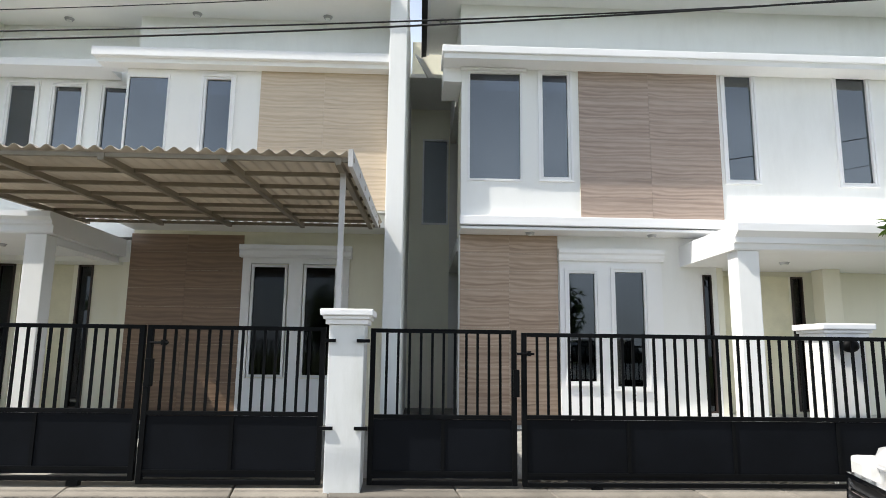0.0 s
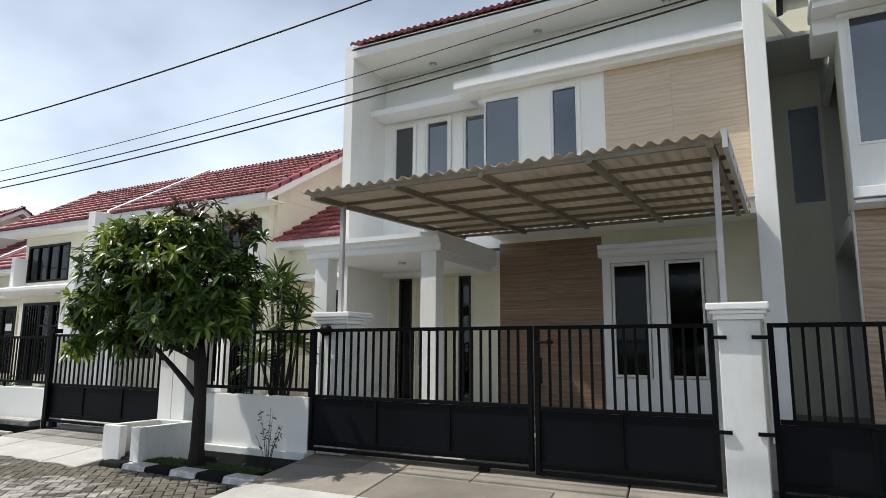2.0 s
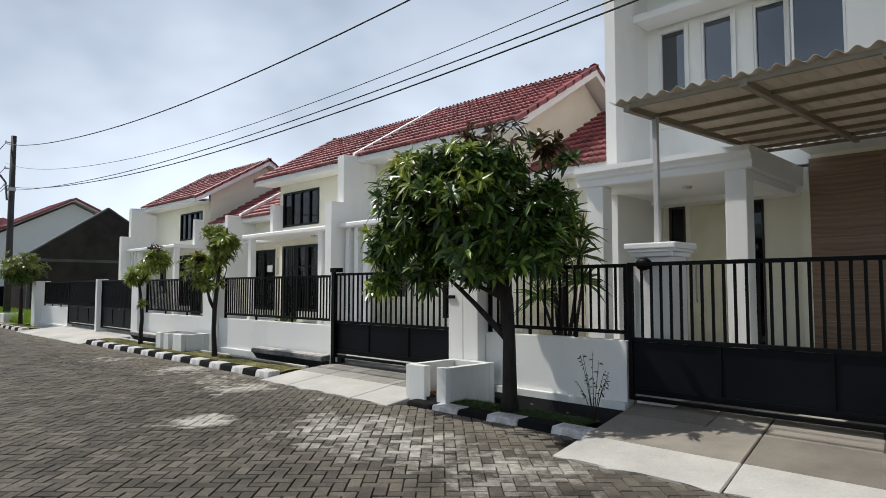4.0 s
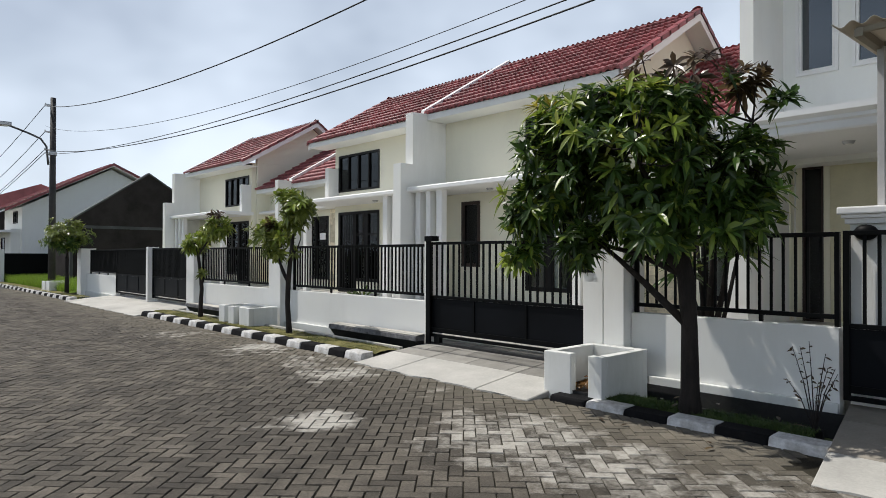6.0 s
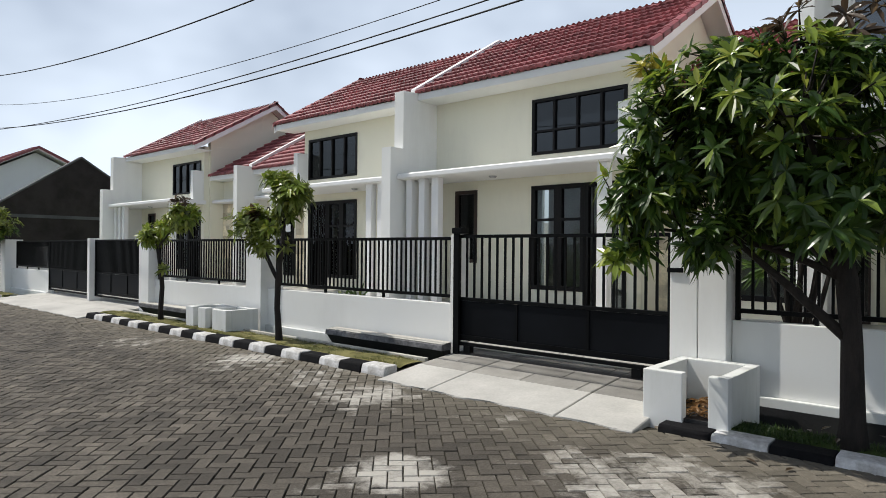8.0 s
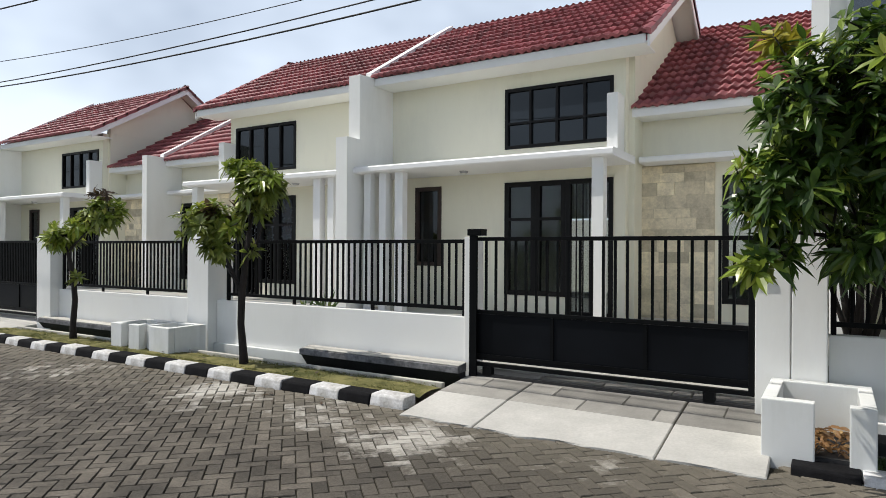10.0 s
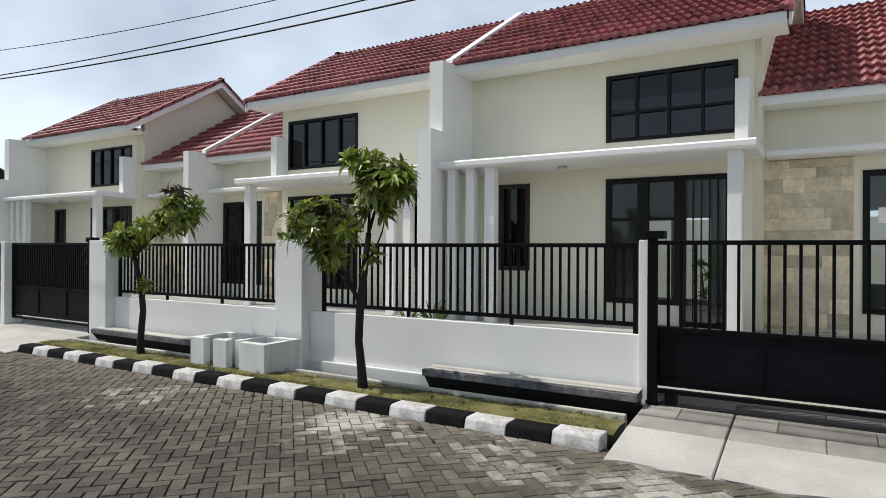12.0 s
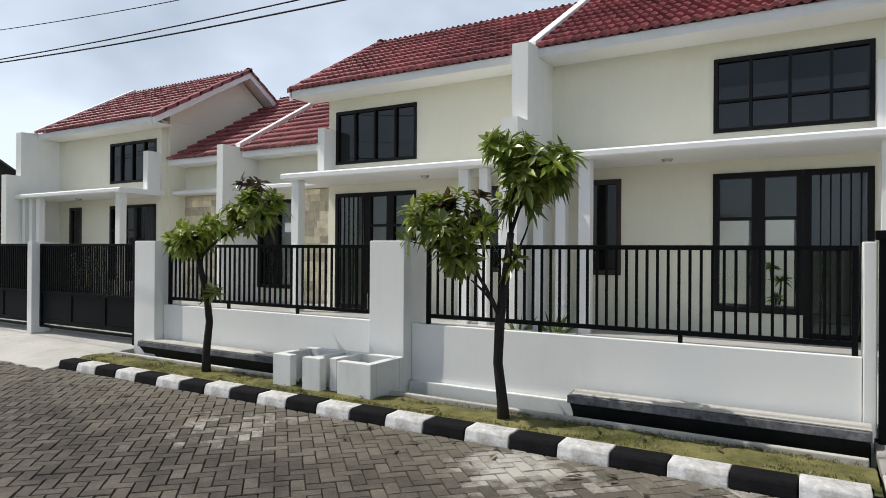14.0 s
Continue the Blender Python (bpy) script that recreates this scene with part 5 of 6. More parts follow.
def gate_leaf(xa, xb, top, mid, bot, label, spacing=0.098, stiffeners=2, y=FENCE_Y, thick=0.05, group="gates"):
    g = thing("gate", (xa + xb) / 2, y, bot, label, "gate", group)
    bm = bmesh.new()
    e = 0.045
    box(bm, xa, xa + e, y - thick / 2, y + thick / 2, bot, top, 0.003)
    box(bm, xb - e, xb, y - thick / 2, y + thick / 2, bot, top, 0.003)
    for z in (top - e * 0.8, mid - e * 0.6, bot):
        box(bm, xa + e + 0.001, xb - e - 0.001, y - thick / 2 + 0.002, y + thick / 2 - 0.002, z, z + e * 0.8, 0.003)
    part("gate_frame", bm, M["black"], g)
    part("sheet", one_box(xa + e, xb - e, y - 0.006, y + 0.006, bot + 0.058, mid - 0.03), M["gate_sheet"], g, "plain black sheet panel")
    part("bottom_rail", one_box(xa + e + 0.001, xb - e - 0.001, y - 0.022, y + 0.02, bot + 0.09, bot + 0.118), M["black"], g)
    for i in range(stiffeners):
        x = xa + (xb - xa) * (i + 1) / (stiffeners + 1)
        part("stiffener", one_box(x - 0.016, x + 0.016, y - 0.018, y - 0.0065, bot + 0.12, mid - 0.03), M["black"], g)
    bars(g, xa + e, xb - e, y, mid + 0.01, top - 0.03, spacing)
    return g


def roller(g, x, bot, y=FENCE_Y):
    part("wheel_box", one_box(x - 0.05, x + 0.05, y - 0.03, y + 0.03, bot - 0.04, bot), M["black"], g)


def latch(g, x, z, y=FENCE_Y):
    part("lock_box", one_box(x - 0.026, x + 0.026, y - 0.05, y + 0.03, z - 0.12, z + 0.12, 0.004), M["black"], g)
    bm = tube(bmesh.new(), [(x, y - 0.04, z + 0.26), (x + 0.16, y - 0.04, z + 0.26)], [0.011, 0.011])
    part("bolt", bm, M["black"], g)
    part("bolt_plate", one_box(x + 0.10, x + 0.13, y - 0.055, y + 0.02, z + 0.24, z + 0.285), M["black"], g)


ga = gate_leaf(-5.52, -2.90, 1.575, 0.84, 0.25, "black steel gate leaf with upright bars over sheet metal", stiffeners=2)
roller(ga, -3.4, 0.25)
gb = gate_leaf(-2.875, -1.31, 1.575, 0.825, 0.225, "black steel gate leaf with lock and bolt", stiffeners=1)
latch(gb, -2.84, 1.16)
gc = gate_leaf(-0.91, 0.40, 1.57, 0.81, 0.225, "black steel gate leaf beside a white pillar", stiffeners=1)
latch(gc, 0.395, 1.1)
gd = gate_leaf(0.445, 5.20, 1.548, 0.815, 0.215, "long black steel gate leaf with upright bars over sheet metal", stiffeners=4)
roller(gd, 1.1, 0.215)


def pillar(xa, xb, ya, yb, top, label, cap=True, base=0.0, material=None):
    p = thing("gate_pillar", (xa + xb) / 2, (ya + yb) / 2, base, label, "pillar", "gate pillars")
    part("shaft", one_box(xa, xb, ya, yb, base, top, 0.008), material or M["white"], p)
    if cap:
        bm = box(bmesh.new(), xa - 0.03, xb + 0.03, ya - 0.03, yb + 0.03, top + 0.001, top + 0.045, 0.008)
        box(bm, xa - 0.05, xb + 0.05, ya - 0.05, yb + 0.05, top + 0.046, top + 0.075, 0.006)
        box(bm, xa - 0.075, xb + 0.075, ya - 0.075, yb + 0.075, top + 0.076, top + 0.135, 0.012)
        part("cap", bm, M["trim"], p, "stepped moulded cap")
    return p


pl = pillar(-1.265, -0.955, 5.68, 6.02, 1.595, "white gate pillar with moulded cap, grimy at the foot", True, 0.16, M["box"])
for z in (1.44, 0.70):
    for xa, xb in ((-1.315, -1.20), (-1.02, -0.905)):
        part("hinge", one_box(xa, xb, 5.655, 5.675, z, z + 0.03, 0.003), M["black"], pl, "black strap hinge")
pr = pillar(3.38, 3.75, 6.0, 6.36, 1.545, "white gate pillar with moulded cap", True, 0.2)
pq = pillar(-5.50, -5.12, 5.92, 6.26, 1.63, "white gate pillar behind the gate, carrying a canopy post", True, 0.2)


for holder, x, y, z in ((pr, 3.565, 5.94, 1.47), (pq, -5.38, 5.88, 1.56)):
    bm = bmesh.new()
    bmesh.ops.create_uvsphere(bm, u_segments=14, v_segments=8, radius=0.07, matrix=Matrix.Translation((x, y, z)) @ Matrix.Diagonal((1.2, 0.8, 0.9, 1)))
    part("wall_lamp", bm, M["black"], holder, "black dome lamp under the cap", True)

def fence_wall(xa, xb, top, label):
    w = thing("fence_wall", (xa + xb) / 2, FENCE_Y + 0.06, 0.0, label, "wall", "front fence walls")
    part("wall", one_box(xa, xb, FENCE_Y, FENCE_Y + 0.13, 0.0, top, 0.006), M["white"], w)
    part("footing", one_box(xa, xb, FENCE_Y - 0.05, FENCE_Y - 0.002, -0.3, 0.215, 0.01), M["box"], w, "stained white footing")
    return w


def fence_panel(xa, xb, za, zb, spacing, label, y=FENCE_Y + 0.06):
    f = thing("fence_panel", (xa + xb) / 2, y, za, label, "fence", "front fence panels")
    bm = bmesh.new()
    e = 0.038
    box(bm, xa, xa + e, y - 0.02, y + 0.02, za - 0.04, zb, 0.003)
    box(bm, xb - e, xb, y - 0.02, y + 0.02, za - 0.04, zb, 0.003)
    box(bm, xa + e, xb - e, y - 0.018, y + 0.018, zb - e, zb, 0.003)
    box(bm, xa + e, xb - e, y - 0.018, y + 0.018, za + 0.02, za + 0.02 + e, 0.003)
    part("fence_frame", bm, M["black"], f)
    for k in range(1, 3):
        x = xa + (xb - xa) * k / 3
        part("foot", one_box(x - 0.015, x + 0.015, y - 0.015, y + 0.015, za - 0.04, za + 0.02), M["black"], f)
    bars(f, xa + e, xb - e, y, za + 0.03, zb - 0.02, spacing, 0.021)
    return f


fence_wall(-7.38, -5.55, 0.81, "low white street wall with tree shadows")
fence_panel(-7.37, -5.56, 0.85, 1.57, 0.098, "black barred fence panel on a low wall")
pillar(-7.86, -7.622, 5.70, 6.1, 1.72, "plain white gate pillar beside the boundary pillar", False, 0.0)
pillar(-7.616, -7.385, 5.70, 6.1, 1.72, "plain white boundary pillar", False, 0.0)
fence_wall(-14.17, -10.47, 0.76, "long low white street wall with a rust speck")
fence_panel(-14.03, -10.49, 0.80, 1.53, 0.083, "long black barred fence panel on a low wall")
pillar(-14.59, -14.175, 5.70, 6.1, 1.57, "plain white boundary pillar", False, 0.0)
pillar(-10.465, -10.385, 5.80, 6.05, 1.555, "slim white gate pillar", False, 0.0)
fence_wall(-17.98, -14.6, 0.76, "low white street wall in front of the mirrored house")
fence_panel(-17.95, -14.62, 0.80, 1.53, 0.083, "black barred fence panel on a low wall")
pillar(-18.40, -17.985, 5.70, 6.1, 1.575, "plain white boundary pillar", False, 0.0)

gB = gate_leaf(-10.375, -7.87, 1.55, 0.835, 0.30, "black sliding steel gate with upright bars over sheet metal", 0.105, 2, FENCE_Y - 0.02)
part("end_post", one_box(-10.38, -10.30, FENCE_Y - 0.08, FENCE_Y - 0.05, 0.20, 1.62, 0.004), M["black"], gB)
part("stop_block", one_box(-10.40, -10.25, FENCE_Y - 0.09, FENCE_Y + 0.04, 1.565, 1.63, 0.006), M["black"], gB)
for x in (-10.2, -8.2):
    part("wheel_box", one_box(x - 0.045, x + 0.045, FENCE_Y - 0.05, FENCE_Y + 0.02, 0.215, 0.30), M["black"], gB)
structure("gate_track", one_box(-10.4, -7.87, FENCE_Y - 0.045, FENCE_Y - 0.005, 0.20, 0.228), M["drain"], "steel gate track set in the drive", "gate track")

part("latch", one_box(-7.88, -7.74, FENCE_Y - 0.15, FENCE_Y - 0.135, 1.20, 1.24, 0.004), M["black"], gB)
gC = gate_leaf(-20.93, -18.44, 1.54, 0.82, 0.28, "black sliding steel gate with upright bars", 0.056, 2, FENCE_Y + 0.02)
part("stop_block", one_box(-18.62, -18.46, FENCE_Y - 0.06, FENCE_Y + 0.06, 1.55, 1.62), M["black"], gC)
part("end_post", one_box(-18.54, -18.46, FENCE_Y - 0.07, FENCE_Y - 0.045, 0.20, 1.62, 0.004), M["black"], gC)
gD = gate_leaf(-23.9, -21.10, 1.54, 0.82, 0.28, "black sliding steel gate at the end of the row", 0.056, 2, FENCE_Y + 0.02)
pillar(-21.08, -20.95, 5.72, 6.0, 1.57, "slim white gate pillar", False, 0.0)
fence_wall(-26.9, -23.93, 0.76, "low white street wall at the end of the row")
fence_panel(-26.7, -23.95, 0.80, 1.53, 0.083, "black barred fence panel on a low wall")
pillar(-27.4, -26.92, 5.66, 6.1, 1.57, "plain white boundary pillar at the row's end", False, 0.0)
structure("end_wall", one_box(-27.42, -27.28, 6.1, 14.0, 0.0, 1.4), M["white"], "white boundary wall of the last plot", "wall")


def black_trough(xa, xb):
    """A dark ledge along the foot of the wall: pale stained top, open drain below it; the black undercut and drain
    sheets are painted shade.
    """
    t = thing("drain_ledge", (xa + xb) / 2, 5.6, 0.2, "dark concrete drain ledge with a stained pale top", "drain ledge", "drain ledges")
    bm = bmesh.new()
    prism(bm, [(5.610, 0.236), (5.614, 0.300), (5.775, 0.316), (5.775, 0.236)], 'x', xa, xb)
    bmesh.ops.bevel(bm, geom=list(bm.edges), offset=0.005, segments=1, affect='EDGES')
    part("ledge_body", bm, M["ledge"], t)
    # black wedge stands for the shade below the slab
    bm = bmesh.new()
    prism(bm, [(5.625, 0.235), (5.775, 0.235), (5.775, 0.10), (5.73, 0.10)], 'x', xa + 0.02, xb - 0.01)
    part("undercut_shade", bm, M["drain"], t, "black wedge under the ledge, painted as its shade")
    # near-black sheets darken the drain sides as shade would
    part("drain_face_shade", one_box(xa, xb, 5.762, 5.777, -0.30, 0.188), M["drain"], t)
    part("drain_side_shade", one_box(xa, xb, 5.422, 5.436, -0.30, 0.10), M["drain"], t)
    bm = bmesh.new()
    prism(bm, [(5.628, 0.306), (5.772, 0.320), (5.772, 0.328), (5.628, 0.313)], 'x', xa + 0.03, xb)
    part("ledge_top", bm, M["concrete"], t, "pale stained ledge top")


black_trough(-12.50, -10.42)
black_trough(-18.2, -15.6)


def corner_box(name, xa, xb, ya, yb, top, gaps, dividers, label):
    """A concrete bin enclosure: walls on all sides, with slots (xa, xb) in the street face."""
    t = thing(name, (xa + xb) / 2, (ya + yb) / 2, 0.0, label, "bin enclosure", "concrete bin enclosures")
    w = 0.085
    part("back_wall", one_box(xa, xb, yb - w, yb, -0.02, top, 0.008), M["box"], t)
    part("side_wall", one_box(xa, xa + w, ya + w + 0.001, yb - w - 0.001, -0.02, top, 0.008), M["box"], t)
    part("side_wall", one_box(xb - w, xb, ya + w + 0.001, yb - w - 0.001, -0.02, top, 0.008), M["box"], t)
    for d in dividers:
        part("divider", one_box(d - w / 2, d + w / 2, ya + w + 0.001, yb - w - 0.001, -0.02, top, 0.008), M["box"], t)
    edges = [xa] + [v for g in gaps for v in g] + [xb]
    for i in range(0, len(edges), 2):
        part("front_wall", one_box(edges[i], edges[i + 1], ya, ya + w, -0.02, top, 0.008), M["box"], t)
    part("floor", one_box(xa + w, xb - w, ya + 0.03, yb - w, -0.02, 0.15), M["drain"], t, "dark soil floor")


corner_box("bin_enclosure", -7.745, -7.12, 4.90, 5.68, 0.485, [(-7.445, -7.26)], [], "white concrete bin enclosure with a slot, dry leaves inside")
corner_box("bin_enclosure", -15.28, -14.10, 5.08, 5.61, 0.47, [(-15.05, -14.90), (-14.68, -14.48)], [-14.79, -14.60], "row of white concrete bin enclosures, mossy at the foot")
corner_box("bin_enclosure", -29.6, -28.5, 5.1, 5.7, 0.46, [(-29.1, -28.95)], [], "white concrete bin enclosure by the pole")

# ---- canopy over the driveway ----
cn = thing("carport_canopy", -3.2, 7.2, 1.7, "corrugated beige carport canopy on a steel frame", "canopy")
CX0, CX1, CY0, CY1, CZ0, CZ1 = -5.50, -1.14, 5.46, 9.40, 3.085, 3.25
verts, faces = [], []
NW = 32
cols = NW * 8
for lay in (0.0, -0.004):
    for i in range(cols + 1):
        u = i / cols
        wz = 0.021 * math.cos(2 * math.pi * NW * u)
        for v in (0.0, 0.5, 1.0):
            xr = CX1 + 0.08 * v
            verts.append((CX0 + (xr - CX0) * u, CY0 + (CY1 - CY0) * v, CZ0 + (CZ1 - CZ0) * v + wz + lay))
half = (cols + 1) * 3
for i in range(cols):
    for v in range(2):
        a, b = i * 3 + v, (i + 1) * 3 + v
        faces.append((a, b, b + 1, a + 1))
        faces.append((half + a, half + a + 1, half + b + 1, half + b))
    a, b = i * 3, (i + 1) * 3
    faces.append((half + a, half + b, b, a))
    faces.append((a + 2, b + 2, half + b + 2, half + a + 2))
raw_part("roof_sheet", verts, faces, M["canopy_sheet"], cn, True)


def canopy_z(y):
    return CZ0 + (CZ1 - CZ0) * (y - CY0) / (CY1 - CY0) - 0.030


for y in (5.53, 6.12, 6.70, 7.28, 7.86, 8.44, 8.95, 9.34):
    z = canopy_z(y)
    part("purlin", one_box(CX0 + 0.15, CX1 + 0.06, y - 0.02, y + 0.02, z - 0.040, z), M["canopy_frame"], cn)
for x in (-5.33, -4.27, -3.28, -2.22, -1.22):
    bm = bmesh.new()
    za, zb = canopy_z(5.5) - 0.008, canopy_z(9.36) - 0.008
    prism(bm, [(5.5, za), (9.36, zb), (9.36, zb - 0.062), (5.5, za - 0.062)], 'x', x - 0.028, x + 0.028)
    part("rafter", bm, M["canopy_frame"], cn)
bm = bmesh.new()
prism(bm, [(5.44, CZ0 - 0.13), (9.04, CZ1 - 0.14), (9.04, CZ1 + 0.02), (5.44, CZ0 + 0.03)], 'x', CX1 + 0.015, CX1 + 0.055)
part("side_flashing", bm, M["post"], cn, "pale metal edge flashing")
part("post", one_box(-1.24, -1.19, 5.83, 5.88, 1.735, canopy_z(5.85) - 0.05, 0.004), M["post"], cn, "slim grey steel post")
part("post", one_box(-5.335, -5.285, 6.02, 6.07, 1.77, canopy_z(6.05) - 0.05, 0.004), M["post"], cn)

# ---- pole, lamp, cables ----
PX, PY = -30.1, 5.5
po = thing("utility_pole", PX, PY, 0, "dark round utility pole carrying cables", "pole")
part("shaft", tube(bmesh.new(), [(PX, PY, 0), (PX, PY, 3.0), (PX, PY, 6.95)], [0.125, 0.11, 0.09], 12), M["pole"], po, "", True)
part("collar", tube(bmesh.new(), [(PX, PY, 4.9), (PX, PY, 5.02)], [0.135, 0.135], 12), M["steel"], po)
for z in (6.68, 5.72, 5.08):
    part("bracket", one_box(PX - 0.05, PX + 0.05, PY - 0.26, PY - 0.10, z - 0.02, z + 0.02), M["steel"], po)
    part("insulator", tube(bmesh.new(), [(PX, PY - 0.24, z), (PX, PY - 0.24, z + 0.06)], [0.035, 0.025], 8), M["lamp_face"], po)
bm = tube(bmesh.new(), [(PX, PY - 0.14, 4.55), (PX, PY - 0.17, 4.9), (PX, PY - 0.2, 5.2), (PX, PY - 0.38, 5.45), (PX, PY - 0.75, 5.6), (PX, PY - 1.3, 5.78)], [0.035] * 6)
arm = part("lamp_arm", bm, M["far_grey"], po, "curved steel lamp arm", True)
lamp_bm = box(bmesh.new(), PX - 0.11, PX + 0.11, PY - 1.85, PY - 1.25, 5.76, 5.90, 0.03)
hd2 = part("lamp_head", lamp_bm, M["steel"], po, "grey street lamp head")
part("lens", one_box(PX - 0.08, PX + 0.08, PY - 1.78, PY - 1.35, 5.745, 5.758), M["lamp_face"], hd2)


def cable(c2, c1, c0, radius, label):
    pts = []
    for i in range(61):
        x = PX + (14.0 - PX) * i / 60
        e = max(0.0, 1 - (x - PX) / 12) ** 2
        pts.append((x, 4.8 + 0.46 * e, c2 * x * x + c1 * x + c0))
    w = tagged(new("cable", to_mesh("cable", tube(bmesh.new(), pts, [radius] * 61, 6), M["cable"], True)), label, "cable", "overhead cables")
    return w


cable(0.00502, 0.0979, 5.025, 0.011, "thick black overhead cable")
cable(0.0052, 0.1024, 4.291, 0.005, "thin black overhead cable above the street")
cable(0.00345, 0.0735, 4.026, 0.0075, "black overhead cable above the street")
cable(0.00406, 0.0860, 3.992, 0.009, "black overhead cable above the street")
for z in (6.70, 5.75, 5.12, 5.0):
    pts = [(PX - 34 * k / 10, PY - 0.22, z - 0.9 * k / 10 - 0.85 * math.sin(math.pi * k / 10)) for k in range(11)]
    tagged(new("cable", to_mesh("cable", tube(bmesh.new(), pts, [0.012] * 11, 5), M["cable"], True)), "black cable running on along the street", "cable", "overhead cables")

# ---- trees and plants ----


def leaf_verts(base, way, up, length, width, droop):
    """A folded, drooping leaf of four quads along way."""
    side = way.cross(up).normalized()
    rows = []
    for t, w in ((0.0, 0.12), (0.28, 0.85), (0.62, 1.0), (1.0, 0.05)):
        c = base + way * (length * t) + Vector((0, 0, -droop * length * t * t))
        fold = up * (0.16 * width * w)
        rows.append((c - side * width * w * 0.5 + fold, c, c + side * width * w * 0.5 + fold))
    return rows


def add_leaf(verts, faces, base, way, up, length, width, droop):
    b0 = len(verts)
    for r in leaf_verts(base, way, up, length, width, droop):
        verts += [tuple(p) for p in r]
    for i in range(3):
        for k in range(2):
            a = b0 + i * 3 + k
            faces.append((a, a + 1, a + 4, a + 3))


def rosette(verts, faces, tip, axis, rng, count, length, width):
    axis = axis.normalized()
    ref = Vector((0.3, 0.2, 1)).cross(axis).normalized() if abs(axis.z) < 0.95 else Vector((1, 0, 0))
    other = axis.cross(ref)
    for i in range(count):
        a = i * 2.4 + rng.uniform(-0.4, 0.4)
        out = ref * math.cos(a) + other * math.sin(a)
        way = (out * rng.uniform(0.7, 1.0) + axis * rng.uniform(-0.05, 0.75)).normalized()
        up = (axis + Vector((0, 0, 0.6))).normalized()
        if abs(way.dot(up)) > 0.97:
            up = out
        add_leaf(verts, faces, tip - axis * rng.uniform(0, 0.06), way, up, length * rng.uniform(0.6, 1.15), width * rng.uniform(0.8, 1.2), rng.uniform(0.0, 0.50))


def limb_points(a, b, rng, bend, n=5):
    a, b = Vector(a), Vector(b)
    pts = []
    off = Vector((rng.uniform(-bend, bend), rng.uniform(-bend, bend), rng.uniform(0, bend)))
    for i in range(n + 1):
        t = i / n
        pts.append(a.lerp(b, t) + off * math.sin(math.pi * t))
    return pts


def tree(base, trunk, limbs, clumps, label, leaf_len, leaf_w, seed, fullness=1.45):
    """trunk: points; limbs: (index on trunk, end, radius); clumps: (centre, radii, number of rosettes, material)."""
    rng = random.Random(seed)
    t = thing("tree", base[0], base[1], base[2], label, "tree", "street trees")
    bm = bmesh.new()
    pts = [p for p, r in trunk]
    tube(bm, pts, [r for p, r in trunk], 9)
    ends = []
    for idx, end, r in limbs:
        lp = limb_points(pts[idx], end, rng, 0.08)
        tube(bm, lp, [r * (1 - 0.7 * k / (len(lp) - 1)) for k in range(len(lp))], 6)
        ends += lp[2:]
    crowns = {}
    for centre, radii, count, mname in clumps:
        centre = Vector(centre)
        verts, faces = crowns.setdefault(mname, ([], []))
        for _ in range(int(count * fullness)):
            d = Vector((rng.gauss(0, 1), rng.gauss(0, 1), rng.gauss(0, 1))).normalized()
            q = rng.uniform(0.35, 1.0) ** 0.5 * (1 + 0.42 * noise.noise(d * 2.4 + centre))
            if rng.random() < 0.10:
                q *= rng.uniform(1.1, 1.35)
            tip = centre + Vector((d.x * radii[0], d.y * radii[1], d.z * radii[2])) * q
            if rng.random() < 0.35:
                near = min(ends, key=lambda e: (e - tip).length)
                if (near - tip).length < 1.2:
                    mid = near.lerp(tip, 0.5) + Vector((0, 0, -0.05))
                    tube(bm, [near, mid, tip], [0.010, 0.007, 0.004], 4)
            axis = (d + Vector((0, 0, 0.55))).normalized()
            rosette(verts, faces, tip, axis, rng, rng.randint(8, 14), leaf_len, leaf_w)
    part("trunk", bm, M["bark"], t, "dark rough trunk and limbs", True)
    for mname, (verts, faces) in crowns.items():
        tagged(raw_part("crown", verts, faces, M[mname], t, False), kind="stuff")
    return t


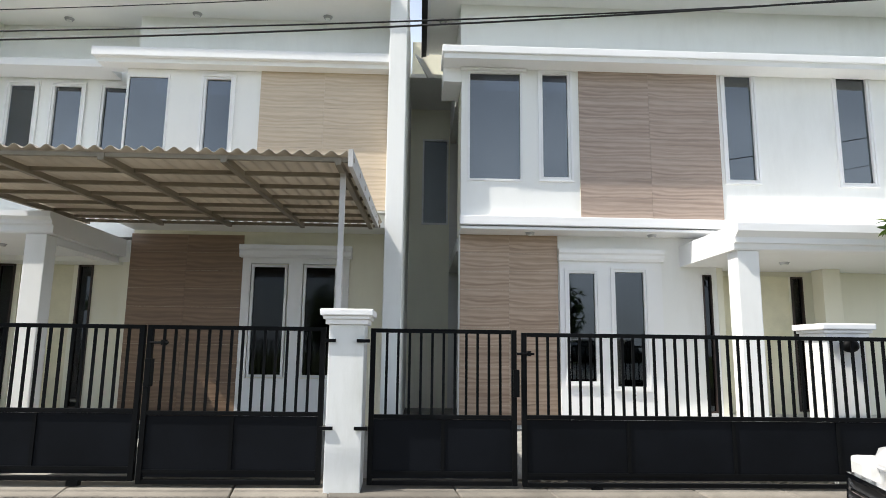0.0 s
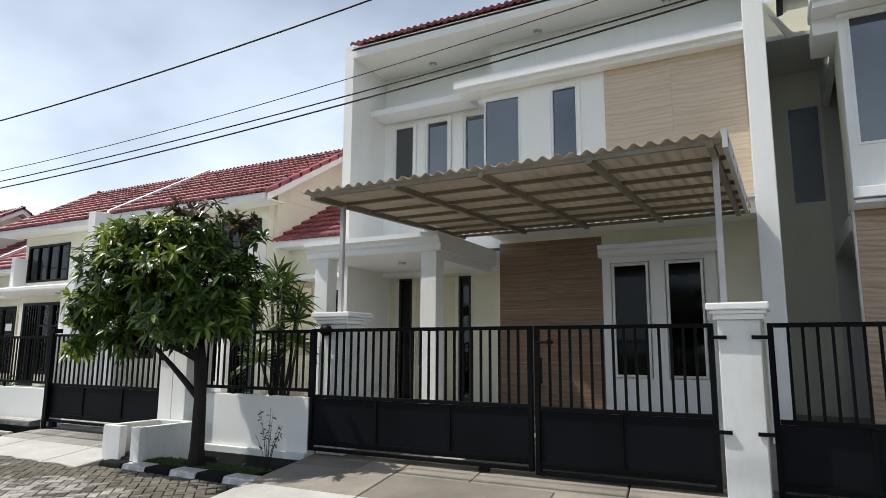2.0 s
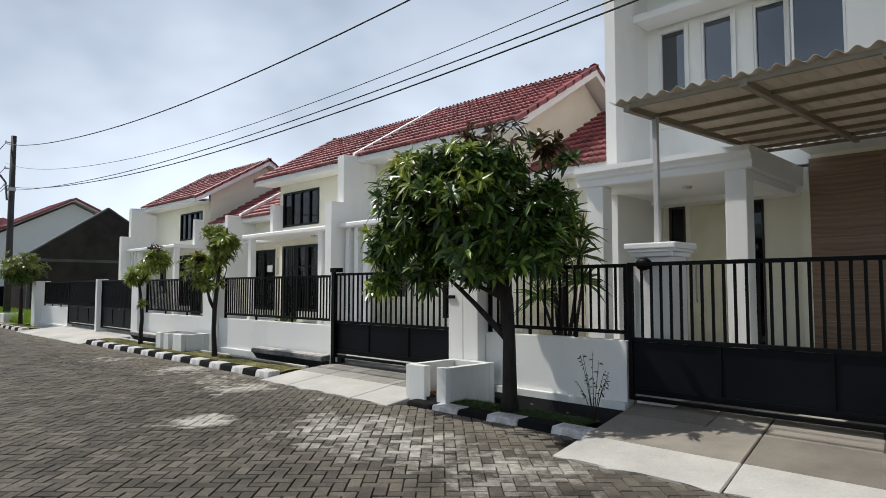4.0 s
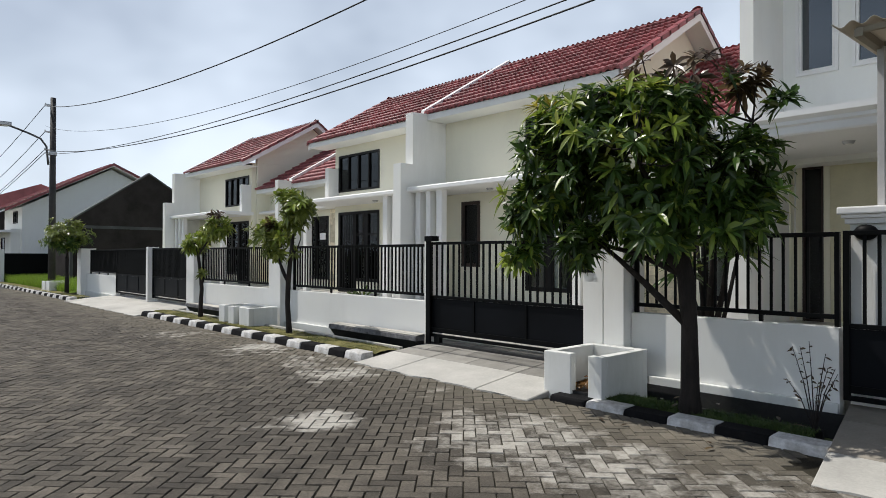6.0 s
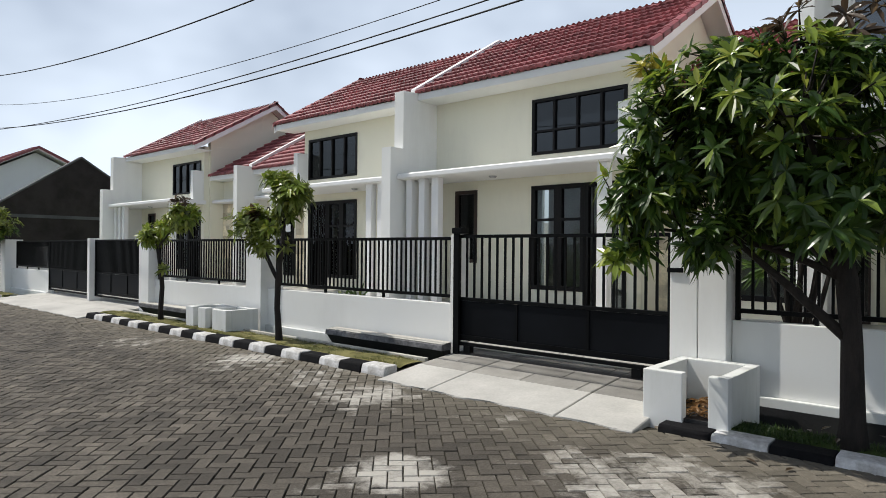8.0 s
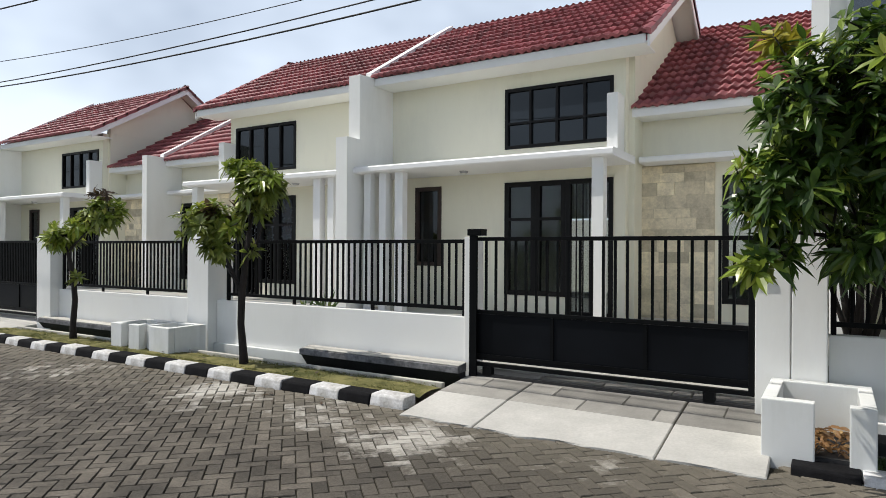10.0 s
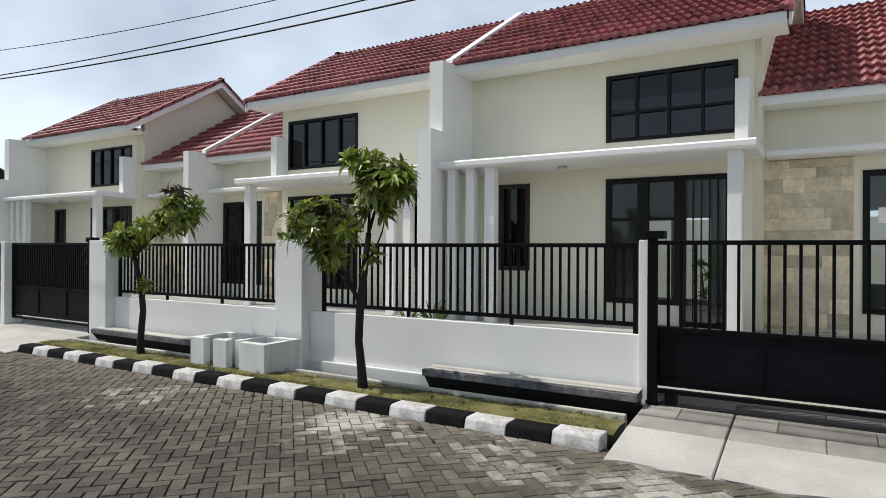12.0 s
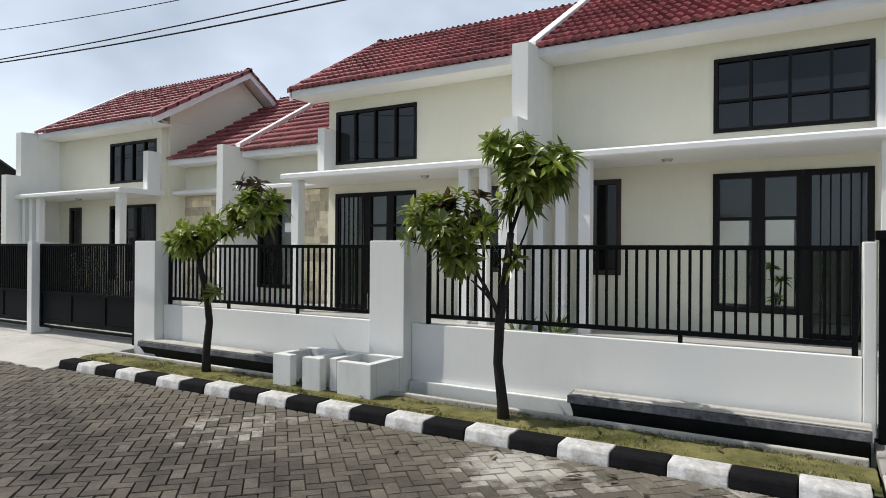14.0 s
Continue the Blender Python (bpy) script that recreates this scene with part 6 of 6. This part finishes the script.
tree((-6.40, 5.06, 0.12), [((-6.40, 5.06, 0.05), 0.105), ((-6.40, 5.06, 0.30), 0.075), ((-6.41, 5.07, 0.8), 0.064), ((-6.44, 5.07, 1.2), 0.068), ((-6.48, 5.05, 1.45), 0.06)],
     [(2, (-7.2, 4.75, 1.60), 0.040), (3, (-7.4, 4.75, 2.3), 0.045), (4, (-6.7, 5.0, 2.8), 0.04), (4, (-5.95, 5.15, 2.4), 0.035), (4, (-6.6, 4.5, 2.2), 0.035), (4, (-6.8, 5.5, 2.4), 0.035), (3, (-7.65, 4.55, 1.55), 0.03), (4, (-7.1, 4.9, 2.8), 0.03)],
     [((-6.80, 4.95, 2.12), (0.86, 0.78, 0.50), 185, "leaf"), ((-6.58, 5.0, 1.70), (0.74, 0.62, 0.27), 95, "leaf"), ((-6.02, 5.1, 1.72), (0.28, 0.34, 0.24), 30, "leaf"), ((-7.15, 4.65, 1.52), (0.26, 0.28, 0.16), 16, "leaf"), ((-7.42, 4.72, 2.22), (0.42, 0.48, 0.46), 72, "leaf"),
      ((-7.56, 4.62, 1.80), (0.30, 0.34, 0.24), 36, "leaf"), ((-7.66, 4.5, 1.45), (0.15, 0.18, 0.15), 9, "leaf"), ((-7.72, 4.48, 1.34), (0.12, 0.14, 0.08), 6, "leaf_young"), ((-7.27, 4.72, 1.43), (0.15, 0.18, 0.15), 9, "leaf"),
      ((-5.98, 5.12, 2.05), (0.25, 0.32, 0.32), 44, "leaf"), ((-6.55, 4.98, 2.60), (0.46, 0.46, 0.25), 56, "leaf"), ((-7.05, 4.85, 2.66), (0.32, 0.36, 0.22), 28, "leaf"),
      ((-6.90, 4.78, 2.46), (0.86, 0.68, 0.42), 40, "leaf_young"), ((-7.5, 4.6, 2.0), (0.34, 0.36, 0.4), 12, "leaf_young"), ((-6.7, 4.7, 2.0), (0.7, 0.5, 0.4), 18, "leaf_mid"),
      ((-6.5, 5.0, 2.90), (0.46, 0.34, 0.09), 9, "leaf_brown"), ((-6.0, 5.1, 2.72), (0.16, 0.14, 0.14), 7, "leaf_brown"), ((-5.72, 5.12, 2.50), (0.10, 0.10, 0.12), 4, "leaf"), ((-7.62, 4.75, 2.72), (0.09, 0.09, 0.09), 4, "leaf_yellow")],
     "mango tree with dense green crown and brown shoots by the driveway", 0.160, 0.042, 21, 1.30)
tree((-12.84, 5.12, 0.12), [((-12.83, 5.12, 0.05), 0.060), ((-12.85, 5.12, 0.3), 0.044), ((-12.89, 5.12, 0.6), 0.038), ((-12.875, 5.12, 0.95), 0.040), ((-12.83, 5.13, 1.3), 0.034), ((-12.80, 5.15, 1.62), 0.027)],
     [(3, (-13.12, 5.10, 1.24), 0.024), (3, (-13.35, 5.10, 1.58), 0.022), (5, (-12.6, 5.18, 2.1), 0.018), (5, (-12.82, 5.15, 2.2), 0.018), (4, (-12.66, 5.2, 1.75), 0.014)],
     [((-12.60, 5.10, 2.10), (0.33, 0.26, 0.20), 26, "leaf_mid"), ((-12.80, 5.08, 2.28), (0.20, 0.20, 0.12), 10, "leaf_young"), ((-12.5, 5.08, 2.12), (0.26, 0.22, 0.16), 10, "leaf_young"), ((-12.72, 5.15, 1.85), (0.18, 0.2, 0.14), 8, "leaf_mid"),
      ((-13.42, 5.08, 1.70), (0.30, 0.28, 0.20), 22, "leaf_mid"), ((-13.5, 5.08, 1.82), (0.24, 0.24, 0.12), 8, "leaf_young"), ((-13.22, 5.1, 1.46), (0.18, 0.2, 0.14), 11, "leaf_mid"), ((-12.76, 5.15, 1.4), (0.08, 0.08, 0.08), 2, "leaf_mid"),
      ((-13.16, 5.1, 1.84), (0.22, 0.2, 0.12), 4, "leaf_brown"), ((-13.2, 5.1, 1.75), (0.3, 0.25, 0.2), 9, "leaf_young")],
     "young mango tree with a sparse forked crown on the verge", 0.150, 0.047, 22)
tree((-16.38, 5.2, 0.12), [((-16.38, 5.2, 0.05), 0.055), ((-16.39, 5.2, 0.35), 0.042), ((-16.34, 5.2, 0.70), 0.038), ((-16.38, 5.2, 0.95), 0.036), ((-16.52, 5.2, 1.36), 0.028)],
     [(4, (-16.75, 5.15, 1.58), 0.02), (4, (-15.68, 5.22, 1.80), 0.022), (4, (-16.45, 5.2, 1.75), 0.016), (3, (-16.25, 5.18, 1.0), 0.012)],
     [((-16.68, 5.17, 1.58), (0.27, 0.26, 0.12), 15, "leaf_young"), ((-16.52, 5.17, 1.70), (0.22, 0.22, 0.12), 8, "leaf_young"), ((-16.6, 5.17, 1.55), (0.24, 0.2, 0.10), 8, "leaf_mid"), ((-15.68, 5.22, 1.92), (0.31, 0.28, 0.17), 17, "leaf_young"), ((-15.7, 5.22, 1.86), (0.28, 0.26, 0.16), 14, "leaf_mid"), ((-15.76, 5.22, 2.14), (0.14, 0.14, 0.08), 4, "leaf_brown"), ((-16.15, 5.2, 1.76), (0.18, 0.18, 0.10), 6, "leaf_young"), ((-16.25, 5.18, 1.02), (0.06, 0.06, 0.05), 2, "leaf_mid")],
     "young mango tree with a light green leaning crown on the verge", 0.145, 0.045, 23)
tree((-27.1, 5.3, 0.12), [((-27.1, 5.3, 0.05), 0.07), ((-27.1, 5.3, 0.7), 0.055), ((-27.12, 5.3, 1.3), 0.05)],
     [(2, (-27.5, 5.2, 1.9), 0.03), (2, (-26.8, 5.4, 1.9), 0.03), (2, (-27.1, 5.3, 2.3), 0.03)],
     [((-27.1, 5.3, 2.05), (0.62, 0.62, 0.46), 90, "leaf_mid"), ((-27.1, 5.3, 1.8), (0.56, 0.56, 0.28), 60, "leaf")],
     "small round-crowned street tree by the empty plot", 0.17, 0.045, 24)


def strap_plant(name, base, heads, length, width, count, label, category, seed, stem=0.03):
    """Stems that end in tufts of long strap leaves."""
    rng = random.Random(seed)
    t = thing(name, base[0], base[1], base[2], label, category)
    verts, faces = [], []
    for hx, hy, hz in heads:
        tip = Vector((hx, hy, hz))
        foot = Vector(base) + Vector((rng.uniform(-0.05, 0.05), rng.uniform(-0.05, 0.05), 0))
        if (tip - foot).length > 0.15:
            bm = bmesh.new()
            tube(bm, [foot, foot.lerp(tip, 0.5) + Vector((0.02, 0.02, 0)), tip], [stem, stem * 0.8, stem * 0.6], 6)
            part("stem", bm, M["bark"], t, "", True)
        for i in range(count):
            a, e = rng.uniform(0, 6.283), rng.uniform(-0.2, 1.35)
            way = Vector((math.cos(a) * math.cos(e), math.sin(a) * math.cos(e), math.sin(e)))
            add_leaf(verts, faces, tip, way, Vector((-way.y, way.x, 0.7)).normalized(), length * rng.uniform(0.6, 1.1), width, rng.uniform(0.1, 0.7))
    tagged(raw_part("leaves", verts, faces, M["blade"], t), kind="stuff")


strap_plant("dracaena", (-7.2, 7.15, 0.24), [(-7.3, 7.1, 1.5), (-6.95, 7.2, 1.75), (-7.2, 7.2, 2.05), (-6.85, 7.1, 1.4), (-7.45, 7.2, 2.2), (-7.05, 7.0, 2.25), (-7.25, 7.1, 2.42), (-6.9, 7.15, 2.0), (-7.4, 7.0, 1.2)], 0.44, 0.036, 46, "tall dracaena with long strap leaves behind the fence", "plant", 31)
strap_plant("spiky_plant", (-13.0, 6.62, 0.24), [(-13.0, 6.62, 0.56)], 0.46, 0.030, 44, "low spiky plant in the front yard", "plant", 32)
strap_plant("spiky_plant", (-13.4, 6.65, 0.24), [(-13.4, 6.65, 0.52)], 0.42, 0.030, 38, "low spiky plant in the front yard", "plant", 33)
strap_plant("spiky_plant", (-11.55, 15.9, 0.0), [(-11.55, 15.9, 0.5), (-11.45, 15.9, 0.9), (-11.65, 15.9, 1.15)], 0.26, 0.04, 40, "green bush in the back yard", "plant", 34)

# trees on the other side of the street, seen in the window panes
first = tree((-4.4, -9.8, 0.0), [((-4.4, -9.8, -0.05), 0.13), ((-4.4, -9.8, 1.0), 0.10), ((-4.4, -9.8, 1.9), 0.08)],
             [(2, (-5.2, -9.7, 3.0), 0.05), (2, (-3.6, -9.9, 3.1), 0.05), (2, (-4.4, -9.3, 3.6), 0.05)],
             [((-4.4, -9.8, 3.1), (1.5, 1.2, 1.3), 190, "leaf"), ((-4.7, -9.7, 2.2), (1.1, 1.0, 0.6), 60, "leaf")],
             "leafy green street tree across the road", 0.30, 0.09, 27)
for x, y, turn, k in ((0.8, -9.3, 20, 1.0), (5.5, -10.2, 250, 1.2)):
    copy_thing(first, Matrix.Translation((x, y, 0.0)) @ Matrix.Rotation(radians(turn), 4, 'Z') @ Matrix.Diagonal((k, k, k, 1)))

tree((5.55, 7.3, 0.24), [((5.55, 7.3, 0.2), 0.07), ((5.55, 7.3, 1.0), 0.055), ((5.6, 7.28, 2.2), 0.045)],
     [(2, (5.3, 7.3, 2.8), 0.03), (2, (6.1, 7.4, 2.9), 0.03), (2, (5.7, 7.1, 3.2), 0.03), (2, (5.08, 7.3, 2.92), 0.02)],
     [((5.85, 7.3, 3.0), (0.45, 0.5, 0.42), 50, "leaf"), ((5.14, 7.3, 2.93), (0.10, 0.16, 0.10), 4, "leaf")],
     "small leafy garden tree in the front yard behind the gate", 0.15, 0.042, 28)

# thin sapling against the wall
sp = thing("sapling", -5.54, 5.20, 0.12, "thin sparse sapling against the white wall", "plant")
rng = random.Random(40)
bm = bmesh.new()
verts, faces = [], []
root = Vector((-5.54, 5.20, 0.10))
for k in range(9):
    a = rng.uniform(0, 6.283)
    tip = Vector((-5.54 + 0.22 * math.cos(a) * rng.uniform(0.4, 1), 5.20 + 0.10 * math.sin(a), rng.uniform(0.45, 0.82)))
    tube(bm, [root, root.lerp(tip, 0.5) + Vector((0, 0, 0.06)), tip], [0.005, 0.0035, 0.002], 4)
    for i in range(7):
        b = root.lerp(tip, rng.uniform(0.55, 1.0))
        d = Vector((rng.uniform(-1, 1), rng.uniform(-1, 1), rng.uniform(-0.3, 0.8))).normalized()
        add_leaf(verts, faces, b, d, Vector((d.y, -d.x, 0.8)).normalized(), 0.045, 0.016, 0.3)
tagged(part("stem", bm, M["bark"], sp), kind="stuff")
tagged(raw_part("leaves", verts, faces, M["leaf_brown"], sp), kind="stuff")

# fallen leaves and litter
rng = random.Random(50)
verts, faces = [], []
for _ in range(120):
    x, y = rng.uniform(-18, -5.5), rng.uniform(4.2, 5.3)
    z = ROAD_Z + 0.004 if y < 4.74 else 0.175
    if -10.5 < x < -7.4 or 4.70 < y < 4.97:
        continue
    a = rng.uniform(0, 6.283)
    add_leaf(verts, faces, Vector((x, y, z + 0.012)), Vector((math.cos(a), math.sin(a), 0.05)).normalized(), Vector((0, 0, 1)), rng.uniform(0.05, 0.12), 0.03, 0.1)
tagged(raw_part("fallen_leaves", verts, faces, M["leaf_brown"]), "dry brown leaves scattered by the kerb", "leaves", "", "stuff")

verts, faces = [], []
for _ in range(170):
    x, y = rng.uniform(-7.64, -7.22), rng.uniform(5.0, 5.55)
    a = rng.uniform(0, 6.283)
    h = 0.14 + 0.13 * math.exp(-((x + 7.36) / 0.16) ** 2 - ((y - 5.25) / 0.25) ** 2) * rng.uniform(0.5, 1.0)
    way = Vector((math.cos(a), math.sin(a), rng.uniform(-0.3, 0.5))).normalized()
    add_leaf(verts, faces, Vector((x, y, h)), way, Vector((way.y, -way.x, 1)).normalized(), rng.uniform(0.05, 0.11), 0.025, 0.4)
tagged(raw_part("leaf_pile", verts, faces, M["leaf_litter"]), "heap of dry orange-brown leaves in the bin enclosure", "leaves", "", "stuff")

# ---- parked car, only its nose in sight ----
cm = Matrix.Translation((1.68, 2.95, ROAD_Z)) @ Matrix.Rotation(radians(-16), 4, 'Z')
car = new("car")
car.matrix_basis = cm
WORLD_OF[car.name] = cm
tagged(car, "white parked car with a chrome grille, nose towards the gates", "car")


def car_part(name, bm, material, label="", smooth=False, parent=None):
    bm.transform(cm)
    return part(name, bm, material, parent or car, label, smooth)


# body: cross-sections along its length (x back from the nose)
bm = bmesh.new()
sections = [(0.00, 0.66, 0.30, 0.80), (0.06, 0.78, 0.24, 0.85), (0.25, 0.86, 0.22, 0.89), (0.8, 0.90, 0.22, 0.94), (1.2, 0.92, 0.22, 1.00), (1.25, 0.92, 0.22, 1.01), (3.9, 0.92, 0.22, 1.13), (4.3, 0.86, 0.28, 1.06)]
rings = []
for x, hw, lo, hi in sections:
    ring = []
    for yy, zz in ((-1, 0.0), (-1, 0.55), (-0.94, 0.82), (-0.8, 0.95), (-0.4, 1.0), (0.4, 1.0), (0.8, 0.95), (0.94, 0.82), (1, 0.55), (1, 0.0)):
        ring.append(bm.verts.new((x + 0.16 * yy * yy * (1 if x < 0.3 else 0), yy * hw, lo + (hi - lo) * zz)))
    rings.append(ring)
for i in range(len(rings) - 1):
    for k in range(10):
        j = (k + 1) % 10
        bm.faces.new((rings[i][k], rings[i + 1][k], rings[i + 1][j], rings[i][j]))
bm.faces.new(rings[0])
bm.faces.new(rings[-1][::-1])
car_part("body", bm, M["car_paint"], "white painted body", True)
bm = bmesh.new()
prism(bm, [(1.15, 1.10), (1.95, 1.62), (3.4, 1.66), (4.1, 1.05)], 'y', -0.72, 0.72)
car_part("cabin", bm, M["glass_dark"], "dark glazed cabin")
car_part("roof", box(bmesh.new(), 1.95, 3.45, -0.70, 0.70, 1.64, 1.70, 0.03), M["car_paint"])
bm = bmesh.new()
prism(bm, [(-0.52, 0.38), (-0.45, 0.68), (0.45, 0.68), (0.52, 0.38)], 'x', -0.03, 0.05)
gr = car_part("grille", bm, M["rubber"], "black grille")
for k in range(4):
    z = 0.42 + k * 0.066
    car_part("grille_bar", box(bmesh.new(), -0.045, -0.025, -0.46, 0.46, z, z + 0.02, 0.004), M["chrome"], "chrome grille bar", False, gr)
bm = bmesh.new()
prism(bm, [(-0.545, 0.37), (-0.475, 0.71), (0.475, 0.71), (0.545, 0.37), (0.52, 0.37), (0.45, 0.685), (-0.45, 0.685), (-0.52, 0.37)], 'x', -0.05, -0.01)
car_part("grille_surround", bm, M["chrome"], "chrome grille surround", False, gr)
bm = bmesh.new()
tube(bm, [(-0.06, 0.11 * math.cos(a * 0.3927), 0.57 + 0.06 * math.sin(a * 0.3927)) for a in range(17)], [0.011] * 17, 6)
car_part("badge", bm, M["chrome"], "plain chrome oval badge", True, gr)
for sgn in (-1, 1):
    bm = box(bmesh.new(), 0.07, 0.34, sgn * 0.58, sgn * 0.80, 0.60, 0.76, 0.03)
    car_part("headlight", bm, M["lamp_face"], "clear headlight")
    bm = bmesh.new()
    bmesh.ops.create_cone(bm, cap_ends=True, segments=20, radius1=0.33, radius2=0.33, depth=0.22, matrix=Matrix.Translation((0.85, sgn * 0.80, 0.33)) @ Matrix.Rotation(radians(90), 4, 'X'))
    wh = car_part("wheel", bm, M["rubber"], "black tyre")
    bm = bmesh.new()
    bmesh.ops.create_cone(bm, cap_ends=True, segments=20, radius1=0.2, radius2=0.2, depth=0.23, matrix=Matrix.Translation((0.85, sgn * 0.81, 0.33)) @ Matrix.Rotation(radians(90), 4, 'X'))
    car_part("rim", bm, M["chrome"], "alloy rim", False, wh)
    bm = bmesh.new()
    bmesh.ops.create_cone(bm, cap_ends=True, segments=20, radius1=0.33, radius2=0.33, depth=0.22, matrix=Matrix.Translation((3.5, sgn * 0.80, 0.33)) @ Matrix.Rotation(radians(90), 4, 'X'))
    car_part("wheel", bm, M["rubber"], "black tyre")

# ---- paving blocks of the road ----
PL, PW = 0.180, 0.090


def paver_shape():
    e, d = 0.0035, 0.006
    l, w = PL - 0.007, PW - 0.007
    v = [(0, 0, -0.025), (l, 0, -0.025), (l, w, -0.025), (0, w, -0.025), (0, 0, -d), (l, 0, -d), (l, w, -d), (0, w, -d), (e, e, 0), (l - e, e, 0), (l - e, w - e, 0), (e, w - e, 0)]
    f = []
    for b in (0, 4):
        f += [(b + k, b + (k + 1) % 4, b + 4 + (k + 1) % 4, b + 4 + k) for k in range(4)]
    f.append((8, 9, 10, 11))
    return v, f


road_ob = bpy.data.objects["road"]
pv, pf = paver_shape()
paver_me = bpy.data.meshes.new("paver")
paver_me.from_pydata(pv, [], pf)
paver_me.materials.append(M["paver"])
rng = random.Random(60)
verts, faces = [], []
made = 0
c45 = math.cos(math.pi / 4)
turn45 = Matrix.Rotation(math.pi / 4, 4, 'Z')
R90 = Matrix.Rotation(math.pi / 2, 4, 'Z')
N = 330
for a in range(-N, N):
    for b in range(-N, N):
        # herringbone of 2 x 1 blocks on a square grid of the block's width
        k = (a - b) % 4
        if k == 0:
            m = Matrix.Translation((a * PW, b * PW, 0))
            cx, cy = (a + 1) * PW, (b + 0.5) * PW
        elif k == 3:
            m = Matrix.Translation(((a + 1) * PW - 0.007, b * PW, 0)) @ R90
            cx, cy = (a + 0.5) * PW, (b + 1) * PW
        else:
            continue
        wx, wy = (cx - cy) * c45 - 10.0, (cx + cy) * c45 + 1.0
        if not (-33.0 < wx < 3.5 and -1.6 < wy < 4.92):
            continue
        lim = 4.90
        if -10.44 < wx < -7.66:
            lim = 4.76
        elif -5.45 < wx:
            lim = 4.32
        if wy > lim:
            continue
        if wx < -18 and wy < -0.2:
            continue
        g = Matrix.Translation((-10.0, 1.0, ROAD_Z + rng.uniform(-0.003, 0.003))) @ turn45 @ m @ Matrix.Rotation(rng.uniform(-0.012, 0.012), 4, 'X') @ Matrix.Rotation(rng.uniform(-0.012, 0.012), 4, 'Z')
        if -9.9 < wx < -8.1 and 1.9 < wy < 4.55 and made < 300:
            piece("paver", paver_me, g, road_ob)
            made += 1
        else:
            b0 = len(verts)
            verts += [tuple(g @ Vector(q)) for q in pv]
            faces += [tuple(b0 + i for i in q) for q in pf]
tagged(raw_part("paver_field", verts, faces, M["paver_joined"], road_ob), kind="stuff")
